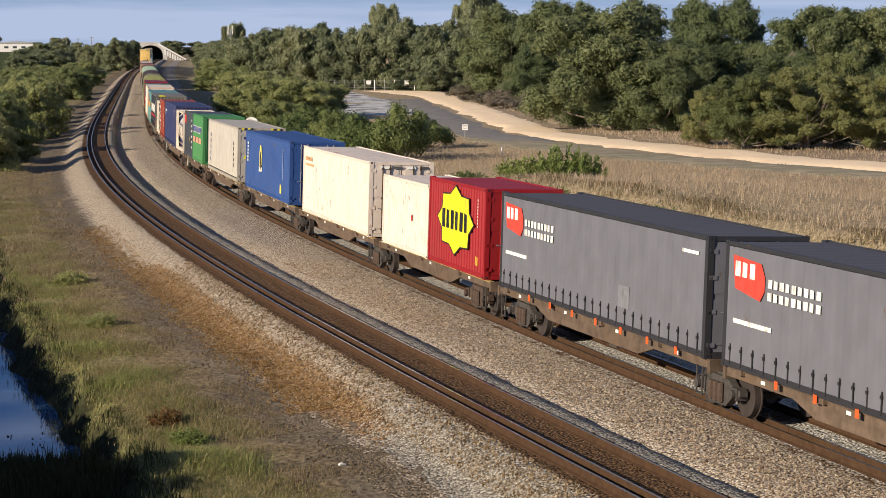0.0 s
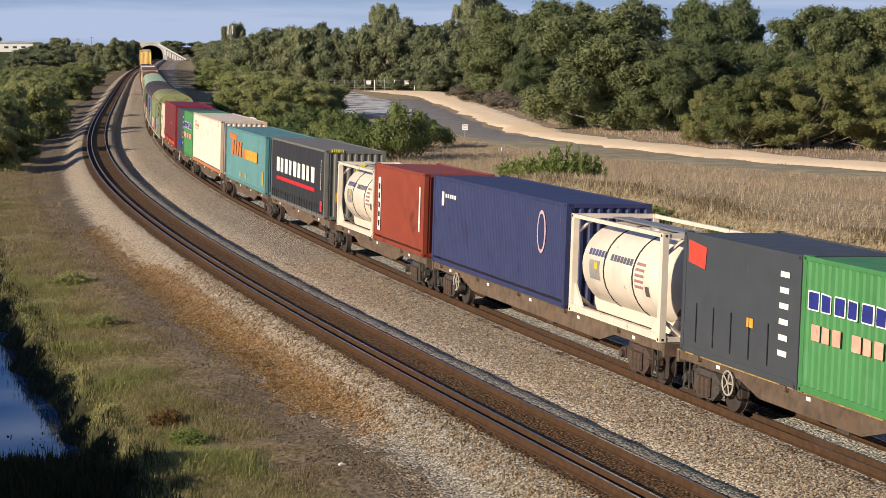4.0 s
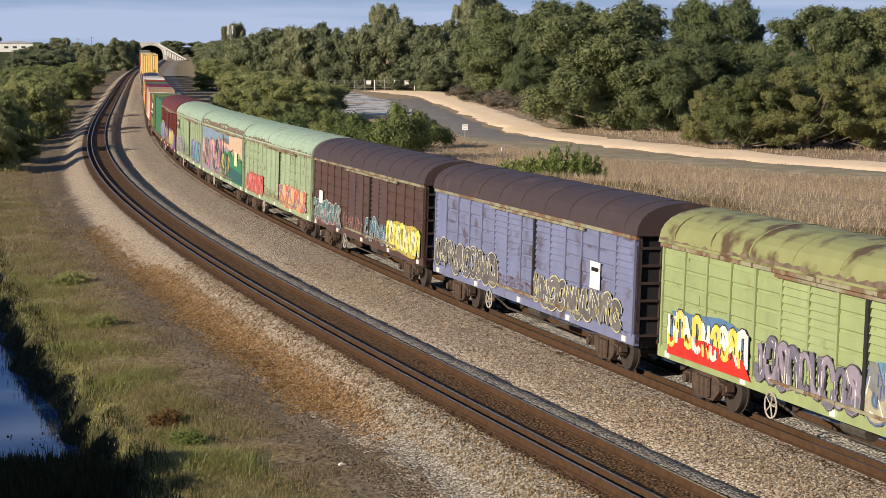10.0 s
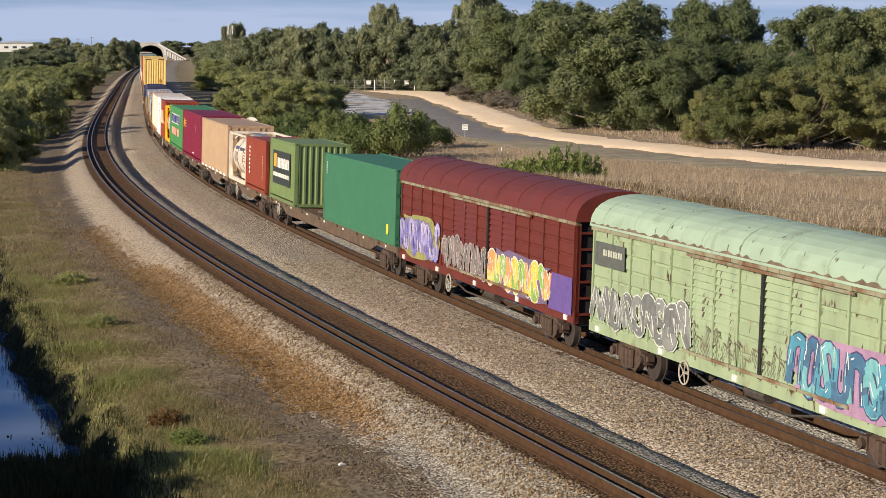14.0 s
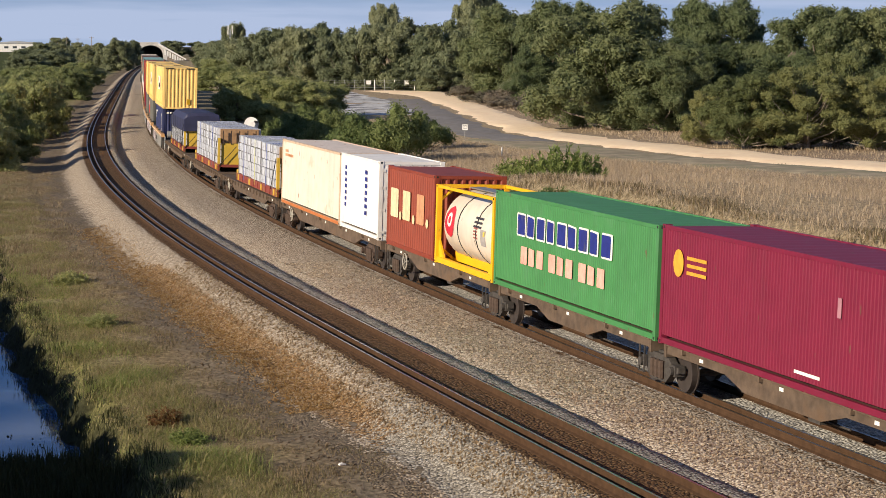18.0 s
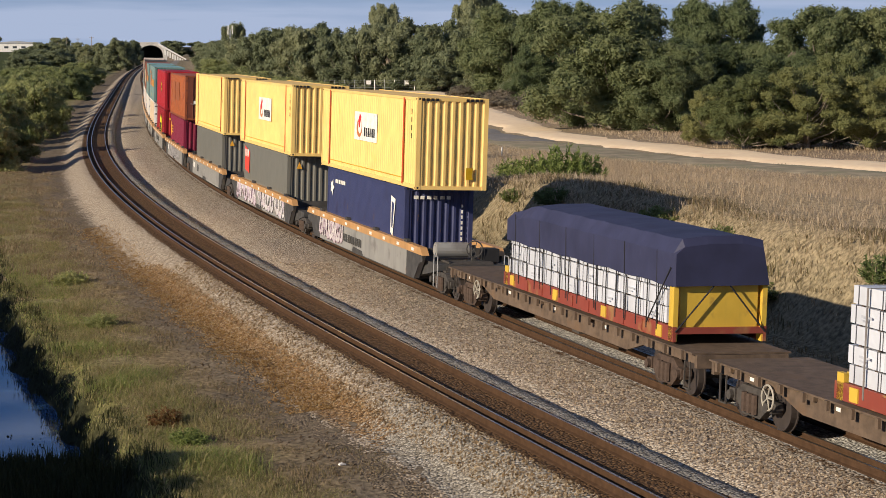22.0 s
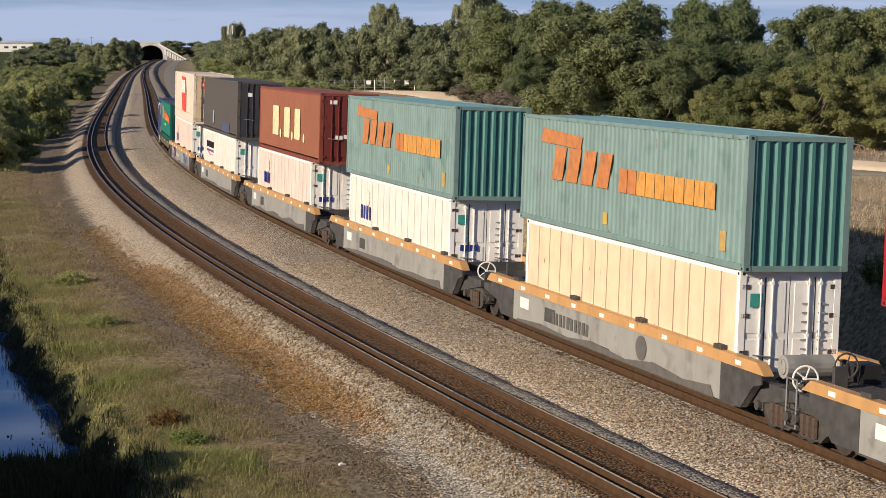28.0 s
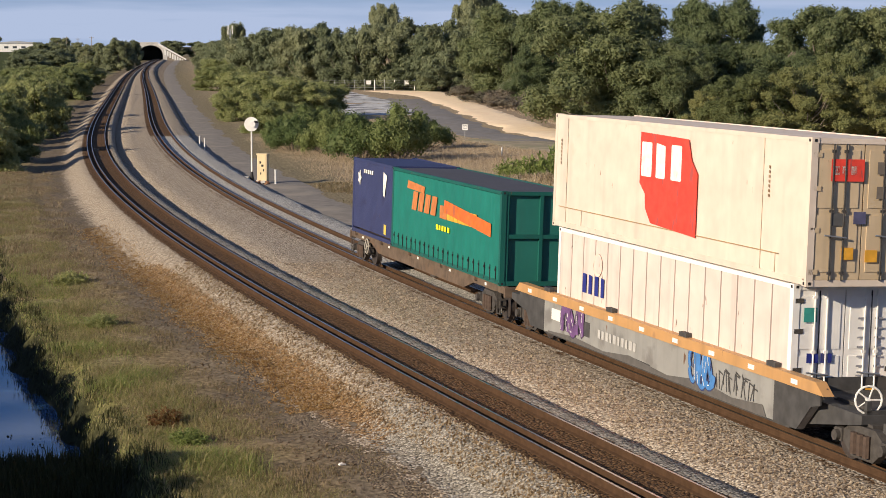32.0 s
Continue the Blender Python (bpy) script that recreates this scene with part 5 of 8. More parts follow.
    for x, kind, turn in ((hx, end, 90), (-hx, "wave", -90)):
        at = pose(x - 0.0, 0, 0, rz=turn)
        if kind == "wave":
            part("end_panel", shared(("end_panel", round(W, 2), round(H, 2)), lambda: wave_panel(W - 0.3, 0.07, 0.27, 0.12, H - 0.1, 0.02, 0.045)), end_mat, c, at=at)
        elif kind == "ribs":
            s = Shape().box(-hy + 0.14, hy - 0.14, 0.04, 0.09, 0.1, H - 0.1)
            for i in range(7):
                z = 0.25 + i * (H - 0.5) / 6.5
                s.slab([(-hy + 0.16, z), (hy - 0.16, z), (hy - 0.16, z + 0.2), (-hy + 0.16, z + 0.2)], 0.0, 0.05)
            part("end_panel", s, end_mat, c, at=at)
        elif kind == "bays":
            part("end_panel", Shape().box(-hy + 0.14, hy - 0.14, 0.12, 0.16, 0.1, H - 0.1), end_mat, c, at=at)
            for x0 in (-hy + 0.14, -0.05, hy - 0.24):
                part("end_stile", Shape().box(x0, x0 + 0.1, 0.02, 0.12, 0.1, H - 0.1), trim, c, at=at)
            part("end_bar", Shape().box(-hy + 0.14, hy - 0.14, 0.03, 0.12, H * 0.5, H * 0.5 + 0.12), trim, c, at=at)
        else:
            dm = door or end_mat
            for sgn in (-1, 1):
                leaf = part("door", shared(("door", round(W, 2), round(H, 2)), lambda: Shape().box(-hy / 2 + 0.045, hy / 2 - 0.045, 0.0, 0.05, 0.14, H - 0.12)
                                           .box(-hy / 2 + 0.14, hy / 2 - 0.14, -0.015, 0.0, 0.3, H * 0.48).box(-hy / 2 + 0.14, hy / 2 - 0.14, -0.015, 0.0, H * 0.53, H - 0.25)),
                            dm, c, at=at @ pose(sgn * (hy / 2 - 0.03), 0.03, 0))
                for x in (-0.14, 0.14):
                    part("lock_rod", shared(("lock_rod", round(H, 2)), lambda: rod_shape(H)), rods or dm, leaf,
                         at=pose(x, 0.0, 0))
                part("handle", shared(("handle",), lambda: Shape().rod((-0.3, -0.08, 1.05), (0.2, -0.08, 1.0), 0.02, 6)), STEEL, leaf)
                for z in (0.3, H * 0.38, H * 0.66, H - 0.35):
                    part("hinge", shared(("hinge",), lambda: Shape().box(-0.1, 0.1, -0.03, 0.01, -0.05, 0.05)), BOGIE if kind == "reefer" else dm, leaf,
                         at=pose(sgn * (hy / 2 - 0.12), 0, z))
                if kind == "reefer":
                    part("gasket", shared(("gasket", round(H, 2)), lambda: Shape().box(-0.012, 0.012, -0.02, 0.0, 0.16, H - 0.14)), BLACK, leaf, at=pose(sgn * 0.02, 0, 0))
    part("header", Shape().box(hx - 0.09, hx - 0.01, -hy + 0.15, hy - 0.15, H - 0.12, H - 0.01), trim, c)
    part("sill", Shape().box(hx - 0.09, hx - 0.01, -hy + 0.15, hy - 0.15, 0.0, 0.13), trim, c)
    c["w"], c["h"], c["l"] = W, H, L
    return c


def roof_shape(L, W, H):
    n = max(3, int(L / 0.6))
    s = Shape()
    vs, fs = [], []
    for i in range(n * 2 + 1):
        x = -L / 2 + 0.15 + (L - 0.3) * i / (n * 2)
        z = H - 0.045 + (0.018 if i % 2 else 0.0)
        vs += [(x, -W / 2 + 0.05, z), (x, 0, z + 0.012), (x, W / 2 - 0.05, z), (x, -W / 2 + 0.05, H - 0.09), (x, W / 2 - 0.05, H - 0.09)]
    for i in range(n * 2):
        a, b = 5 * i, 5 * i + 5
        fs += [(a, b, b + 1, a + 1), (a + 1, b + 1, b + 2, a + 2), (a + 3, a + 4, b + 4, b + 3)]
    return s.add(vs, fs)


# markings: x from the rear end, z from the base, on the long side (or, with end=True, y from the far edge on the front end)
def patch(c, poly, colour, name="marking", lift=0.0, end=False, label=""):
    W, L = c["w"], c["l"]
    s = Shape()
    if end:
        s.slab([(a - W / 2, z) for a, z in poly], -0.006, 0.0)
        at = pose(L / 2 + 0.012 + lift, 0, 0, rz=90)
    else:
        s.slab([(a - L / 2, z) for a, z in poly], -0.006, 0.0)
        at = pose(0, -W / 2 - 0.002 - lift, 0)
    return part(name, s, colour_of(colour) if isinstance(colour, tuple) else colour, c, label, at=at)


def bar(c, x0, x1, z0, z1, colour, **kw):
    return patch(c, [(x0, z0), (x1, z0), (x1, z1), (x0, z1)], colour, **kw)


def lettering_blocks(c, x0, x1, z0, z1, count, colour, gap=0.3, name="brand_block", **kw):
    """A brand's lettering as plain blocks of its size and colour."""
    p = (x1 - x0) / count
    for i in range(count):
        a = x0 + i * p
        b = a + p * (1 - gap)
        w, h = b - a, z1 - z0
        b -= w * (0.0, 0.14, 0.05, 0.2)[i % 4]
        s = h * (0.0, 0.06, 0.0, 0.04)[i % 4]
        e = 0.05 * min(b - a, h)
        poly = [(a + e, z0), (b - e, z0), (b, z0 + e), (b, z1 - s - e), (b - e, z1 - s), (a + e, z1), (a, z1 - e), (a, z0 + e)]
        patch(c, poly, colour, name=name, **kw)


def vertical_bars(c, x, z0, z1, count, colour, w=0.14, **kw):
    p = (z1 - z0) / count
    for i in range(count):
        bar(c, x, x + w, z0 + i * p, z0 + (i + 0.62) * p, colour, name="text_bar", **kw)


def disc_poly(cx, cz, rx, rz=None, n=24):
    return [(cx + rx * math.cos(2 * math.pi * i / n), cz + (rz or rx) * math.sin(2 * math.pi * i / n)) for i in range(n)]


def star_poly(cx, cz, r, inner=0.72, n=8, stretch=1.0):
    return [(cx + (r if i % 2 == 0 else r * inner) * math.cos(math.pi * i / n) * stretch, cz + (r if i % 2 == 0 else r * inner) * math.sin(math.pi * i / n))
            for i in range(2 * n)]


def sprayed(c, polys, colour, name, lift):
    """Several sprayed shapes of one colour as one layer of paint."""
    W, L = c["w"], c["l"]
    s = Shape()
    for i, poly in enumerate(polys):
        k = 0.0003 * (i % 4)
        s.slab([(a - L / 2, z) for a, z in poly], -0.001 - k, -k)
    return part(name, s, colour_of(colour), c, at=pose(0, -W / 2 - 0.002 - lift, 0))


def worn(c, k=0.34):
    """Spray paint gone dull under grime."""
    return tuple(v * (1 - k) + g * k for v, g in zip(c, (0.15, 0.14, 0.12)))


def graffiti(c, x0, x1, z0, z1, ground_col, fill, line, seed, letters=5, lift=0.006):
    """Spray-painted shapes, unreadable: a cloud behind, outlined blobs on it, inner strokes, drips and mist."""
    rng = random.Random(seed)
    n = 30
    letters = int(letters * 1.7 + 0.5)
    cx, cz, rx, rz = (x0 + x1) / 2, (z0 + z1) / 2, (x1 - x0) / 2, (z1 - z0) / 2
    cloud = []
    for i in range(n):
        a = 2 * math.pi * i / n
        k = rng.uniform(0.84, 1.08)
        ca, sa = math.cos(a), math.sin(a)
        cloud.append((cx + rx * k * math.copysign(abs(ca) ** 0.5, ca), cz + rz * k * math.copysign(abs(sa) ** 0.6, sa)))
    if ground_col:
        sprayed(c, [cloud], worn(ground_col, 0.45), "spray_cloud", lift)
    p = (x1 - x0) / letters
    fills, accents, glints, drips = [], [[] for _ in fill], [], []

    def curve(kind, lx, zc, w, h, lean):
        """The middle line of one fat sprayed stroke."""
        if kind == 0:
            pts = [(-0.55, -1), (-0.6, -0.3), (-0.5, 0.4), (-0.55, 1)]
        elif kind == 1:
            a0, a1 = rng.uniform(-0.4, 0.5), rng.uniform(2.6, 4.4)
            pts = [(0.62 * math.cos(a0 + (a1 - a0) * j / 8), 0.25 + 0.72 * math.sin(a0 + (a1 - a0) * j / 8)) for j in range(9)]
        elif kind == 2:
            pts = [(-0.5, 0.9), (-0.1, 0.2), (0.2, -0.4), (0.6, -1)]
        elif kind == 3:
            a0, a1 = rng.uniform(2.6, 3.4), rng.uniform(5.6, 7.0)
            pts = [(0.6 * math.cos(a0 + (a1 - a0) * j / 8), -0.3 + 0.68 * math.sin(a0 + (a1 - a0) * j / 8)) for j in range(9)]
        else:
            pts = [(0.55, -0.95), (0.5, 0.0), (0.62, 0.95)]
        return [(lx + (a + b * lean) * w, zc + b * h) for a, b in pts]

    def ribbon(pts, half):
        left, right = [], []
        for j, (a, b) in enumerate(pts):
            q, r = pts[max(0, j - 1)], pts[min(len(pts) - 1, j + 1)]
            dx, dz = r[0] - q[0], r[1] - q[1]
            m = math.hypot(dx, dz) or 1.0
            k = half * (1.0 if 0 < j < len(pts) - 1 else 0.86)
            left.append((a - dz / m * k, b + dx / m * k))
            right.append((a + dz / m * k, b - dx / m * k))
        return right + left[::-1]

    def within(poly):
        return [(a, min(max(b, z0 - 0.02), 3.45)) for a, b in poly]

    for i in range(letters):
        lx = x0 + p * (i + 0.5)
        h = (z1 - z0) * rng.uniform(0.36, 0.46)
        w = p * rng.uniform(0.58, 0.85)
        zc = cz + rng.uniform(-0.05, 0.05) * (z1 - z0)
        lean = rng.uniform(-0.25, 0.25)
        fat = min(0.15 * (z1 - z0), 0.34 * w) * rng.uniform(0.6, 1.0)
        rim = 0.02 + 0.12 * fat
        lines = [curve(k, lx, zc, w, h * 0.84, lean) for k in rng.sample(range(5), rng.choice((3, 3, 4)))]
        sprayed(c, [within(ribbon(q, fat + rim)) for q in lines], worn(line, 0.22), "spray_outline", lift + 0.001 + 0.0004 * (i % 3))
        fills.append((i, [within(ribbon(q, fat)) for q in lines]))
        for q in lines:
            m = len(q)
            low = [v for v in q if v[1] < zc]
            if len(low) > 1:
                accents[(i + 1) % len(fill)].append(within(ribbon(low, fat * 0.8)))
            a = rng.randrange(0, m - 1)
            glints.append(within(ribbon([(v[0] - fat * 0.45, v[1] + fat * 0.2) for v in q[a:a + 2]], fat * 0.13)))
        for _ in range(3):
            a, b = lx + rng.uniform(-0.6, 0.6) * w, zc + rng.uniform(-0.8, 0.3) * h
            drips.append(within([(a, b), (a + 0.035, b), (a + 0.05, b + h * 0.4), (a + 0.01, b + h * 0.4)]))
    for i, polys in fills:
        sprayed(c, polys, worn(fill[i % len(fill)], 0.2), "spray_fill", lift + 0.0042 + 0.0004 * (i % 3))
    for k, polys in enumerate(accents):
        if polys and len(fill) > 1:
            tagged(sprayed(c, polys, worn(fill[k], 0.25), "spray_shade", lift + 0.0075), "sprayed shading inside the shapes", kind="stuff")
    for polys, col, k in ((glints, worn(tone(240, 238, 232), 0.15), 0.0100), (drips, worn(line, 0.25), 0.0125)):
        tagged(sprayed(c, polys, col, "spray_linework", lift + k), "thin sprayed strokes", kind="stuff")


def tags(c, x0, x1, z0, z1, colour, seed, count=10, lift=0.01):
    """Thin scribbled strokes."""
    rng = random.Random(seed)
    polys = []
    for i in range(count * 2):
        x = x0 + (x1 - x0) * (i + rng.random() * 0.6) / count / 2
        h = (z1 - z0) * rng.uniform(0.3, 1.0)
        zz = z0 + rng.uniform(0, (z1 - z0) - h)
        k = rng.uniform(-0.2, 0.2)
        polys.append([(x, zz), (x + 0.025, zz), (x + 0.025 + k, zz + h), (x + k, zz + h)])
        if i % 3:
            polys.append([(x + k, zz + h - 0.03), (x + k + 0.22, zz + h * 0.8), (x + k + 0.22, zz + h * 0.8 + 0.03), (x + k, zz + h)])
    tagged(sprayed(c, polys, worn(colour, 0.25), "spray_scribble", min(lift, 0.004)), "thin sprayed scribbles", kind="stuff")


def tank_container(front, rear, base, H, frame_mat, tank_mat, label, band=True):
    """A tank held in an open frame: posts, rails, braces, saddle, dished ends, straps and a walkway."""
    c = rolling("tank_container", label, "tank container", "containers on the train", front, rear, base)
    L = rear - front
    hx, hy = L / 2, 1.22
    for sx in (-1, 1):
        for sy in (-1, 1):
            part("corner_post", Shape().box(-0.09, 0.09, -0.08, 0.08, 0, H), frame_mat, c, at=pose(sx * (hx - 0.09), sy * (hy - 0.08), 0))
            s = Shape()
            s.rod((0, 0, 0.55), (-sx * 0.0, -sy * 0.62, 0.05), 0.05, 6)
            s.rod((0, 0, H - 0.55), (0, -sy * 0.62, H - 0.05), 0.05, 6)
            part("brace", s, frame_mat, c, at=pose(sx * (hx - 0.09), sy * (hy - 0.08), 0))
            for z in (0.06, H - 0.06):
                part("corner_casting", shared(("corner_casting",), corner_shape), [frame_mat, BLACK], c, at=pose(sx * (hx - 0.088), sy * (hy - 0.083), z, rz=0 if sy < 0 else 180))
        for z in (0.0, H - 0.12):
            part("end_rail", Shape().box(-0.07, 0.07, -hy + 0.1, hy - 0.1, z, z + 0.12), frame_mat, c, at=pose(sx * (hx - 0.09), 0, 0))
    for sy in (-1, 1):
        part("bottom_rail", Shape().box(-hx + 0.1, hx - 0.1, -0.07, 0.07, 0.02, 0.2), frame_mat, c, at=pose(0, sy * (hy - 0.09), 0))
        part("top_rail", Shape().box(-hx + 0.1, hx - 0.1, -0.05, 0.05, H - 0.11, H - 0.01), frame_mat, c, at=pose(0, sy * (hy - 0.07), 0))
        gus = Shape().slab([(-hx + 0.1, 0.18), (-hx + 0.75, 0.18), (-hx + 0.1, 0.85)], -0.03, 0.03).slab([(hx - 0.1, 0.18), (hx - 0.1, 0.85), (hx - 0.75, 0.18)], -0.03, 0.03)
        part("gusset", gus, frame_mat, c, at=pose(0, sy * (hy - 0.12), 0))
    r, zc = min(1.12, (H - 0.3) / 2), H / 2 + 0.02
    rings = []
    for f, k in ((-1, 0.0), (-0.995, 0.35), (-0.98, 0.62), (-0.95, 0.82), (-0.90, 0.95), (-0.84, 1.0), (0.84, 1.0), (0.90, 0.95), (0.95, 0.82), (0.98, 0.62), (0.995, 0.35), (1, 0.0)):
        x = f * (hx - 0.22)
        rings.append([(x, max(k, 0.02) * r * math.cos(2 * math.pi * j / 32), zc + max(k, 0.02) * r * math.sin(2 * math.pi * j / 32)) for j in range(32)])
    part("tank", Shape().sweep(rings), tank_mat, c, smooth=True)
    if band:
        for x in (-0.9, 1.0):
            part("strap", Shape().rod((x - 0.035, 0, zc), (x + 0.035, 0, zc), r + 0.012, 32), BLACK, c)
    part("saddle", Shape().box(-hx + 0.3, hx - 0.3, -0.6, 0.6, 0.08, 0.45), frame_mat, c)
    part("walkway", Shape().box(-hx + 0.5, hx - 0.3, -0.25, 0.25, H - 0.09, H - 0.05), STEEL, c, "aluminium walkway")
    part("manhole", Shape().rod((0, 0, zc + r - 0.05), (0, 0, zc + r + 0.08), 0.25, 14), STEEL, c)
    c["w"], c["h"], c["l"], c["r"], c["zc"] = 2.1, H, L, r, zc
    return c


def tank_patch(c, x0, x1, z0, z1, colour, name="text_bar", lift=0.006, round_badge=False):
    """A thin marking wrapped onto the tank's shell; x from the rear end, z from the base."""
    n, L = 10, c["l"]
    rows = []
    for i in range(n + 1):
        f = i / n
        z = z0 + (z1 - z0) * f
        k = math.sqrt(max(0.0, 1 - (2 * f - 1) ** 2)) if round_badge else 1.0
        mid, half = (x0 + x1) / 2 - L / 2, (x1 - x0) / 2 * max(k, 0.04)
        y = -math.sqrt(max(0.01, (c["r"] + lift) ** 2 - (z - c["zc"]) ** 2))
        rows.append([(mid - half, y, z), (mid + half, y, z)])
    vs = [p for row in rows for p in row]
    sh = Shape().add(vs, [(2 * i, 2 * i + 1, 2 * i + 3, 2 * i + 2) for i in range(n)])
    return part(name, sh, colour_of(colour), c)


def tank_writing(c):
    """Unreadable maker's lettering, data sheets and a warning label on a white tank."""
    for i in range(6):
        tank_patch(c, 1.0 + 0.21 * i, 1.16 + 0.21 * i, 1.62, 1.78, tone(84, 90, 130), "brand_block")
    for i in range(7):
        tank_patch(c, 2.5 + 0.21 * i, 2.66 + 0.21 * i, 1.60, 1.76, tone(96, 96, 110), "brand_block")
    tank_patch(c, 1.15, 1.85, 1.0, 1.5, tone(150, 146, 146), "data_sheet")
    tank_patch(c, 1.5, 1.72, 1.28, 1.46, tone(226, 190, 60), "warning_label", 0.012)
    for k in range(5):
        tank_patch(c, 4.2, 4.75, 1.1 + 0.14 * k, 1.17 + 0.14 * k, tone(160, 120, 120))
    tank_patch(c, 4.85, 5.1, 0.95, 1.2, tone(90, 84, 80), "warning_label")


EAVE = paint("rusty_eave", (0.30, 0.29, 0.20), rust=(0.20, 0.115, 0.065), rust_at=0.46, streak=0.5, chip_at=0.58)


EAVE_GRIME = material("eave_grime", (0.17, 0.13, 0.095), rough=0.9, vary=0.35, scale=5, bump=0.2)


def covered_van(front, rear, wall, roof, label, louvre=None, dark=None, bog=None, grimy=False):
    """A bogie covered van: ribbed sides with louvre bays and sliding doors, curved roof, ends with ladder recesses."""
    c = rolling("covered_van", label, "rail van", "covered vans of the train", front, rear, 0)
    L = rear - front
    hx, hy = L / 2, 1.28
    ZB, ZE = 0.98, 3.52
    dark = dark or BLACK
    for turn in (0, 180):
        part("side_wall", shared(("van_wall", round(L, 2)), lambda: Shape().box(-hx, hx, -hy + 0.06, -hy + 0.12, ZB, ZE)), wall, c, at=pose(0, 0, 0, rz=turn))
        part("sole_bar", shared(("sole_bar", round(L, 2)), lambda: Shape().box(-hx, hx, -hy + 0.02, -hy + 0.16, 0.80, ZB + 0.1)), wall, c, at=pose(0, 0, 0, rz=turn))
        part("cant_rail", shared(("cant_rail", round(L, 2)), lambda: Shape().box(-hx, hx, -hy - 0.01, -hy + 0.14, ZE - 0.12, ZE + 0.02)), EAVE, c, at=pose(0, 0, 0, rz=turn))
        n = 14
        p = (L - 0.3) / n
        for i in range(n + 1):
            part("rib", shared(("van_rib",), lambda: Shape().box(-0.04, 0.04, -hy, -hy + 0.07, ZB + 0.05, ZE - 0.1)), wall, c,
                 at=pose(0, 0, 0, rz=turn) @ pose(-hx + 0.15 + p * i, 0, 0))
        if turn == 0:
            for i in range(n):
                bay = -hx + 0.15 + p * (i + 0.5)
                if i in (5, 6, 8, 9) or (louvre and i in (0, 13)):
                    part("louvre", shared(("louvre", round(p, 3)), lambda: louvre_shape(p - 0.1, -hy, ZB + 0.15, ZE - 0.2)), louvre or wall, c, at=pose(bay, 0, 0))
                else:
                    part("pressed_panel", shared(("pressed", round(p, 3)), lambda: pressed_shape(p - 0.12, -hy, ZB + 0.15, ZE - 0.2)), wall, c, at=pose(bay, 0, 0))
            for z in (ZB + 0.12, ZE - 0.2):
                part("door_track", Shape().box(-p * 2.2, p * 4.2, -hy - 0.05, -hy, z, z + 0.07), EAVE, c)
            part("door_edge", Shape().box(p * 0.95, p * 1.05, -hy - 0.04, -hy, ZB + 0.1, ZE - 0.15), dark, c)
            for i in range(5):
                part("placard", shared(("placard",), lambda: Shape().box(-0.12, 0.12, -hy - 0.01, -hy + 0.03, 0.84, 0.98)), REFLECT if i % 2 else WHITE, c,
                     at=pose(-hx + 0.6 + i * (L - 1.2) / 4, 0, 0))
    rings = []
    for x in (-hx - 0.06, hx + 0.06):
        prof = [(-hy - 0.04, ZE - 0.02)] + [(-(hy + 0.02) * math.cos(math.pi * j / 14), ZE + 0.80 * math.sin(math.pi * j / 14) ** 0.8) for j in range(1, 14)] + [(hy + 0.04, ZE - 0.02)]
        rings.append([(x, a, b) for a, b in prof])
    part("roof", Shape().sweep(rings), roof, c)
    for i in range(9):
        x = -hx + 0.8 + i * (L - 1.6) / 8
        rr = []
        for xx in (x - 0.03, x + 0.03):
            rr.append([(xx, -(hy + 0.034) * math.cos(math.pi * j / 14), ZE + 0.812 * math.sin(math.pi * j / 14) ** 0.8) for j in range(15)])
        part("roof_rib", shared(("roof_rib", i, round(L, 1)), lambda: Shape().sweep(rr)), roof, c)
    if roof not in (P_ROOFDARK, P_VANRED):
        rng = random.Random(int(front))
        band_lo, band_hi, m = [], [], 90
        for i in range(m + 1):
            x = -hx + 2 * hx * i / m
            top = (0.26 if grimy else 0.06) + 0.10 * noise.noise(Vector((x * 0.35, front, 0))) + rng.uniform(-0.05, 0.06)
            for a, row in ((0.02, band_lo), (max(0.03, top), band_hi)):
                row.append((x, -(hy + 0.035) * math.cos(a), ZE + 0.812 * math.sin(a) ** 0.8 + 0.004))
        part("eave_grime", Shape().add(band_lo + band_hi, [(i, i + 1, m + 2 + i, m + 1 + i) for i in range(m)]), EAVE_GRIME, c, "ragged brown grime along the eave")
    for sx in (-1, 1):
        part("end_wall", Shape().box(min(sx * (hx - 0.15), sx * (hx - 0.08)), max(sx * (hx - 0.15), sx * (hx - 0.08)), -hy + 0.1, hy - 0.1, ZB, ZE), dark, c)
        for y in (-hy + 0.06, -0.62, -0.04, 0.52, hy - 0.16):
            part("end_post", Shape().box(min(sx * hx, sx * (hx - 0.12)), max(sx * hx, sx * (hx - 0.12)), y, y + 0.1, 0.85, ZE), roof, c)
        for i in range(6):
            z = 1.05 + 0.43 * i
            part("end_rung", shared(("end_rung",), lambda: Shape().box(-0.06, 0.06, -hy + 0.1, hy - 0.1, -0.03, 0.03)), roof, c, at=pose(sx * (hx - 0.06), 0, z))
        part("coupler", Shape().box(min(sx * hx, sx * (hx + 0.4)), max(sx * hx, sx * (hx + 0.4)), -0.1, 0.1, 0.75, 0.98), BOGIE, c)
        bogie(c, sx * (hx - 2.35), bog or BOGIE_RUST)
    part("underframe", Shape().box(-hx + 0.3, hx - 0.3, -0.9, 0.9, 0.72, 0.98), BOGIE, c)
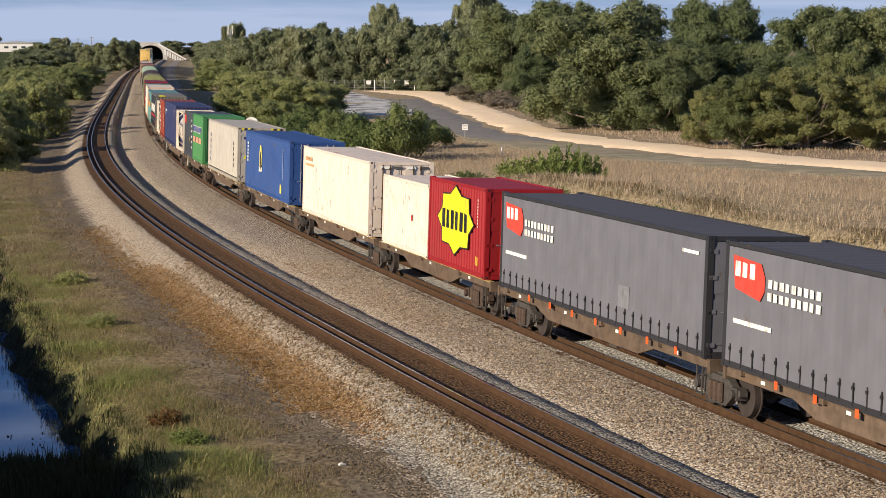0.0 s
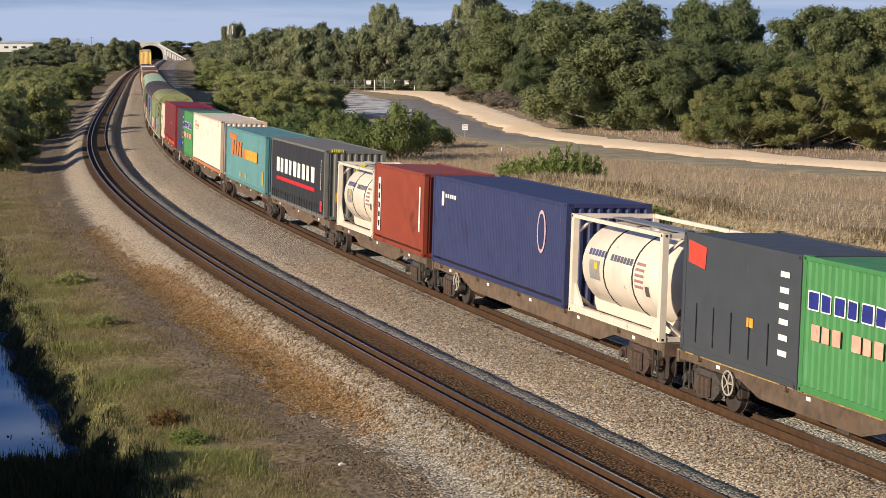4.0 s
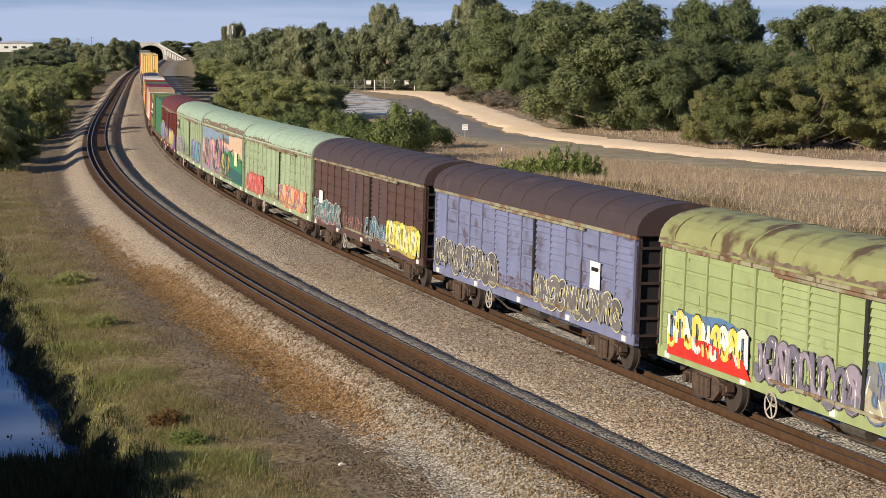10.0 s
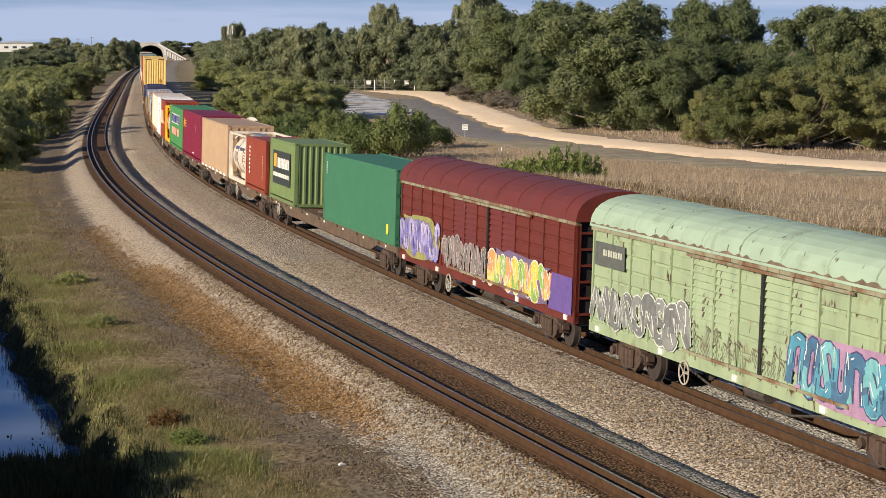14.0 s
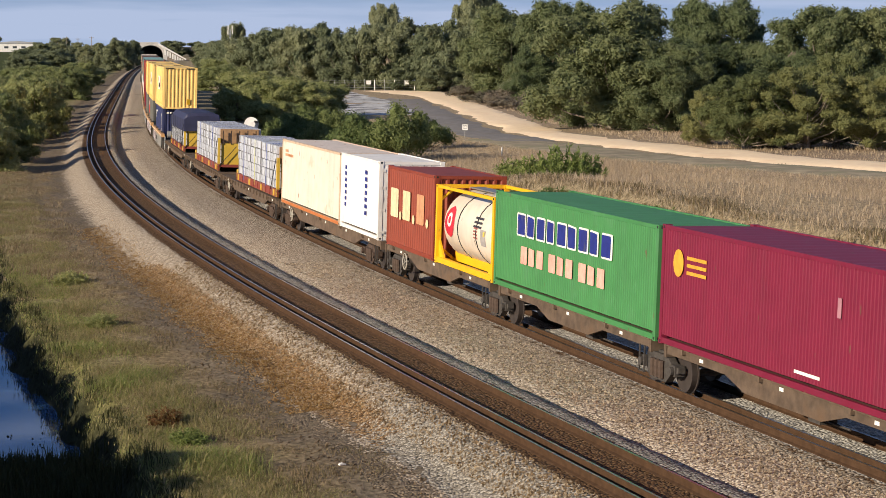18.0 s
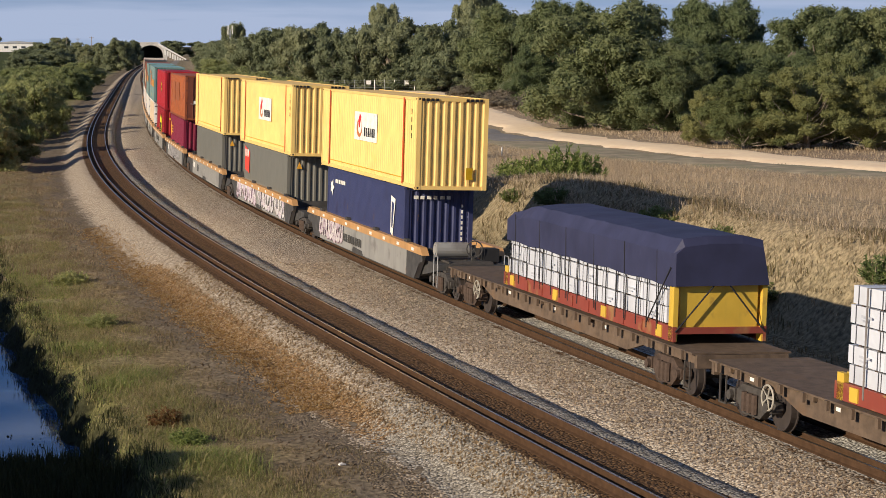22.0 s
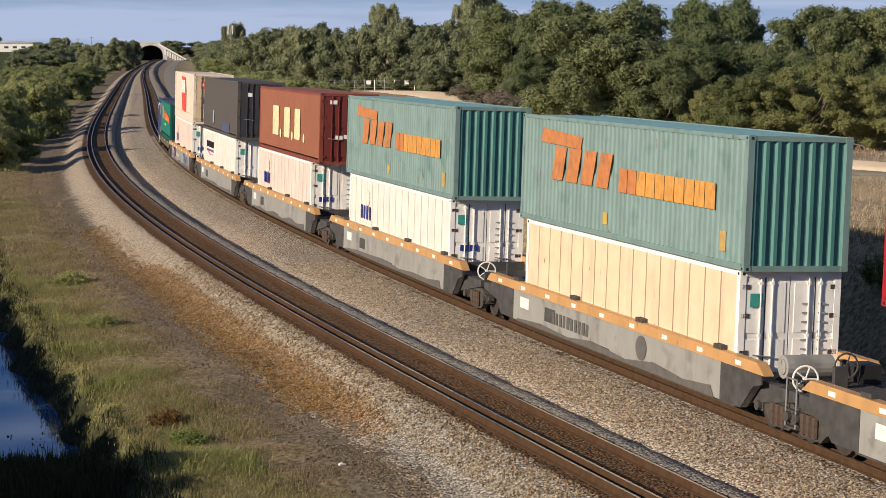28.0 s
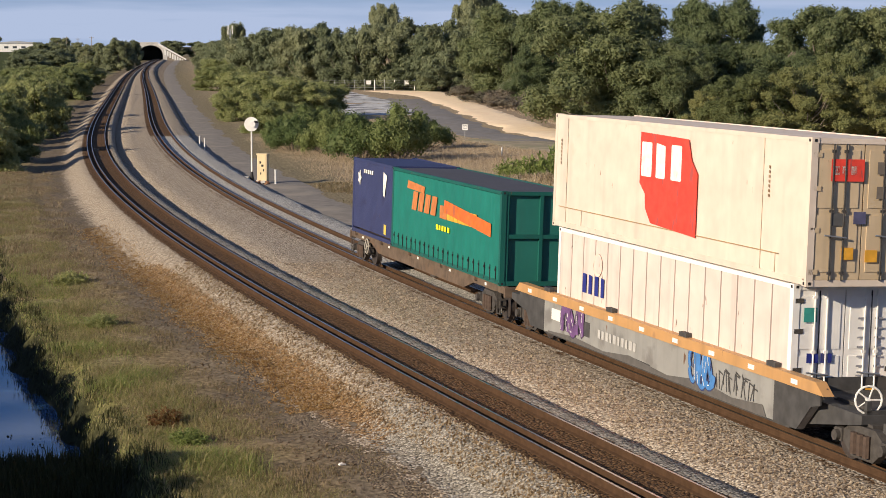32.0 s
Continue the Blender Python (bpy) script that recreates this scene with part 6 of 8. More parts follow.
    part("truss_rod", Shape().rod((-4.2, -0.9, 0.78), (-2.0, -0.9, 0.42), 0.03, 6).rod((-2.0, -0.9, 0.42), (2.0, -0.9, 0.42), 0.03, 6).rod((2.0, -0.9, 0.42), (4.2, -0.9, 0.78), 0.03, 6)
         .rod((-0.6, -0.6, 0.55), (0.4, -0.6, 0.55), 0.17, 10), BOGIE, c)
    hand_wheel(c, -2.6, -1.3, 0.62)
    c["w"], c["h"], c["l"] = 2 * hy + 0.006, 3.5, L
    return c


def strip_shape(w, line):
    """A folded sheet: its outline in depth and height, drawn out over the width."""
    vs = [(x, y, z) for y, z in line for x in (-w / 2, w / 2)]
    return Shape().add(vs, [(2 * i, 2 * i + 1, 2 * i + 3, 2 * i + 2) for i in range(len(line) - 1)])


def louvre_shape(w, y, z0, z1):
    line, n = [], 13
    for i in range(n):
        z, e = z0 + (z1 - z0) * i / n, (z1 - z0) / n
        line += [(y + 0.06, z), (y, z + 0.01), (y + 0.055, z + e - 0.004)]
    return strip_shape(w, line)


def pressed_shape(w, y, z0, z1):
    line, n = [], 6
    for i in range(n):
        z, e = z0 + (z1 - z0) * i / n, (z1 - z0) / n
        line += [(y + 0.065, z), (y + 0.03, z + 0.03), (y + 0.03, z + e * 0.8), (y + 0.065, z + e * 0.86)]
    return strip_shape(w, line)


def well_wagon(front, rear, lead, trail, label, brake=False):
    """A well wagon: two deep grey side beams with an orange top chord, low floor, end platforms, and bogies at front or rear joints."""
    c = rolling("well_wagon", label, "rail wagon", "wagons of the train", front - 1.6, rear + 1.6, 0)
    L = rear - front
    hx = L / 2
    for turn, y in ((0, -1.36), (180, -1.36)):
        part("side_beam", Shape().slab([(-hx + 0.95, 0.36), (hx - 0.95, 0.36), (hx - 0.35, 0.92), (hx - 0.1, 1.22), (-hx + 0.1, 1.22), (-hx + 0.35, 0.92)], y, y + 0.16), WELL_GREY, c,
             at=pose(0, 0, 0, rz=turn))
        part("top_chord", Shape().box(-hx + 0.1, hx - 0.1, y - 0.07, y + 0.17, 1.22, 1.46), WELL_ORANGE, c, at=pose(0, 0, 0, rz=turn))
        for tip in ([(hx - 0.1, 1.22), (hx + 0.25, 1.22), (hx - 0.1, 1.46)], [(-hx + 0.1, 1.22), (-hx + 0.1, 1.46), (-hx - 0.25, 1.22)]):
            part("chord_end", Shape().slab(tip, y - 0.07, y + 0.17), WELL_ORANGE, c, at=pose(0, 0, 0, rz=turn))
        for sx in (-1, 1):
            poly = [(hx - 0.95, 0.36), (hx - 0.35, 0.92), (hx + 0.02, 1.0), (hx + 0.02, 1.22), (hx - 2.0, 1.22), (hx - 2.0, 0.36)]
            part("end_gusset", Shape().slab(poly if sx > 0 else [(-a, b) for a, b in reversed(poly)], y - 0.012, y + 0.02), WELL_DARK, c, at=pose(0, 0, 0, rz=turn))
        if turn == 0:
            for i in range(9):
                part("reflector", shared(("chord_reflector",), lambda: Shape().box(-0.14, 0.14, -1.445, -1.428, 1.28, 1.38)), REFLECT, c, at=pose(-hx + 1.0 + i * (L - 2) / 8, 0, 0))
            for i in range(4):
                part("guide", shared(("guide",), lambda: Shape().box(-0.2, 0.2, -1.38, -1.24, 1.46, 1.56)), WELL_DARK, c, at=pose(-hx + 2.2 + i * (L - 4.4) / 3, 0, 0))
            part("data_panel", Shape().box(-hx + 2.6, -hx + 3.3, -1.372, -1.362, 0.75, 1.05), WHITE, c)
            part("vent_panel", Shape().box(-hx + 4.6, -hx + 5.4, -1.37, -1.362, 0.62, 1.0), WELL_DARK, c)
            part("scuff", Shape().slab([(-1.2, 0.36), (0.6, 0.36), (0.4, 0.52), (-1.0, 0.55)], -1.37, -1.362), WELL_DARK, c)
    part("well_floor", Shape().box(-hx + 1.6, hx - 1.6, -1.2, 1.2, 0.26, 0.34), WELL_DARK, c)
    for sx in (-1, 1):
        part("end_platform", Shape().slab([(sx * (hx - 1.7), 0.34), (sx * (hx + 1.3), 0.84), (sx * (hx + 1.3), 1.02), (sx * (hx - 1.7), 1.02)] if sx > 0 else
                                          [(sx * (hx - 1.7), 0.34), (sx * (hx - 1.7), 1.02), (sx * (hx + 1.3), 1.02), (sx * (hx + 1.3), 0.84)], -1.15, 1.15), WELL_DARK, c)
        part("bulkhead", Shape().box(min(sx * (hx - 1.7), sx * (hx - 1.6)), max(sx * (hx - 1.7), sx * (hx - 1.6)), -1.2, 1.2, 0.34, 1.3), WELL_DARK, c)
        part("deck_plate", Shape().slab([(sx * (hx - 0.6), 1.03), (sx * (hx + 1.2), 1.03), (sx * (hx + 1.0), 1.1), (sx * (hx - 0.4), 1.1)] if sx > 0 else
                                        [(sx * (hx + 1.2), 1.03), (sx * (hx - 0.6), 1.03), (sx * (hx - 0.4), 1.1), (sx * (hx + 1.0), 1.1)], -0.75, 0.75), BOGIE, c)
        part("air_reservoir", Shape().rod((sx * (hx + 0.5), -1.0, 0.82), (sx * (hx + 0.5), -0.2, 0.82), 0.14, 12), WELL_DARK, c)
    if lead is not None:
        bogie(c, (front + rear) / 2 - lead, BOGIE)
        part("air_tank", Shape().rod((hx + 0.25, -1.0, 1.42), (hx + 0.25, 0.1, 1.42), 0.25, 16).rod((hx + 0.25, -1.03, 1.42), (hx + 0.25, -0.97, 1.42), 0.17, 12), WELL_GREY, c, "grey air tank")
        part("brake_post", Shape().box(hx + 0.62, hx + 0.74, 0.12, 0.24, 1.02, 1.62).box(hx + 0.5, hx + 0.8, -0.1, 0.5, 1.02, 1.12), WELL_DARK, c)
        part("brake_wheel", shared(("brake_wheel",), hand_wheel_shape), WELL_DARK, c, "dark spoked hand-brake wheel", at=pose(hx + 0.8, 0.18, 1.5, rz=90))
        part("valve_box", Shape().box(hx + 0.15, hx + 0.75, 0.55, 1.05, 1.08, 1.5), BLACK, c, "black valve box")
        for y in (-1.2, 1.2):
            part("hand_rail", Shape().rod((hx + 1.3, y, 0.3), (hx + 1.3, y, 1.3), 0.02, 6).rod((hx + 0.85, y, 0.3), (hx + 0.85, y, 1.3), 0.02, 6)
                 .rod((hx + 0.85, y, 1.3), (hx + 1.3, y, 1.3), 0.02, 6), STEEL, c, "bent steel hand rail")
            part("step", Shape().box(hx + 0.8, hx + 1.35, min(y, y * 0.86), max(y, y * 0.86), 0.27, 0.31).box(hx + 0.8, hx + 1.35, min(y, y * 0.86), max(y, y * 0.86), 0.62, 0.65), BOGIE, c)
        part("hose_bracket", Shape().box(hx + 1.2, hx + 1.35, -0.9, 0.9, 0.86, 1.0), BOGIE, c)
        for y in (-0.55, -0.3, 0.4):
            part("air_hose", Shape().rod((hx + 1.3, y, 0.9), (hx + 1.5, y + 0.05, 0.55), 0.03, 6).rod((hx + 1.5, y + 0.05, 0.55), (hx + 1.75, y + 0.1, 0.6), 0.03, 6), BLACK, c)
    bogie(c, (front + rear) / 2 - trail, BOGIE)
    if brake:
        part("brake_wheel", shared(("brake_wheel",), hand_wheel_shape), WHITE, c, "white spoked hand-brake wheel", at=pose(hx + 1.12, -0.92, 1.3, rz=80))
        part("brake_stand", Shape().box(hx + 1.1, hx + 1.22, -1.0, -0.2, 1.02, 1.1).box(hx + 1.1, hx + 1.22, -0.3, 0.0, 1.02, 1.55).box(hx + 1.12, hx + 1.22, -1.0, -0.9, 1.02, 1.28), WELL_DARK, c)
    c["w"], c["h"], c["l"] = 2.74, 1.4, L
    return c


BAND = material("steel_band", (0.06, 0.06, 0.075), rough=0.5, vary=0.3, scale=4)


def timber_load(front, rear, base, top, seed, tarp=False):
    """White-wrapped packs of sawn timber on a red flatrack with yellow bulkheads, strapped down."""
    L = rear - front
    hx = L / 2
    f = rolling("flatrack", "red flatrack with yellow end bulkheads", "flatrack", "flatracks on the train", front, rear, base)
    red = paint("flatrack_red", (0.27, 0.06, 0.042), rust=(0.34, 0.19, 0.08), rust_at=0.56)
    yel = paint("flatrack_yellow", (0.66, 0.44, 0.06), rust=(0.30, 0.17, 0.06), rust_at=0.60)
    for y in (-1.2, 1.12):
        part("side_rail", Shape().box(-hx, hx, y, y + 0.08, 0.06, 0.42), red, f)
    for i in range(10):
        part("rail_pocket", shared(("rail_pocket",), lambda: Shape().box(-0.16, 0.16, -1.23, -1.19, 0.1, 0.38)), yel if i % 3 == 0 else red, f, at=pose(-hx + 0.8 + i * (L - 1.6) / 9, 0, 0))
    part("bed", Shape().box(-hx, hx, -1.12, 1.12, 0.25, 0.4), red, f)
    for sx in (-1, 1):
        x0, x1 = (hx - 0.25, hx - 0.12) if sx > 0 else (-hx + 0.12, -hx + 0.25)
        hgt = 1.55 if sx > 0 else 0.6
        part("bulkhead", Shape().box(x0, x1, -1.0, 1.0, 0.4, hgt), yel, f)
        for y in (-1.2, 1.08):
            part("bulkhead_post", Shape().box(x0 - 0.03, x1 + 0.1, y, y + 0.12, 0.06, 1.85 if abs(y) > 1 and sx > 0 else hgt), yel, f)
    part("front_board", Shape().box(hx - 0.45, hx - 0.27, -1.05, 1.05, 1.55, top - base - 0.02), bpy.data.materials.get("raw_timber") or material("raw_timber", (0.38, 0.23, 0.12), vary=0.25, scale=4), f,
         "bare brown timber ends")
    for y in (-0.95, -0.5, -0.05, 0.4, 0.85):
        part("cage_bar", shared(("cage_bar", round(top - base, 2)), lambda: Shape().box(hx - 0.27, hx - 0.22, 0, 0.05, 1.5, top - base - 0.1)), BLACK if tarp else BOGIE_RUST, f, at=pose(0, y, 0))
    for y in (-1.25, 1.25):
        part("lashing", Shape().rod((hx - 1.5, y, 0.35), (hx - 0.15, y, 1.8), 0.02, 6), BLACK, f)
    part("lashing", Shape().rod((hx + 0.02, -1.15, 0.3), (hx + 0.02, -0.2, 1.4), 0.02, 6), BLACK, f)
    part("lashing", Shape().rod((hx + 0.02, 1.15, 0.3), (hx + 0.02, 0.2, 1.4), 0.02, 6), BLACK, f)
    f["w"], f["h"], f["l"] = 2.44, top - base, L
    t = rolling("timber_stack", "white-wrapped packs of sawn timber strapped on a flatrack", "timber", "timber stacks on the train", front, rear, base + 0.4)
    rng = random.Random(seed)
    rows = 5 if not tarp else 3
    Ht = (top - base - 0.4) if not tarp else 1.25
    n = 8
    p = (L - 0.9) / n
    wrap = bpy.data.materials.get("white_wrap") or material("white_wrap", (0.60, 0.625, 0.69), rough=0.45, vary=0.10, scale=2, bump=0.5, bump_scale=5, per_object=0.07)
    for r in range(rows):
        z = Ht * r / rows
        slip = 0.11 * (r - rows / 2 + 0.5) / rows + rng.uniform(-0.05, 0.05)
        for i in range(n):
            for y0, y1 in ((-1.16, -0.01), (0.01, 1.16)):
                j = rng.uniform(-0.03, 0.03)
                part("timber_pack", shared(("timber_pack", rows, round(p, 3), y0), lambda: Shape().box(-p / 2 + 0.012, p / 2 - 0.012, y0, y1, 0.035, Ht / rows - 0.004)
                                           .box(-p / 2 + 0.3, -p / 2 + 0.4, y0 + 0.02, y1 - 0.02, 0, 0.035, 1).box(p / 2 - 0.4, p / 2 - 0.3, y0 + 0.02, y1 - 0.02, 0, 0.035, 1)
                                           .box(-p / 2 + 0.20, -p / 2 + 0.235, y0 - 0.006, y1 + 0.006, 0.03, Ht / rows, 2).box(p / 2 - 0.30, p / 2 - 0.265, y0 - 0.006, y1 + 0.006, 0.03, Ht / rows, 2)
                                           .box(p / 2 - 0.19, p / 2 - 0.165, y0 - 0.006, y1 + 0.006, 0.03, Ht / rows, 2)),
                     [wrap, BOGIE_RUST, BAND], t, at=pose(-hx + 0.4 + p * (i + 0.5) + slip + j * 0.7, j, z + rng.uniform(0, 0.012), rx=rng.uniform(-0.3, 0.3), ry=rng.uniform(-0.35, 0.35)))
            if (i + r) % 2:
                part("print_bar", shared(("print_bar",), lambda: Shape().box(-0.2, 0.2, -1.2, -1.195, 0.2, 0.245).box(-0.2, 0.05, -1.2, -1.195, 0.13, 0.16)), colour_of((0.46, 0.48, 0.54)), t,
                     at=pose(-hx + 0.4 + p * (i + 0.5), 0, z))
    if not tarp:
        for i in range(7):
            x = -hx + 0.5 + (L - 0.9) * (i + 0.35 + rng.uniform(-0.2, 0.2)) / 7
            part("strap", shared(("load_strap", rows), lambda: Shape().box(-0.025, 0.025, -1.215, -1.2, -0.2, Ht).box(-0.012, 0.012, -1.215, 1.215, Ht, Ht + 0.008)), (colour_of((0.20, 0.18, 0.17)), colour_of((0.10, 0.14, 0.42)), colour_of((0.30, 0.28, 0.26)), colour_of((0.62, 0.62, 0.16)))[i % 4 if i != 3 or seed == 1 else 0], t, at=pose(x, 0, 0))
    else:
        for i in range(17):
            x = -hx + 0.4 + (L - 0.9) * (i + 0.35) / 17
            part("strap", shared(("low_strap",), lambda: Shape().box(-0.02, 0.02, -1.215, -1.2, -0.2, 1.3)), BLACK, t, at=pose(x, 0, 0))
        blue = material("blue_tarpaulin", (0.035, 0.038, 0.085), rough=0.6, vary=0.2, scale=1.2, bump=0.6, bump_scale=2.5)
        cover = rolling("tarpaulin", "dark blue tarpaulin over the timber stack", "tarpaulin", "", front, rear, base + 1.65)
        rings = []
        for i in range(25):
            x = -hx + 0.3 + (L - 0.35) * i / 24
            k = 0.62 + 0.38 * smooth(i, 0, 4)
            hh = 0.9 * k + 0.012 * math.sin(i * 1.9)
            w = 1.24 + 0.012 * math.sin(i * 2.3)
            rings.append([(x, -w, -0.28 + 0.02 * math.sin(i * 1.3)), (x, -w - 0.01, hh * 0.55), (x, -w + 0.2, hh * 0.92), (x, -0.4, hh), (x, 0.5, hh * 1.02), (x, w - 0.2, hh * 0.9), (x, w, -0.25)])
        rings.append([(hx + 0.06, y * 0.98, z * 0.96 - (0.15 if abs(y) < 1.1 else 0)) for _, y, z in rings[-1]])
        part("sheet", Shape().sweep(rings), blue, cover)
        for i in range(6):
            part("tie_rope", shared(("tie_rope",), lambda: Shape().rod((0, -1.25, 0.5), (0.1, -1.24, -1.4), 0.012, 5)), BLACK, cover, at=pose(-hx + 1 + i * (L - 2) / 5, 0, 0))
    return t


def tone(r, g, b):
    """A paint colour from its 0 to 255 display values."""
    return tuple(((v / 255 + 0.055) / 1.055) ** 2.4 if v > 10 else v / 3294 for v in (r, g, b))


RUSTY = (0.20, 0.09, 0.045)
P_GREY = paint("curtain_grey", tone(111, 112, 120), rough=0.55, streak=0.12)
P_RED = paint("container_red", tone(150, 28, 34), rust=RUSTY, rust_at=0.74)
P_CREAM = paint("container_cream", tone(226, 212, 198), rust=tone(214, 190, 168), rust_at=0.62, streak=0.22, chip=tone(150, 96, 60), chip_at=0.66)
P_BLUE = paint("container_blue", tone(46, 78, 138), streak=0.2)
P_LIGHT = paint("container_pale_grey", tone(186, 180, 170), streak=0.3)
P_GREEN = paint("container_green", tone(72, 134, 80), streak=0.3, rust=tone(80, 138, 88), rust_at=0.55)
P_DARK = paint("container_charcoal", tone(70, 74, 80), streak=0.2)
P_NAVY = paint("container_navy", tone(54, 60, 98), streak=0.2, rust=tone(48, 50, 84), rust_at=0.6)
P_BROWN = paint("container_red_brown", tone(140, 64, 46), streak=0.25, rust=tone(105, 50, 38), rust_at=0.62)
P_TEAL = paint("container_teal", tone(94, 140, 143), streak=0.4, rust=tone(70, 118, 120), rust_at=0.62)
P_BLACKC = paint("curtain_black", tone(52, 52, 56), rough=0.5, streak=0.1)
P_MAROON = paint("container_maroon", tone(122, 32, 58), streak=0.2)
P_CURTAIN_RED = paint("curtain_dark_red", tone(116, 50, 50), rough=0.6, streak=0.2, rust=tone(112, 56, 56), rust_at=0.5, chip=tone(104, 54, 54))
P_TAN = paint("container_tan", tone(178, 151, 122), streak=0.35)
P_OLIVE = paint("container_olive", tone(112, 132, 84), streak=0.3)
P_DKGREEN = paint("container_dark_green", tone(64, 120, 90), streak=0.3)
P_YELLOW = paint("container_yellow", tone(240, 203, 124), streak=0.10, rust=tone(236, 194, 108), rust_at=0.66, chip_at=0.76)
P_OLDGREY = paint("container_olive_grey", tone(114, 113, 106), streak=0.2)
P_RUSTBROWN = paint("container_rust_brown", tone(160, 86, 44), streak=0.35, rust=tone(126, 64, 36), rust_at=0.52)
P_SCARLET = paint("container_scarlet", tone(162, 30, 40), streak=0.3, rust=tone(184, 70, 78), rust_at=0.6)
P_CRIMSON = paint("container_crimson", tone(142, 24, 34), streak=0.25, rust=tone(160, 44, 52), rust_at=0.64)
P_FADETEAL = paint("container_faded_teal", tone(116, 140, 138), streak=0.55, rust=tone(98, 126, 122), rust_at=0.58)
# reefer doors get a brighter white than sides: light on the ends painted in
P_REEFER = paint("reefer_white", tone(240, 237, 232), streak=0.12, chip_at=0.78)
P_REEFSIDE = paint("reefer_side_white", tone(226, 219, 211), streak=0.2, chip_at=0.76)
P_REEFPINK = paint("reefer_stained_white", tone(222, 204, 194), streak=0.4)
P_REEFCREAM = paint("reefer_cream", tone(224, 200, 170), streak=0.3)
P_WARMWHITE = paint("container_warm_white", tone(222, 206, 190), rust=tone(214, 194, 174), rust_at=0.66, streak=0.2, chip=tone(150, 96, 60), chip_at=0.72)
P_GRAPHITE = paint("container_graphite", tone(82, 77, 74), streak=0.3)
P_SEAGREEN = paint("curtain_sea_green", tone(28, 116, 104), rough=0.55, streak=0.12)
P_TANK = paint("tank_white", tone(226, 214, 198), streak=0.2, rough=0.35)
P_FRAMEY = paint("frame_yellow", tone(244, 186, 30), streak=0.1)
P_VANGREEN = paint("van_green", tone(150, 164, 116), rust=tone(122, 116, 80), rust_at=0.62, streak=0.4)
P_VANROOF = paint("van_roof_pale_green", tone(160, 182, 160), rust=tone(140, 156, 134), rust_at=0.60, streak=0.0, chip=tone(92, 82, 70), chip_at=0.66)
P_VANMINT = paint("van_mint", tone(154, 171, 138), rust=tone(136, 130, 104), rust_at=0.62, streak=0.5, chip=tone(84, 62, 46), chip_at=0.63)
P_VANROOFY = paint("van_roof_yellow_green", tone(142, 146, 98), rust=tone(92, 76, 54), rust_at=0.51, streak=0.0)
P_VANBLUE = paint("van_faded_blue", tone(118, 124, 156), rust=tone(92, 84, 96), rust_at=0.56, streak=0.5)
P_VANBROWN = paint("van_brown", tone(86, 66, 60), rust=tone(66, 50, 46), rust_at=0.6, streak=0.3)
P_VANRED = paint("van_oxide_red", tone(106, 48, 40), rust=tone(92, 44, 38), rust_at=0.6, streak=0.3)
P_ROOFDARK = paint("van_roof_dark", tone(72, 60, 58), rust=tone(96, 74, 66), rust_at=0.62, streak=0.0)
P_TIMBERWAGON = WAGON_BROWN
SIGN_RED = tone(232, 74, 60)
SIGN_YELLOW = tone(245, 232, 40)
OFFWHITE = tone(244, 240, 230)
INK = tone(30, 28, 34)
ORANGE = tone(198, 122, 70)
GOLD = tone(226, 166, 58)
NAVYINK = tone(40, 50, 130)

DECK = 1.09

# wagons: front, rear, bogies, all in metres up the line at 0 s
flat_wagon(-9.9, 5.2, [-8.2, 5.45], brake=False, label="brown articulated container wagon with orange load ties")
flat_wagon(5.7, 20.8, [18.6], brake=False, label="brown articulated container wagon with orange load ties")
for a, b, bg in ((21.3, 34.7, [22.9, 35.0]), (35.3, 49.3, [49.7]), (50.0, 64.9, [65.2]), (65.5, 80.5, [80.9]), (81.2, 94.3, [92.7])):
    flat_wagon(a, b, bg, sill=WAGON_YELLOW, brake=b > 94)
flat_wagon(94.8, 114.3, [96.6, 112.4])
for a, b, bg in ((114.8, 128.6, [116.4, 129.0]), (129.4, 142.9, [143.2]), (143.6, 158.0, [158.4]), (158.8, 174.1, [174.4]), (174.7, 187.4, [185.7])):
    flat_wagon(a, b, bg, brake=b > 187)
flat_wagon(187.9, 207.0, [189.7, 205.0])
flat_wagon(334.9, 359.8, [337.0, 357.8], label="long brown container wagon with an empty middle bay")
for a, b, bg in ((360.2, 372.7, [361.9, 373.0]), (373.3, 385.3, [385.6]), (385.9, 398.1, [398.4]), (398.7, 410.4, [410.7]), (411.0, 423.5, [421.9])):
    flat_wagon(a, b, bg, brake=a < 361 or b > 423)
flat_wagon(423.9, 443.3, [425.8, 441.4])
flat_wagon(443.6, 462.2, [445.6, 460.2], deck=True, label="brown flat wagon loaded with timber")
flat_wagon(462.7, 482.0, [464.6, 480.0], deck=True, label="brown flat wagon loaded with timber", sill=WAGON_YELLOW)
flat_wagon(482.6, 501.8, [484.6, 499.8], deck=True, label="brown flat wagon loaded with tarped timber")
flat_wagon(712.6, 732.0, [714.4, 730.2])

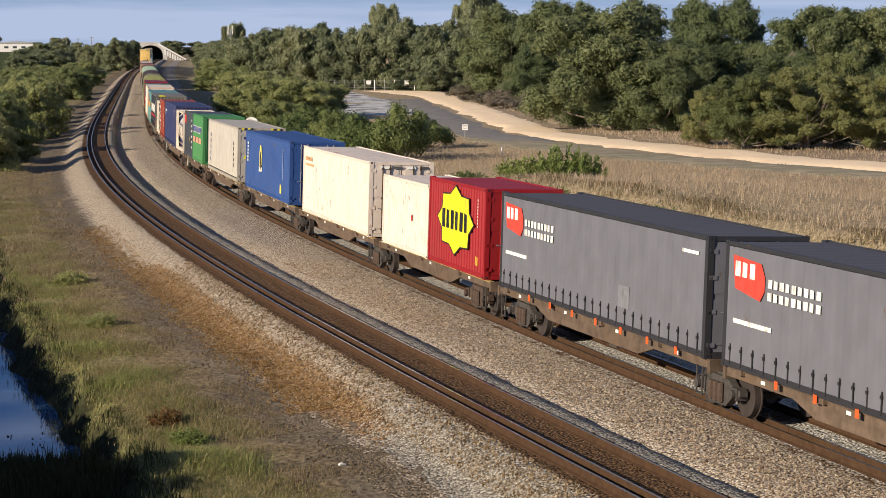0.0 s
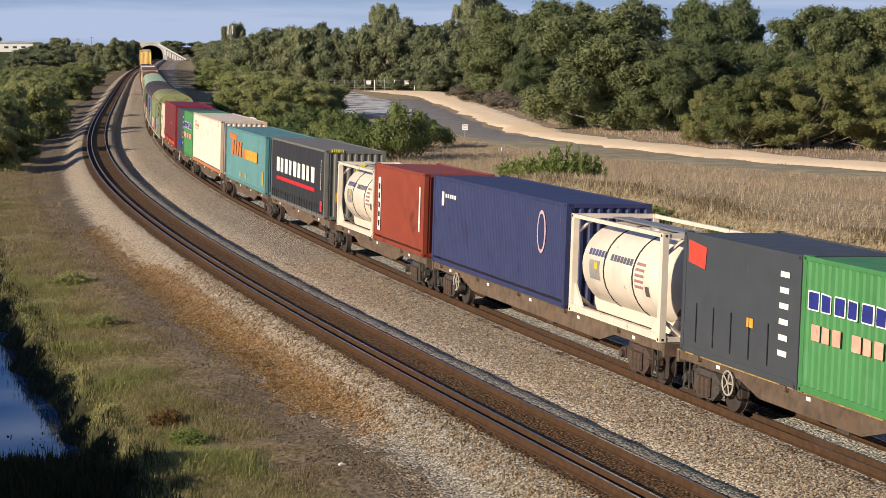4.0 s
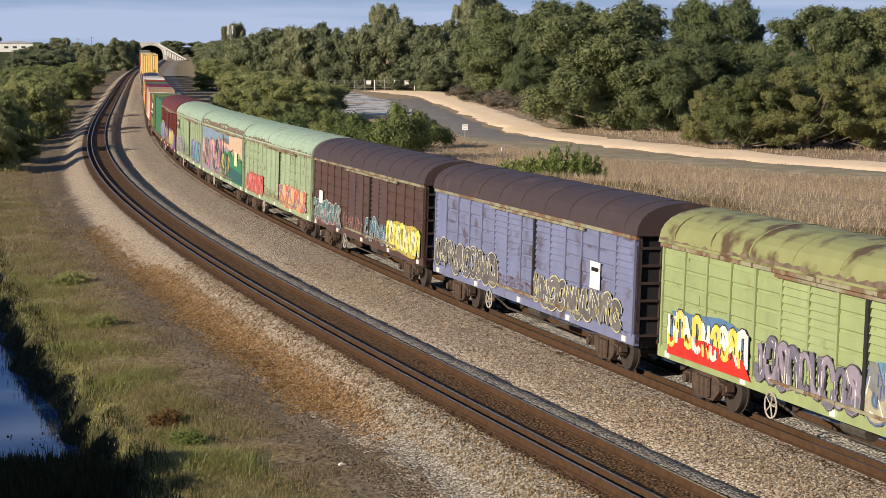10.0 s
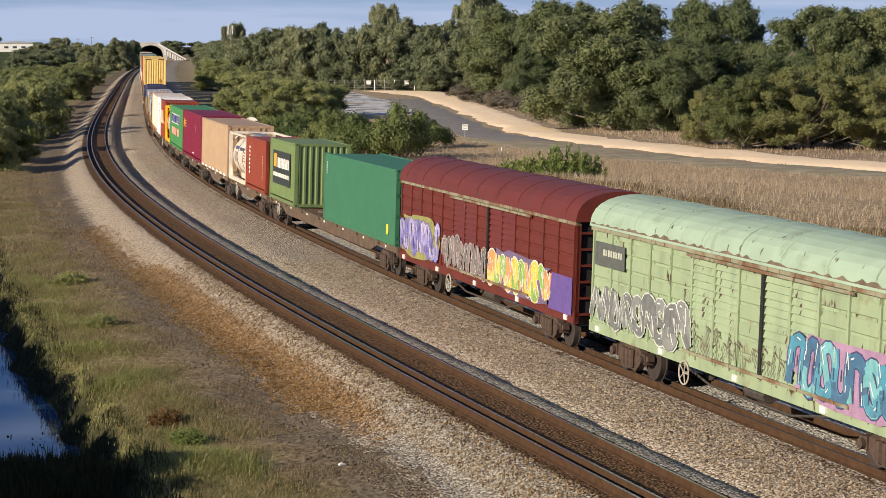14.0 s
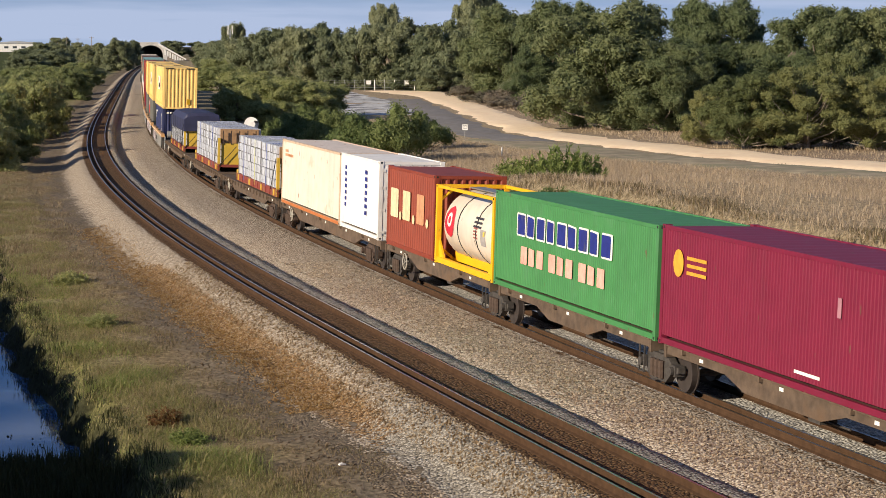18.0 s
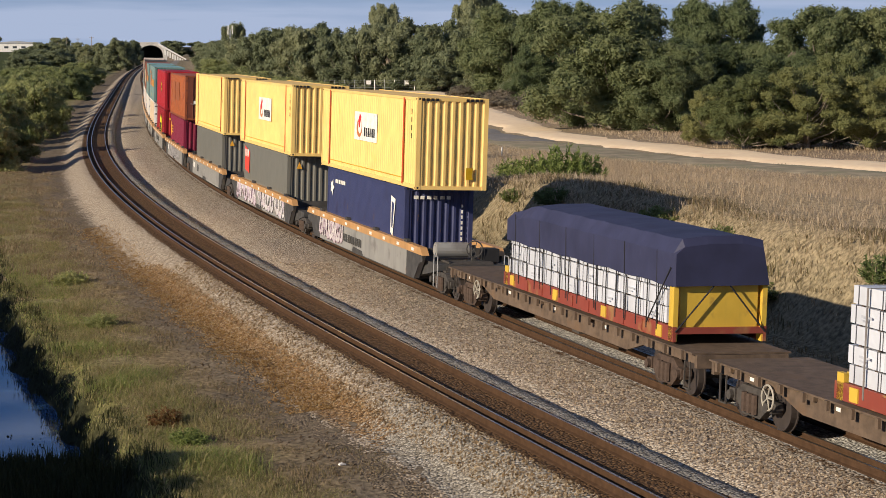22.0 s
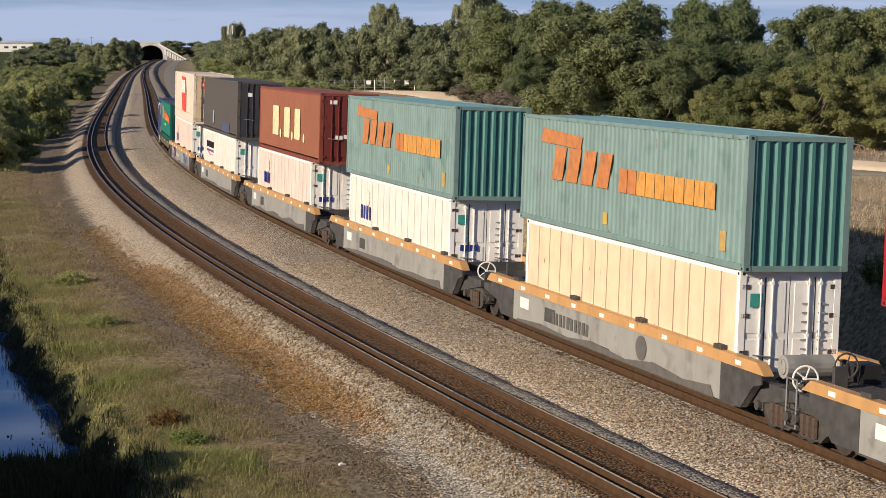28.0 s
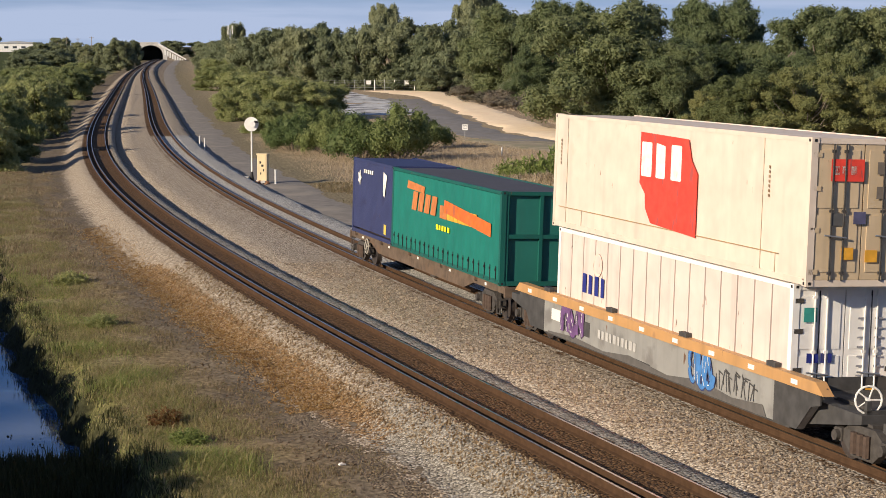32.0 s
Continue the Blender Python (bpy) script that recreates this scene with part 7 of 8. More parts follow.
# containers on flat wagons
for a, b in ((-9.4, 5.0), (5.9, 20.3)):
    c = box_container(a, b, DECK, 2.78, P_GREY, "dark grey curtain-sided container with a red and white badge", "curtain", "door", W=2.5, trim=P_BLACKC, roof=P_GRAPHITE)
    patch(c, [(0.55, 1.78), (1.75, 1.62), (1.95, 1.85), (1.95, 2.15), (1.75, 2.42), (0.42, 2.50)], SIGN_RED, "badge", 0.01)
    lettering_blocks(c, 0.55, 1.6, 2.05, 2.38, 3, OFFWHITE, lift=0.016)
    lettering_blocks(c, 2.1, 4.5, 1.95, 2.13, 9, OFFWHITE, lift=0.01)
    lettering_blocks(c, 2.1, 4.5, 1.68, 1.86, 9, OFFWHITE, lift=0.01)
    bar(c, 0.5, 2.3, 1.02, 1.12, OFFWHITE, name="text_bar")
    bar(c, 9.2, 9.9, 0.55, 1.1, tone(126, 128, 134), name="repair_patch")
    bar(c, 13.0, 13.9, 2.3, 2.38, OFFWHITE, name="text_bar")
    for i in range(7):
        bar(c, 2.6 + i * 1.7, 2.75 + i * 1.7, -0.12, 0.06, tone(226, 92, 40), name="orange_tie", lift=0.02)
c = box_container(21.9, 28.0, DECK, 2.75, P_RED, "red corrugated container with a yellow star badge", end="door")
patch(c, star_poly(3.05, 1.54, 1.12, 0.80, 8, 1.8), INK, "badge_outline", 0.012)
patch(c, star_poly(3.05, 1.54, 1.06, 0.80, 8, 1.8), SIGN_YELLOW, "badge", 0.018)
lettering_blocks(c, 1.65, 4.5, 1.24, 1.84, 6, INK, lift=0.024)
patch(c, star_poly(1.1, 2.1, 0.42, 0.6, 4, 1.3), SIGN_YELLOW, "badge", end=True)
bar(c, 5.2, 5.45, 0.35, 0.62, GOLD, name="warning_label")
vertical_bars(c, 5.3, 1.5, 2.4, 9, OFFWHITE, 0.05)
for z in (1.2, 0.95, 0.55, 0.3):
    bar(c, 1.3, 2.0, z, z + 0.12, OFFWHITE if z < 1 else GOLD, name="label_bar", end=True, lift=0.002)
c = box_container(28.05, 34.05, DECK, 2.45, P_CREAM, "weathered cream corrugated container with rust at its edges", end="wave")
bar(c, 3.9, 4.0, 1.1, 1.3, tone(200, 60, 40), name="label_bar")
c = box_container(36.1, 48.15, DECK, 2.77, P_CREAM, "cream corrugated container with rusty edges", "wave", "door", door=P_CREAM, trim=P_CREAM, rods=BOGIE_RUST)
lettering_blocks(c, 0.5, 1.9, 2.2, 2.36, 5, tone(214, 168, 124))
bar(c, 0.5, 2.1, 1.98, 2.08, tone(214, 168, 124), name="text_bar")
for i in range(4):
    bar(c, 0.4 + i * 0.5, 0.75 + i * 0.5, 2.5, 2.6, (0.1, 0.1, 0.1) if i % 2 else OFFWHITE, name="label_bar", end=True, lift=0.002)
c = box_container(51.2, 63.6, DECK, 2.80, P_BLUE, "bright blue corrugated container with a pale emblem", end="door", rods=STEEL)
patch(c, disc_poly(4.6, 1.65, 0.32, 0.62), tone(240, 226, 120), "emblem", 0.012)
patch(c, disc_poly(4.6, 1.55, 0.18, 0.40), INK, "emblem_figure", 0.018)
bar(c, 4.2, 5.0, 1.0, 1.22, OFFWHITE, name="emblem_base", lift=0.012)
vertical_bars(c, 0.6, 1.3, 2.3, 6, OFFWHITE, 0.28)
vertical_bars(c, 10.6, 1.0, 2.4, 10, tone(190, 200, 220), 0.08)
bar(c, 10.0, 10.35, 0.35, 0.75, tone(240, 214, 90), name="warning_label")
c = box_container(66.4, 79.0, DECK, 2.80, P_LIGHT, "pale grey corrugated container with dark vertical markings", "fine", "door", door=paint("door_grey", tone(176, 172, 166), streak=0.5), trim=paint("trim_pale_grey", tone(170, 164, 154), streak=0.5))
for k in range(4):
    bar(c, 0.2 + 0.16 * k, 0.3 + 0.16 * k, 2.68, 2.77, INK if k % 2 else SIGN_YELLOW, name="hazard_mark", end=True, lift=0.002)
    bar(c, 1.7 + 0.16 * k, 1.8 + 0.16 * k, 2.68, 2.77, INK if k % 2 else SIGN_YELLOW, name="hazard_mark", end=True, lift=0.002)
patch(c, [(0.3, 1.2), (0.6, 1.2), (0.45, 1.5)], SIGN_YELLOW, "warning_triangle", 0.004, end=True)
lettering_blocks(c, 0.3, 0.9, 2.2, 2.32, 4, NAVYINK, end=True, lift=0.004)
vertical_bars(c, 1.2, 0.5, 2.2, 5, NAVYINK, 0.22)
vertical_bars(c, 10.9, 0.7, 2.1, 5, INK, 0.14)
for a, b in ((82.0, 88.05), (174.9, 180.95)):
    c = box_container(a, b, DECK, 2.80, P_GREEN, "green container with navy and pink lettering blocks", end="wave")
    lettering_blocks(c, 0.3, 5.2, 1.72, 2.12, 9, OFFWHITE, gap=0.12, lift=0.008)
    lettering_blocks(c, 0.35, 5.2, 1.75, 2.09, 9, NAVYINK, gap=0.26, lift=0.016)
    for i in range(3):
        lettering_blocks(c, 0.5 + 1.65 * i, 1.8 + 1.65 * i, 1.12, 1.45, 3, tone(250, 170, 150), gap=0.2, name="text_bar", lift=0.01)
for a, b, k in ((88.1, 93.9, 0), (181.0, 186.8, 1)):
    c = box_container(a, b, DECK, 2.78, P_DARK, "charcoal smooth-sided container with small labels", "flat", "bays", trim=P_DARK)
    if k == 0:
        patch(c, [(0.3, 2.1), (1.2, 2.0), (1.25, 2.5), (0.3, 2.6)], SIGN_RED, "badge")
    else:
        bar(c, 1.2, 2.4, 0.4, 0.62, tone(40, 70, 160), name="blue_patch")
        bar(c, 2.6, 3.9, 0.32, 0.75, tone(40, 70, 160), name="blue_patch")
    for i in range(6):
        bar(c, 4.9, 5.3, 0.6 + i * 0.33, 0.72 + i * 0.33, OFFWHITE, name="label_bar")
    bar(c, 3.4, 3.7, 1.0, 1.2, GOLD, name="warning_label")
    for i in range(5):
        bar(c, 0.8 + i * 0.9, 0.84 + i * 0.9, 0.3, 1.2, INK, name="latch_bar")
c = tank_container(95.1, 101.2, DECK, 2.6, P_TANK, P_TANK, "white tank container in a cream steel frame")
tank_writing(c)
c = box_container(101.55, 114.1, DECK, 2.83, P_NAVY, "navy corrugated container with small white figures", "fine")
bar(c, 1.0, 1.25, 1.9, 2.35, OFFWHITE, name="emblem")
lettering_blocks(c, 1.4, 2.6, 2.18, 2.3, 5, OFFWHITE)
patch(c, disc_poly(10.6, 1.9, 0.35, 0.6), tone(200, 170, 180), "emblem")
patch(c, disc_poly(10.6, 1.9, 0.26, 0.5), P_NAVY, "emblem_centre", 0.008)
c = box_container(115.2, 121.9, DECK, 2.78, P_BROWN, "red-brown corrugated container with a tall white name strip", "fine")
bar(c, 0.6, 0.95, 0.4, 2.3, OFFWHITE, name="name_strip")
vertical_bars(c, 0.68, 0.55, 2.2, 5, INK, 0.2, lift=0.008)
bar(c, 6.1, 6.25, 0.8, 2.3, OFFWHITE, name="name_strip")
c = tank_container(122.05, 127.95, DECK, 2.48, P_TANK, P_TANK, "white tank container in a white steel frame")
tank_writing(c)
c = box_container(130.15, 142.3, DECK, 2.8, P_BLACKC, "black curtain-sided container with white lettering blocks and a red stripe", "curtain", "wave", W=2.5, trim=P_OLDGREY, dark_gear=P_BLACKC,
                  end_mat=P_OLDGREY, roof=paint("roof_grey", tone(122, 118, 110)))
lettering_blocks(c, 1.5, 10.4, 1.34, 1.98, 9, OFFWHITE, gap=0.30, lift=0.012)
bar(c, 1.5, 10.2, 0.98, 1.14, tone(205, 40, 50), name="red_stripe", lift=0.012)
for i in range(4):
    bar(c, 11.35, 11.75, 0.28 + 0.11 * i, 0.37 + 0.11 * i, tone(225, 60, 70), name="red_label", lift=0.012)
vertical_bars(c, 11.4, 1.15, 2.4, 12, OFFWHITE, 0.06, lift=0.012)
patch(c, disc_poly(1.75, 1.9, 0.5), SIGN_YELLOW, "round_badge", 0.02, end=True)
patch(c, disc_poly(1.8, 1.95, 0.25, 0.3), INK, "badge_figure", 0.03, end=True)
bar(c, 1.35, 2.2, 1.22, 1.42, tone(90, 130, 200), name="blue_label", end=True, lift=0.02)
bar(c, 0.45, 0.68, 0.7, 1.1, GOLD, name="warning_label", end=True, lift=0.02)
for i in range(6):
    bar(c, 0.25 + 0.09 * i, 0.3 + 0.09 * i, 2.72, 2.84, SIGN_YELLOW, name="hazard_stripe", end=True, lift=0.01)


def streaked_badge(c, x, z, k=1.0, faded=False):
    """Orange slanted blocks with a long barred stripe."""
    col = tone(186, 120, 72) if faded else ORANGE
    gold = tone(204, 146, 74) if faded else GOLD
    patch(c, [(x, z + 0.72 * k), (x + 2.2 * k, z + 0.66 * k), (x + 2.3 * k, z + 0.9 * k), (x + 0.1 * k, z + 1.0 * k)], col, "badge_bar", 0.012)
    for i in range(4):
        a = x + (0.75 + 0.8 * i) * k
        patch(c, [(a - 0.1 * k, z), (a + 0.5 * k, z), (a + 0.72 * k, z + 0.66 * k), (a + 0.12 * k, z + 0.66 * k)], col, "badge_block", 0.014)
    for i in range(10):
        a = x + (4.2 + i * 0.42) * k
        bar(c, a, a + 0.39 * k, z - 0.02 + 0.0 * i, z + 0.42 * k, gold if i > 1 else col, name="badge_stripe", lift=0.014)


c = box_container(144.1, 157.3, DECK, 2.72, P_TEAL, "teal corrugated container with an orange badge and barred stripe", "wave", "wave")
streaked_badge(c, 1.3, 1.35, 1.12)
for x in (5.0, 6.8, 12.2):
    bar(c, x, x + 0.4, 0.35, 0.6 if x < 12 else 1.0, tone(190, 165, 80), name="label_bar")
c = box_container(159.45, 174.0, DECK, 2.88, P_CREAM, "long cream container with an orange base rail", "fine", "wave", W=2.5, trim=paint("pale_rail", tone(210, 186, 162), streak=0.5))
bar(c, 0.12, 14.4, 0.02, 0.15, tone(196, 118, 66), name="base_band", lift=0.002)
lettering_blocks(c, 1.2, 1.9, 2.32, 2.46, 4, tone(222, 170, 128))
lettering_blocks(c, 1.2, 3.3, 2.1, 2.26, 9, tone(222, 170, 128))
bar(c, 1.2, 2.8, 1.96, 2.02, tone(220, 170, 130), name="text_bar")
c = box_container(188.05, 200.15, DECK, 2.85, P_CURTAIN_RED, "dark red curtain-sided container with a bright red frame", "curtain", "ribs", W=2.5, trim=paint("frame_red", tone(146, 34, 42)),
                  end_mat=paint("end_red", tone(180, 30, 42)), roof=P_MAROON, dark_gear=P_CURTAIN_RED)
hem = random.Random(5)
patch(c, [(0.2, 0.14), (11.9, 0.14)] + [(11.9 - 0.3 * k, 0.26 + hem.uniform(0, 0.22) + (0.25 if k < 2 else 0)) for k in range(40)], tone(168, 44, 48), "worn_hem", 0.004, label="worn bright red hem")
for k in range(9):
    bar(c, 0.9 + 1.25 * k, 1.15 + 1.25 * k, 0.2, 0.3, tone(60, 44, 44) if k % 2 else tone(190, 170, 160), name="buckle", lift=0.016)
for x in (3.2, 6.6, 9.9):
    bar(c, x, x + 0.8, 0.16, 0.34, tone(220, 170, 60), name="yellow_plate", lift=0.02)
bar(c, 7.3, 8.3, 1.45, 1.6, tone(160, 120, 90), name="repair_patch")
c = box_container(200.3, 206.4, DECK, 2.53, P_WARMWHITE, "white insulated tank box with small black labels", "flat", "bays", trim=P_WARMWHITE)
for x0, x1, z0, z1 in ((1.2, 5.0, 0.3, 0.33), (1.2, 5.0, 1.05, 1.08), (1.2, 1.23, 0.3, 1.08), (4.97, 5.0, 0.3, 1.08), (0.15, 5.9, 1.3, 1.32)):
    bar(c, x0, x1, z0, z1, tone(196, 178, 160), name="panel_seam", lift=0.001)
for x, z in ((3.1, 0.62), (4.3, 0.62), (2.4, 2.1)):
    bar(c, x, x + 0.07, z, z + 0.1, INK, name="fitting")
lettering_blocks(c, 0.5, 1.7, 1.5, 1.6, 6, INK)
bar(c, 1.7, 2.3, 1.15, 1.75, tone(226, 220, 220), name="label_sheet")
patch(c, [(1.75, 1.5), (1.95, 1.35), (2.15, 1.5), (1.95, 1.65)], tone(60, 140, 120), "diamond_label", 0.008)
patch(c, [(0.3, 1.9), (0.75, 2.4), (0.3, 2.45)], INK, "hatch")
bar(c, 0.3, 1.0, 0.45, 0.95, tone(130, 140, 150), name="grey_plate")
patch(c, [(5.2, 0.4), (5.6, 0.35), (5.75, 0.75), (5.3, 0.85)], INK, "hatch")

# covered vans
vans = []
for a, b, wall, roof, text, lou, dk in ((207.75, 224.95, P_VANGREEN, P_VANROOFY, "green covered van with a yellowed roof and graffiti", None, None),
                                        (226.4, 243.6, P_VANBLUE, P_ROOFDARK, "faded blue louvred van with a dark roof and graffiti", P_VANBLUE, None),
                                        (244.8, 262.1, P_VANBROWN, P_ROOFDARK, "brown covered van with graffiti along its base", None, None),
                                        (262.5, 279.9, P_VANMINT, P_VANROOF, "pale green covered van with red graffiti", None, None),
                                        (280.5, 297.8, P_VANMINT, P_VANROOF, "covered van with a full side of colourful graffiti", None, None),
                                        (298.7, 316.0, P_VANMINT, P_VANROOF, "pale green covered van with grey and blue graffiti", None, None),
                                        (317.1, 334.4, P_VANRED, P_VANRED, "oxide red covered van with multicoloured graffiti", None, None)):
    vans.append(covered_van(a, b, wall, roof, text, lou, dk or BLACK, grimy="full side" in text))
a, b, d, e, f, g, h = vans
graffiti(a, 0.6, 4.8, 1.0, 2.1, tone(60, 130, 190), [tone(250, 246, 236), tone(250, 220, 90)], INK, 1, 5)
patch(a, [(0.6, 0.95), (5.0, 0.95), (4.6, 1.35), (2.6, 1.5), (0.8, 1.35)], tone(200, 50, 40), "spray_base", 0.008)
graffiti(a, 5.2, 9.6, 0.9, 2.1, None, [tone(150, 140, 160), tone(110, 108, 130)], tone(70, 66, 80), 2, 5)
graffiti(a, 10.0, 16.6, 0.95, 2.35, tone(90, 160, 200), [tone(126, 130, 132), tone(180, 176, 150)], tone(70, 90, 140), 3, 5)
bar(a, 13.9, 16.2, 2.45, 3.2, tone(72, 62, 60), name="name_panel", lift=0.012)
lettering_blocks(a, 14.3, 16.0, 2.75, 2.98, 8, tone(160, 150, 140), lift=0.02)
graffiti(b, 0.3, 6.5, 0.95, 2.05, None, [tone(104, 102, 106), tone(84, 82, 88)], tone(206, 202, 170), 4, 6)
tags(b, 6.5, 10, 1.0, 1.5, tone(120, 70, 50), 5, 12)
graffiti(b, 9.8, 16.4, 0.95, 1.95, None, [tone(110, 108, 110), tone(92, 90, 94)], tone(220, 214, 160), 6, 6)
bar(b, 14.2, 14.9, 1.9, 2.6, OFFWHITE, name="white_notice", lift=0.012)
bar(b, 14.3, 14.8, 2.35, 2.45, INK, name="text_bar", lift=0.02)
graffiti(d, 0.3, 5.2, 0.95, 1.95, tone(150, 70, 90), [tone(80, 130, 130), tone(56, 84, 96)], tone(210, 214, 210), 7, 5)
bar(d, 1.4, 2.0, 1.75, 2.25, OFFWHITE, name="white_notice", lift=0.03)
tags(d, 5.6, 8.8, 1.1, 1.7, tone(200, 150, 130), 8, 8)
graffiti(d, 9.2, 12.2, 1.0, 1.9, None, [tone(80, 120, 140), tone(60, 90, 110)], tone(200, 210, 210), 9, 3)
graffiti(d, 12.4, 16.9, 0.95, 2.05, tone(220, 200, 60), [tone(240, 230, 90), tone(230, 226, 190)], tone(90, 100, 60), 10, 5)
graffiti(e, 0.8, 5.6, 0.95, 1.95, tone(210, 90, 84), [tone(205, 74, 70), tone(230, 120, 110)], tone(130, 50, 60), 11, 4)
graffiti(e, 9.6, 16.4, 0.95, 1.95, tone(220, 110, 84), [tone(206, 90, 72), tone(140, 110, 120), tone(240, 180, 120)], tone(250, 226, 190), 12, 6)
tags(e, 5.8, 9.4, 0.95, 1.5, tone(140, 104, 60), 13, 14)
patch(f, [(0.1, 1.0), (10.5, 1.0), (11.5, 2.0), (12.5, 3.35), (8, 3.35), (0.1, 3.35)], tone(150, 140, 150), "spray_cloud", 0.008)
patch(f, [(0.1, 2.9), (4, 2.7), (8, 2.95), (12, 2.85), (12, 3.38), (0.1, 3.38)], tone(128, 150, 172), "spray_cloud", 0.01)
patch(f, [(8.8, 2.75), (10.2, 2.6), (11, 2.75), (12.4, 2.5), (13.4, 2.68), (14.6, 2.4), (15.6, 2.6), (17.1, 2.35), (17.1, 3.35), (8.8, 3.35)], tone(206, 176, 150), "spray_cloud", 0.010)
patch(f, [(9.5, 2.2), (10.5, 2.5), (11.3, 2.35), (12.2, 2.62), (13.2, 2.25), (14.2, 2.45), (15.2, 2.15), (16.2, 2.35), (17.1, 2.1), (17.1, 1.0), (10, 1.0)], tone(62, 128, 92), "spray_cloud", 0.012)
patch(f, [(10, 1.05), (17.1, 1.05), (17.1, 1.6), (13, 1.75), (10, 1.5)], tone(52, 96, 96), "spray_cloud", 0.014)
graffiti(f, 0.5, 8.9, 1.1, 3.1, None, [tone(205, 196, 170), tone(226, 120, 160), tone(40, 36, 44), tone(170, 160, 140), tone(190, 110, 150)], tone(36, 30, 36), 14, 6, 0.02)
graffiti(f, 8.6, 12.6, 1.0, 2.4, None, [tone(60, 56, 60), tone(200, 180, 90), tone(90, 130, 80)], tone(30, 30, 34), 15, 3, 0.03)
bar(f, 14.3, 15.2, 1.9, 2.6, tone(230, 220, 180), name="notice_panel", lift=0.02)
tags(f, 14.2, 16.8, 1.15, 1.75, OFFWHITE, 16, 9, 0.02)
bar(g, 0.35, 2.3, 2.55, 3.15, tone(92, 96, 92), name="name_panel", lift=0.012)
lettering_blocks(g, 0.9, 2.2, 2.82, 2.98, 8, tone(180, 184, 170), lift=0.02)
graffiti(g, 0.3, 6.2, 1.0, 2.2, None, [tone(140, 144, 144), tone(116, 120, 122)], tone(220, 226, 220), 17, 5)
graffiti(g, 11.2, 16.8, 1.0, 2.4, tone(196, 150, 196), [tone(70, 150, 180), tone(60, 110, 150), tone(120, 190, 200)], tone(50, 60, 110), 18, 5)
tags(g, 6.4, 11, 1.0, 1.9, tone(120, 110, 90), 19, 16)
graffiti(h, 0.2, 4.8, 1.0, 2.45, tone(170, 170, 80), [tone(150, 144, 210), tone(120, 116, 190), tone(180, 170, 220)], tone(90, 80, 150), 20, 5)
graffiti(h, 5.2, 9.8, 1.0, 2.2, None, [tone(150, 130, 130), tone(120, 110, 112)], tone(180, 180, 176), 21, 6)
graffiti(h, 10.0, 15.6, 1.0, 2.2, tone(120, 96, 150), [tone(236, 160, 100), tone(240, 214, 90), tone(150, 190, 90)], tone(246, 244, 236), 22, 6)
patch(h, [(15.4, 1.0), (17.2, 1.0), (17.2, 2.0), (15.6, 2.0)], tone(104, 84, 150), "spray_cloud", 0.01)

# the middle of the train
c = box_container(335.25, 346.9, DECK, 2.70, P_DKGREEN, "plain dark green corrugated container", "flat", "door")
vertical_bars(c, 0.5, 1.9, 2.4, 5, OFFWHITE, 0.1)
bar(c, 10.4, 10.7, 0.35, 0.7, tone(226, 206, 70), name="warning_label")
c = box_container(353.1, 359.35, DECK, 2.76, P_OLIVE, "olive green container with a dark name panel", "fine", "wave")
bar(c, 0.9, 5.2, 0.75, 2.25, tone(58, 62, 62), name="name_panel", lift=0.01)
bar(c, 1.15, 1.85, 1.5, 2.1, GOLD, name="badge_square", lift=0.016)
lettering_blocks(c, 2.1, 5.0, 1.5, 1.95, 8, OFFWHITE, gap=0.22, lift=0.016)
lettering_blocks(c, 1.1, 5.0, 1.08, 1.26, 16, OFFWHITE, gap=0.25, name="text_bar", lift=0.016)
c = box_container(360.5, 366.6, DECK, 2.52, P_BROWN, "red-brown corrugated container with white upright lettering blocks", "fine", "door")
vertical_bars(c, 1.1, 0.75, 2.15, 7, OFFWHITE, 0.28)
vertical_bars(c, 5.1, 0.6, 1.8, 9, OFFWHITE, 0.06)
for z in (1.85, 0.75, 1.3):
    bar(c, 0.5, 0.95, z, z + 0.14, OFFWHITE, name="label_bar", end=True, lift=0.002)
c = tank_container(366.65, 372.75, DECK, 2.48, P_TANK, P_TANK, "cream tank container in an open white frame")
tank_writing(c)
c = box_container(373.3, 385.5, DECK, 2.76, P_TAN, "tan finely corrugated container with pale base plates", "wave", "door", trim=P_TAN)
for i in range(7):
    bar(c, 0.4 + i * 1.7, 1.3 + i * 1.7, 0.02, 0.14, OFFWHITE, name="pale_plate")
c = box_container(385.75, 398.2, DECK, 2.83, P_MAROON, "maroon corrugated container with a small yellow emblem", "fine", "wave")
patch(c, disc_poly(1.0, 2.0, 0.28, 0.32), GOLD, "emblem", 0.01)
for i in range(3):
    bar(c, 1.45, 2.5, 1.78 + 0.17 * i, 1.86 + 0.17 * i, GOLD, name="text_bar")
bar(c, 6.9, 8.0, 0.35, 0.42, OFFWHITE, name="text_bar")
bar(c, 8.6, 8.75, 1.7, 2.1, tone(180, 130, 140), name="text_bar")
c = box_container(398.4, 410.6, DECK, 2.78, P_GREEN, "long green container with navy and pink lettering blocks", "fine", "bays")
lettering_blocks(c, 2.0, 9.4, 1.62, 2.28, 9, OFFWHITE, gap=0.10, lift=0.008)
lettering_blocks(c, 2.08, 9.4, 1.67, 2.23, 9, NAVYINK, gap=0.24, lift=0.016)
for i in range(3):
    lettering_blocks(c, 2.4 + 2.3 * i, 4.4 + 2.3 * i, 0.85, 1.35, 3, tone(250, 176, 160), gap=0.22, name="text_bar", lift=0.01)
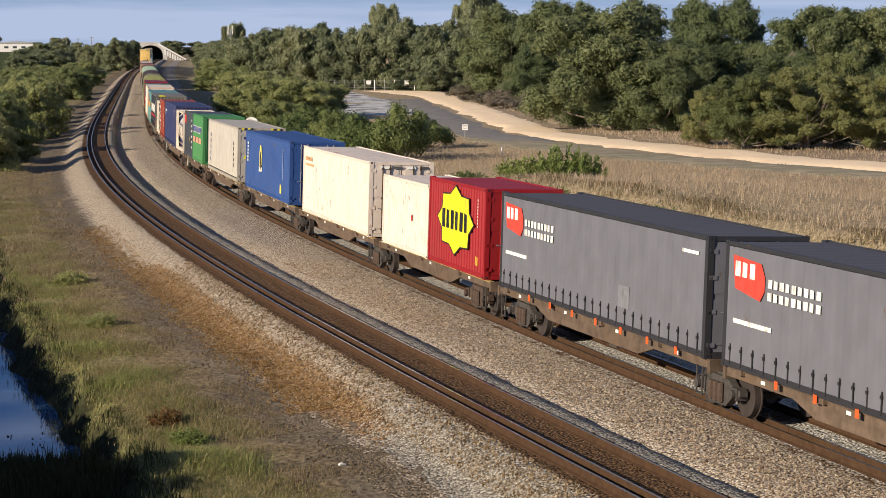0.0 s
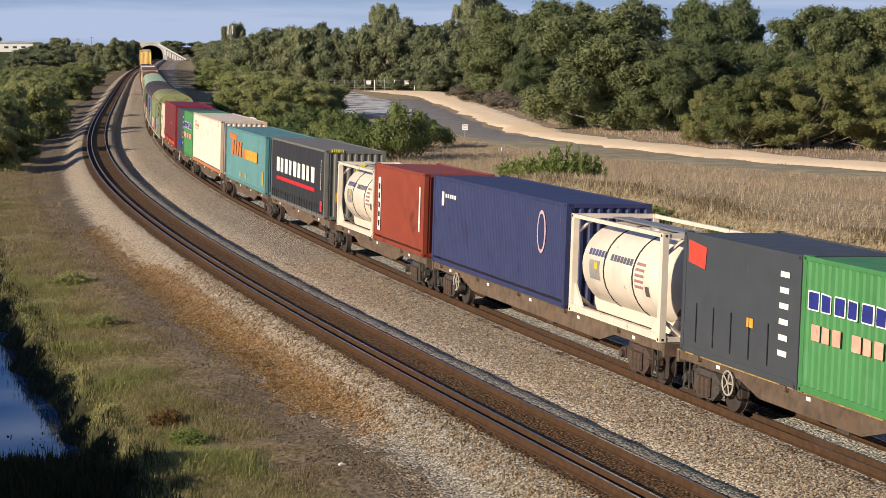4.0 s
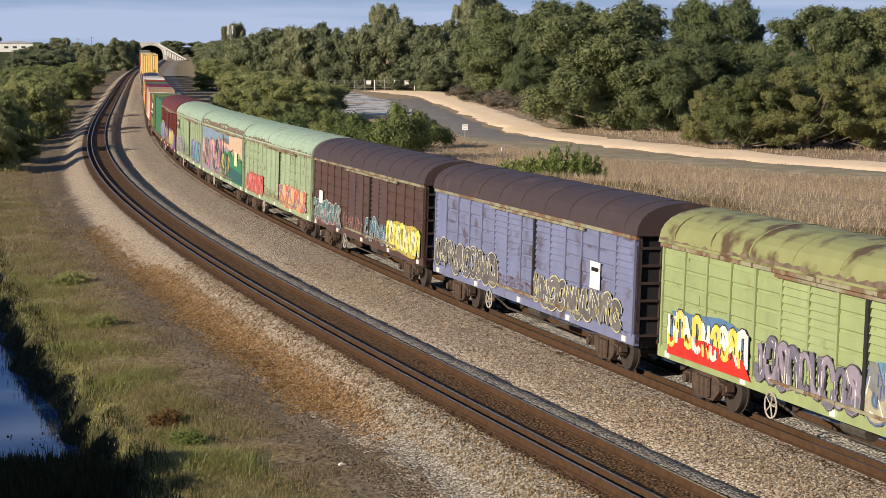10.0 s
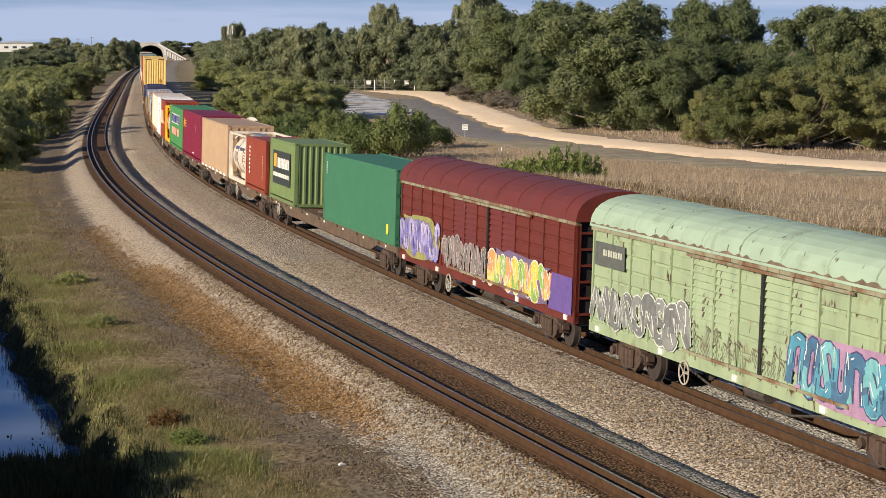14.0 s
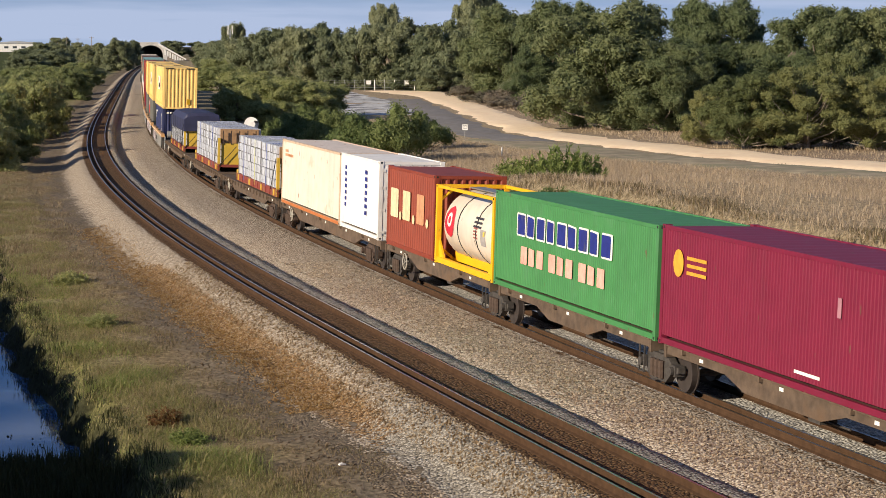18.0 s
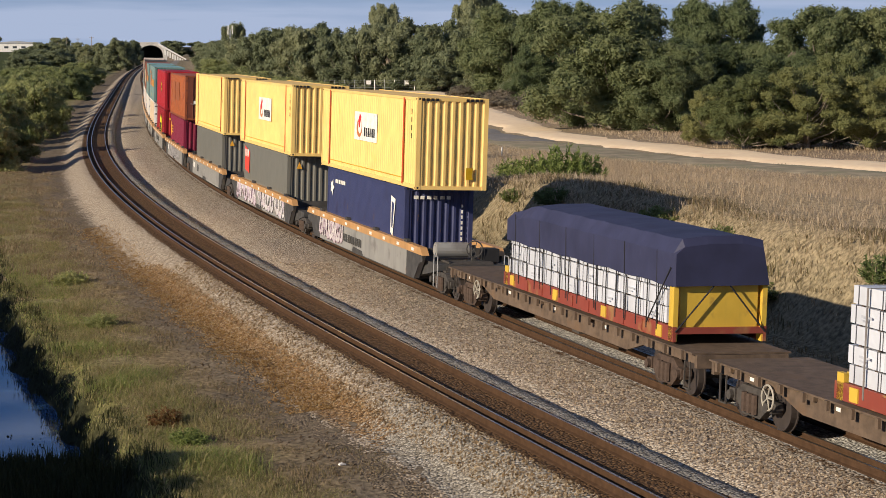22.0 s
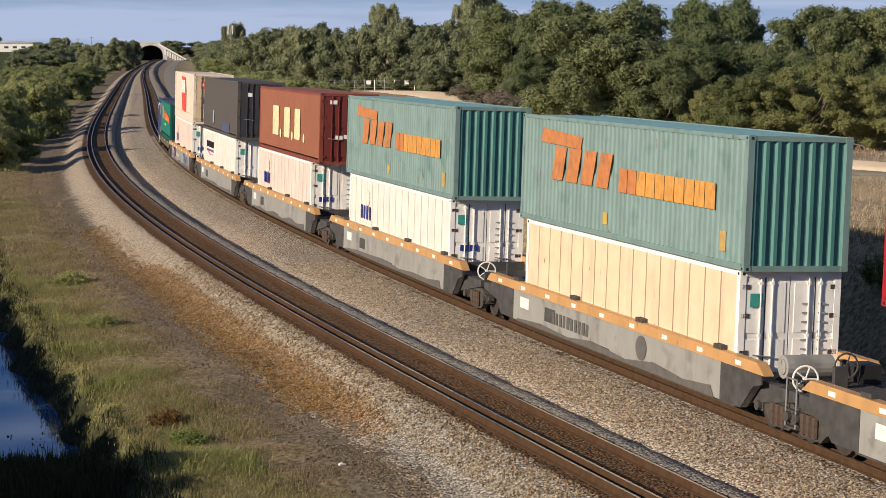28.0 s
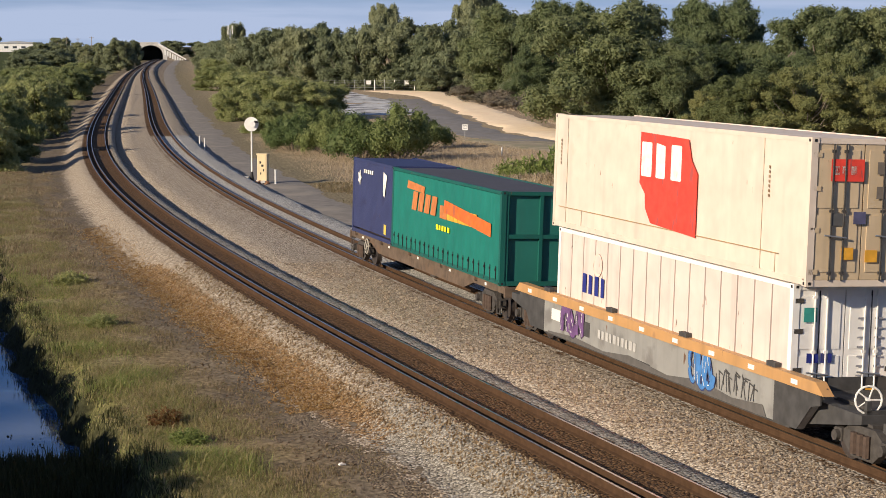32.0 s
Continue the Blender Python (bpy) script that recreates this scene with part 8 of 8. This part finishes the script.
c = tank_container(410.75, 416.85, DECK, 2.54, P_FRAMEY, P_TANK, "cream tank container in a yellow steel frame")
tank_patch(c, 0.75, 1.75, 0.92, 1.92, tone(206, 44, 62), "round_badge", round_badge=True)
tank_patch(c, 1.02, 1.48, 1.25, 1.71, OFFWHITE, "badge_ring", 0.012, True)
tank_patch(c, 1.13, 1.37, 1.36, 1.60, tone(206, 44, 62), "badge_centre", 0.018, True)
for i in range(3):
    tank_patch(c, 3.75, 4.55, 1.72 - 0.13 * i, 1.79 - 0.13 * i, tone(60, 58, 64))
for i in range(4):
    tank_patch(c, 3.8, 4.2, 1.12 + 0.1 * i, 1.17 + 0.1 * i, tone(160, 90, 84))
tank_patch(c, 4.5, 5.0, 0.95, 1.45, tone(168, 162, 160), "label_sheet")
tank_patch(c, 4.78, 4.95, 1.25, 1.4, tone(226, 196, 80), "warning_label", 0.012)
c = box_container(417.0, 423.05, DECK, 2.80, P_BROWN, "rusty red-brown container with cream lettering blocks", end="wave")
for x0, x1, col in ((0.55, 1.55, tone(236, 216, 176)), (2.15, 3.1, tone(230, 208, 166)), (3.95, 4.85, tone(206, 150, 112))):
    lettering_blocks(c, x0, x1, 1.05, 2.05, 1, col, gap=0.0, lift=0.01)
for x in (1.85, 3.55, 5.25):
    patch(c, disc_poly(x, 1.15, 0.15), tone(230, 208, 166), "brand_dot", 0.012)
c = box_container(424.3, 430.45, DECK, 2.86, P_REEFER, "white container with upright blue lettering blocks", "fine", "door", door=P_REEFER, rods=STEEL)
vertical_bars(c, 0.75, 0.85, 2.5, 7, NAVYINK, 0.26)
vertical_bars(c, 4.0, 0.75, 2.5, 7, NAVYINK, 0.36)
bar(c, 0.5, 1.0, 1.95, 2.15, tone(50, 90, 170), name="blue_label", end=True, lift=0.002)
c = box_container(430.5, 442.75, DECK, 2.84, P_CREAM, "cream container with an orange base rail", "fine", "wave", trim=paint("pale_rail_worn", tone(210, 184, 158), streak=0.5))
bar(c, 0.12, 12.1, 0.02, 0.15, tone(194, 116, 64), name="base_band", lift=0.002)
lettering_blocks(c, 0.8, 1.5, 2.3, 2.42, 4, tone(222, 164, 122))
lettering_blocks(c, 0.8, 2.6, 2.12, 2.24, 9, tone(222, 164, 122))
timber_load(444.0, 456.5, 1.14, 3.50, 1)
timber_load(464.0, 476.2, 1.14, 3.50, 2)
timber_load(484.0, 496.3, 1.14, 3.42, 3, tarp=True)

# well wagons and their double-stacked containers
WELLS = [504.3, 525.6, 546.9, 568.2, 589.0]
for i, u in enumerate(WELLS):
    w = well_wagon(u, u + 17.75, u - 1.4 if i == 0 else None, u + 17.75 + (2.55 if i < 4 else 0.4), "grey well wagon with an orange top chord and graffiti")
    if i == 0:
        graffiti(w, 2.0, 6.2, 0.40, 1.44, None, [tone(222, 214, 214), tone(206, 190, 200)], tone(120, 84, 110), 31, 4, 0.006)
        lettering_blocks(w, 5.8, 9.3, 0.62, 0.92, 12, tone(70, 68, 66), gap=0.3)
    if i == 1:
        graffiti(w, 1.7, 7.6, 0.40, 1.42, None, [tone(226, 218, 220), tone(214, 196, 212)], tone(120, 66, 104), 32, 5, 0.006)
        graffiti(w, 8.2, 15.6, 0.40, 1.46, None, [tone(226, 222, 222), tone(216, 204, 214)], tone(52, 44, 52), 33, 6, 0.006)
    if i == 2:
        tags(w, 5, 15, 0.5, 1.15, tone(190, 188, 186), 34, 26)
    if i == 3:
        graffiti(w, 4, 13.5, 0.45, 1.15, None, [tone(120, 116, 124), tone(190, 188, 190)], tone(220, 216, 220), 35, 8)
    if i == 4:
        patch(w, disc_poly(6.6, 0.9, 0.33), tone(84, 82, 80), "round_emblem")
        lettering_blocks(w, 7.2, 10.3, 0.66, 1.0, 12, tone(80, 78, 76), gap=0.3)
        tags(w, 10.8, 13, 0.45, 1.0, tone(190, 186, 186), 36, 7)
for i, u in enumerate([608.9, 629.7, 650.8, 671.6, 692.9]):
    w = well_wagon(u, u + 17.9, u - 0.4 if i == 0 else None, u + 17.9 + (2.15 if i < 4 else -0.2), "grey well wagon with an orange top chord and dark ends", brake=i in (0, 1, 4))
    if i == 0:
        lettering_blocks(w, 5.2, 8.0, 0.62, 0.95, 10, tone(92, 90, 88), gap=0.3)
        patch(w, disc_poly(11.4, 0.85, 0.33, 0.3), tone(96, 94, 92), "round_emblem")
    if i == 4:
        graffiti(w, 3.4, 5.0, 0.42, 1.42, None, [tone(110, 70, 130)], tone(60, 36, 80), 37, 2)
        lettering_blocks(w, 6.0, 8.6, 0.7, 0.92, 10, tone(186, 184, 180), gap=0.35)
        graffiti(w, 11.6, 13.0, 0.4, 1.4, None, [tone(60, 130, 200)], tone(30, 50, 110), 38, 2)
        tags(w, 13.1, 15, 0.55, 1.1, tone(60, 58, 60), 39, 8)
    patch(w, [(2.3, 0.355), (15.6, 0.355), (15.4, 0.6), (13.9, 0.5), (12.2, 0.62 - 0.1 * (i % 2)), (10.4, 0.44), (8.1, 0.56), (6.4, 0.42 + 0.1 * (i % 2)), (4.3, 0.5), (2.4, 0.41)],
          tone(96, 93, 90), "grime_patch", 0.001)
LOW = 0.36


def emblem_on(c, x, z):
    bar(c, x - 1.75, x + 1.75, z - 0.55, z + 0.5, OFFWHITE, name="white_panel", lift=0.01)
    patch(c, disc_poly(x - 0.95, z - 0.1, 0.42, 0.34), ORANGE, "emblem", 0.018)
    patch(c, disc_poly(x - 0.85, z - 0.02, 0.28, 0.28), OFFWHITE, "emblem_gap", 0.024)
    patch(c, [(x - 1.0, z - 0.1), (x - 0.82, z - 0.05), (x - 0.66, z + 0.33), (x - 0.85, z + 0.43), (x - 1.08, z + 0.2)], tone(214, 50, 60), "emblem_flame", 0.03)
    lettering_blocks(c, x - 0.2, x + 1.55, z - 0.38, z - 0.05, 6, INK, lift=0.018)


YL = P_YELLOW
for i, (a, b) in enumerate(((505.85, 520.55), (527.0, 541.6), (548.0, 562.4))):
    c = box_container(a, b, 3.27, 3.10, YL, "tall yellow corrugated container with red bands and a white emblem panel" if i < 2 else "tall plain yellow corrugated container", "wave", "wave", W=2.5)
    bar(c, 1.35, 1.5, 0.1, 3.05, tone(200, 84, 44), name="red_band", lift=0.005)
    bar(c, 12.9, 13.05, 0.1, 3.05, tone(200, 84, 44), name="red_band", lift=0.005)
    if i < 2:
        emblem_on(c, 7.5, 1.85)
    bar(c, 1.35, 13.0, 0.30, 0.33, tone(214, 160, 40), name="base_seam", lift=0.003)
    bar(c, 1.75, 2.0, 0.35, 0.75, tone(190, 150, 10), name="warning_label", end=True, lift=0.02)
    vertical_bars(c, 14.0 if i < 2 else 13.7, 1.7, 2.8, 4, tone(60, 50, 30), 0.05)
    for k in range(4):
        bar(c, 0.15 + 0.16 * k, 0.26 + 0.16 * k, 2.98, 3.07, INK, name="hazard_mark", end=True, lift=0.01)
        bar(c, 1.7 + 0.16 * k, 1.81 + 0.16 * k, 2.98, 3.07, INK, name="hazard_mark", end=True, lift=0.01)
c = box_container(507.2, 519.35, LOW, 2.91, P_NAVY, "navy corrugated container with a white emblem", "fine", "wave")
patch(c, star_poly(0.9, 2.15, 0.34, 0.5, 5), OFFWHITE, "emblem", 0.01)
lettering_blocks(c, 1.4, 3.2, 2.35, 2.5, 6, OFFWHITE)
patch(c, [(10.3, 1.2), (10.6, 1.1), (10.9, 2.4), (10.3, 2.5)], OFFWHITE, "emblem", 0.01)
patch(c, [(10.42, 1.4), (10.58, 1.35), (10.75, 2.25), (10.42, 2.3)], P_NAVY, "emblem_centre", 0.016)
lettering_blocks(c, 0.3, 1.7, 2.5, 2.62, 6, OFFWHITE, end=True, lift=0.02)
vertical_bars(c, 2.0, 0.7, 2.4, 9, OFFWHITE, 0.06, end=True, lift=0.02)
for i, (a, b) in enumerate(((528.0, 540.3), (548.7, 561.5))):
    c = box_container(a, b, LOW, 2.91, P_OLDGREY, "dark olive-grey corrugated container", "flat", "wave")
    if i == 0:
        patch(c, [(0.4, 1.6), (1.7, 1.45), (1.8, 2.5), (0.3, 2.75)], SIGN_RED, "badge", 0.012)
        lettering_blocks(c, 0.5, 1.6, 2.25, 2.6, 3, OFFWHITE, lift=0.018)
    patch(c, [(0.4, 2.3), (0.66, 2.3), (0.53, 2.6)], GOLD, "warning_triangle", 0.02, end=True)
    bar(c, 1.7, 2.05, 0.3, 0.55, GOLD, name="warning_label", end=True, lift=0.02)
    vertical_bars(c, 2.1, 0.8, 2.6, 12, OFFWHITE, 0.05, end=True, lift=0.02)
c = box_container(570.1, 583.75, 3.25, 2.85, P_RUSTBROWN, "rust-brown corrugated container with darker doors", "wave", "door", door=paint("door_brown", tone(112, 62, 48)), trim=paint("trim_brown", tone(140, 76, 48)))
bar(c, 2.6, 4.6, 0.9, 2.3, tone(158, 90, 52), name="faded_patch")
bar(c, 5.2, 8.4, 1.1, 2.3, tone(154, 88, 52), name="faded_patch")
for y, z in ((0.55, 1.05), (1.35, 1.1), (1.8, 1.4), (1.6, 2.45)):
    bar(c, y, y + 0.34, z, z + 0.2, OFFWHITE if z < 2.3 else tone(190, 160, 150), name="label_bar", end=True, lift=0.002)
c = box_container(570.75, 582.95, LOW, 2.89, P_MAROON, "maroon corrugated container with a gold emblem", "wave", "wave")
patch(c, disc_poly(1.1, 1.9, 0.4, 0.5), GOLD, "emblem", 0.01)
for i in range(3):
    bar(c, 1.6, 2.6, 1.65 + 0.2 * i, 1.75 + 0.2 * i, GOLD, name="text_bar")
vertical_bars(c, 2.0, 0.7, 2.4, 9, OFFWHITE, 0.06, end=True, lift=0.02)
c = box_container(590.6, 604.4, 3.24, 2.85, P_SCARLET, "faded scarlet corrugated container with a yellow star", "wave", "wave", end_mat=P_RED)
patch(c, star_poly(7.9, 1.6, 0.44, 0.78, 8, 1.5), INK, "badge_outline", 0.01)
patch(c, star_poly(7.9, 1.6, 0.36, 0.78, 8, 1.5), SIGN_YELLOW, "badge", 0.016)
lettering_blocks(c, 7.5, 8.35, 1.5, 1.7, 6, INK, lift=0.022)
bar(c, 0.9, 1.15, 1.7, 2.2, GOLD, name="warning_label", end=True, lift=0.02)
c = box_container(591.2, 603.3, LOW, 2.88, P_CRIMSON, "crimson corrugated container with a large yellow star", "wave", "wave", end_mat=P_RED)
patch(c, star_poly(6.9, 1.5, 0.98, 0.80, 8, 1.9), INK, "badge_outline", 0.01)
patch(c, star_poly(6.9, 1.5, 0.9, 0.80, 8, 1.9), SIGN_YELLOW, "badge", 0.016)
lettering_blocks(c, 5.7, 8.2, 1.22, 1.75, 6, INK, lift=0.022)
patch(c, star_poly(1.15, 2.2, 0.5, 0.62, 4, 1.7), SIGN_YELLOW, "badge", 0.02, end=True)
lettering_blocks(c, 0.55, 1.75, 2.1, 2.32, 6, INK, lift=0.012, end=True)
for i in range(2):
    bar(c, 1.3 + 0.4 * i, 1.55 + 0.4 * i, 0.7, 1.3, tone(226, 150, 150), name="label_bar", end=True, lift=0.02)
for a, b in ((610.2, 624.75), (631.25, 645.85)):
    c = box_container(a, b, 3.25, 2.95, P_FADETEAL, "faded teal corrugated container with an orange badge and stripe", "wave", "wave", W=2.5, end_mat=paint("end_teal", tone(72, 122, 118), rust=tone(112, 98, 70), rust_at=0.70),
                      roof=paint("roof_teal", tone(130, 176, 178)))
    streaked_badge(c, 1.6, 1.25, 1.36, True)
    bar(c, 6.3, 6.6, 0.35, 0.65, tone(190, 160, 80), name="label_bar")
    bar(c, 13.3, 13.6, 0.35, 0.8, tone(180, 150, 90), name="label_bar")
reef = [(610.4, 624.2, P_REEFCREAM, "cream panelled refrigerated container with white doors", None), (631.6, 645.3, P_REEFSIDE, "white panelled refrigerated container with a blue emblem", NAVYINK),
        (652.5, 665.75, P_REEFPINK, "stained white refrigerated container with a blue emblem", NAVYINK), (673.3, 687.4, P_REEFSIDE, "white refrigerated container with a black and pink emblem", INK),
        (694.5, 708.2, P_REEFPINK, "stained white refrigerated container with a blue emblem", NAVYINK)]
for i, (a, b, m, text, ink) in enumerate(reef):
    c = box_container(a, b, LOW, 2.89, m, text, "panels", "reefer", door=P_REEFER, trim=P_REEFER, name="refrigerated_container")
    if ink == NAVYINK:
        lettering_blocks(c, 1.9, 3.6, 1.35, 1.85, 4, NAVYINK, gap=0.42, lift=0.012)
        patch(c, disc_poly(2.9, 2.15, 0.3), tone(236, 206, 190), "emblem_ring", 0.008)
        patch(c, disc_poly(2.93, 2.17, 0.24), m, "emblem_centre", 0.011)
        lettering_blocks(c, 0.35, 1.0, 1.25, 1.45, 4, NAVYINK, end=True, lift=0.002)
    elif ink == INK:
        lettering_blocks(c, 1.7, 4.9, 1.95, 2.3, 7, INK, gap=0.12, lift=0.012)
        lettering_blocks(c, 1.8, 5.0, 1.72, 1.84, 12, NAVYINK, gap=0.3, name="text_bar", lift=0.012)
        patch(c, [(1.5, 1.75), (3.4, 1.5), (5.0, 1.6), (3.4, 1.58), (1.7, 1.8)], tone(240, 120, 160), "emblem_swoosh", 0.012)
    bar(c, 0.25, 0.55, 2.1, 2.4, tone(60, 150, 140), name="label_bar", end=True, lift=0.002)
    for k in range(7):
        bar(c, 1.5, 1.66, 0.95 + 0.2 * k, 0.99 + 0.2 * k, tone(150, 150, 156), name="text_bar", end=True, lift=0.002)
        bar(c, 1.9, 2.08, 0.95 + 0.2 * k, 0.99 + 0.2 * k, tone(150, 150, 156), name="text_bar", end=True, lift=0.002)
    bar(c, 1.75, 2.05, 0.35, 0.7, GOLD, name="warning_label", end=True, lift=0.002)
c = box_container(651.0, 665.55, 3.25, 2.90, paint("container_terracotta", tone(142, 89, 67), streak=0.25, rust=tone(128, 76, 58), rust_at=0.6, chip_at=0.76), "terracotta corrugated container with cream lettering blocks", "fine", "door",
                  door=paint("door_oxide", tone(112, 48, 42)), trim=paint("trim_oxide", tone(130, 66, 52)))
for x0, x1 in ((3.5, 5.4), (6.35, 8.1), (8.85, 10.5)):
    lettering_blocks(c, x0 + 0.2, x1 - 0.2, 0.78, 2.1, 1, tone(232, 210, 166), gap=0.0, lift=0.012)
for x in (5.72, 8.5, 11.2):
    patch(c, disc_poly(x, 0.9, 0.19), tone(236, 214, 168), "brand_dot", 0.014)
for y, z in ((0.4, 2.45), (1.0, 1.05), (0.65, 1.02), (1.8, 2.4)):
    bar(c, y, y + 0.3, z, z + 0.16, OFFWHITE, name="label_bar", end=True, lift=0.002)
c = box_container(672.9, 687.6, 3.25, 2.97, P_GRAPHITE, "graphite corrugated container with a pale patch", "fine", "door", door=paint("door_black", tone(58, 58, 62)), trim=P_GRAPHITE)
bar(c, 4.4, 5.0, 0.5, 1.2, tone(140, 156, 168), name="pale_patch", lift=0.006)
bar(c, 8.6, 11.6, 0.2, 0.7, tone(78, 84, 110), name="blue_patch", lift=0.006)
bar(c, 0.5, 0.75, 2.2, 2.4, OFFWHITE, name="label_bar", end=True, lift=0.002)
for k in range(5):
    bar(c, 1.4, 1.65, 1.4 + 0.25 * k, 1.45 + 0.25 * k, tone(130, 112, 84), name="text_bar", end=True, lift=0.002)
c = box_container(694.0, 708.75, 3.25, 3.03, P_WARMWHITE, "cream container with a large red badge", "flat", "door", door=paint("door_beige", tone(206, 184, 152), streak=0.4), rods=BOGIE)
patch(c, [(6.0, 1.55), (6.35, 1.3), (6.4, 0.95), (6.75, 0.62), (9.35, 0.5), (9.35, 1.95), (9.0, 2.25), (8.8, 2.72), (6.0, 2.78)], SIGN_RED, "badge", 0.022)
lettering_blocks(c, 6.1, 8.75, 1.72, 2.55, 3, OFFWHITE, gap=0.3, lift=0.03)
for x in (0.95, 2.1, 12.6, 13.3):
    bar(c, x, x + 0.03, 0.16, 2.92 if x in (0.95, 12.6) else 0.55, tone(216, 200, 180), name="panel_joint", lift=0.0)
for x in (0.5, 12.9):
    vertical_bars(c, x, 1.7, 2.4, 7, tone(150, 126, 100), 0.05, lift=0.006)
bar(c, 0.5, 13.5, 0.55, 0.57, tone(180, 150, 110), name="base_seam", lift=0.02)
bar(c, 0.45, 1.2, 2.15, 2.6, SIGN_RED, name="badge", end=True, lift=0.002)
lettering_blocks(c, 0.5, 1.1, 2.28, 2.46, 3, OFFWHITE, end=True, lift=0.002)
for y, z, col in ((0.75, 0.55, GOLD), (1.3, 0.5, GOLD), (0.5, 1.25, tone(90, 90, 90)), (1.0, 1.28, tone(90, 90, 120)), (1.5, 2.3, tone(120, 110, 100)), (1.5, 1.8, tone(120, 110, 100))):
    bar(c, y, y + 0.28, z, z + 0.25, col, name="label_bar", end=True, lift=0.002)
c = box_container(713.0, 725.3, DECK, 2.78, P_SEAGREEN, "sea-green curtain-sided container with an orange badge", "curtain", "bays", W=2.5, trim=paint("trim_sea_green", tone(26, 92, 84)), roof=P_GRAPHITE,
                  end_mat=paint("end_sea_green", tone(40, 110, 100)))
streaked_badge(c, 2.0, 1.5, 0.95)
patch(c, [(6.5, 1.7), (11.4, 1.35), (11.4, 1.75), (6.5, 2.1)], tone(226, 110, 50), "badge_stripe", 0.02)
lettering_blocks(c, 5.6, 7.2, 1.08, 1.25, 5, SIGN_YELLOW, name="text_bar", lift=0.012)
c = box_container(725.4, 731.4, DECK, 2.80, P_NAVY, "navy corrugated container with white figures", "fine")
patch(c, star_poly(1.1, 2.1, 0.3, 0.5, 5), OFFWHITE, "emblem", 0.01)
lettering_blocks(c, 1.7, 3.2, 2.3, 2.44, 5, OFFWHITE)
patch(c, [(4.7, 1.7), (4.9, 1.6), (5.2, 2.4), (4.7, 2.5)], OFFWHITE, "emblem", 0.01)
bar(c, 4.9, 5.2, 0.3, 0.65, tone(214, 190, 90), name="warning_label")


def motions():
    """The whole train runs down the curve at an even speed."""
    times = [0, 0.5] + list(range(1, 32)) + [31.5, 32]
    for thing, middle, span, base in TRAIN:
        walk(thing, [(t, train_pose(middle, span, t) @ pose(0, 0, base)) for t in times])


motions()
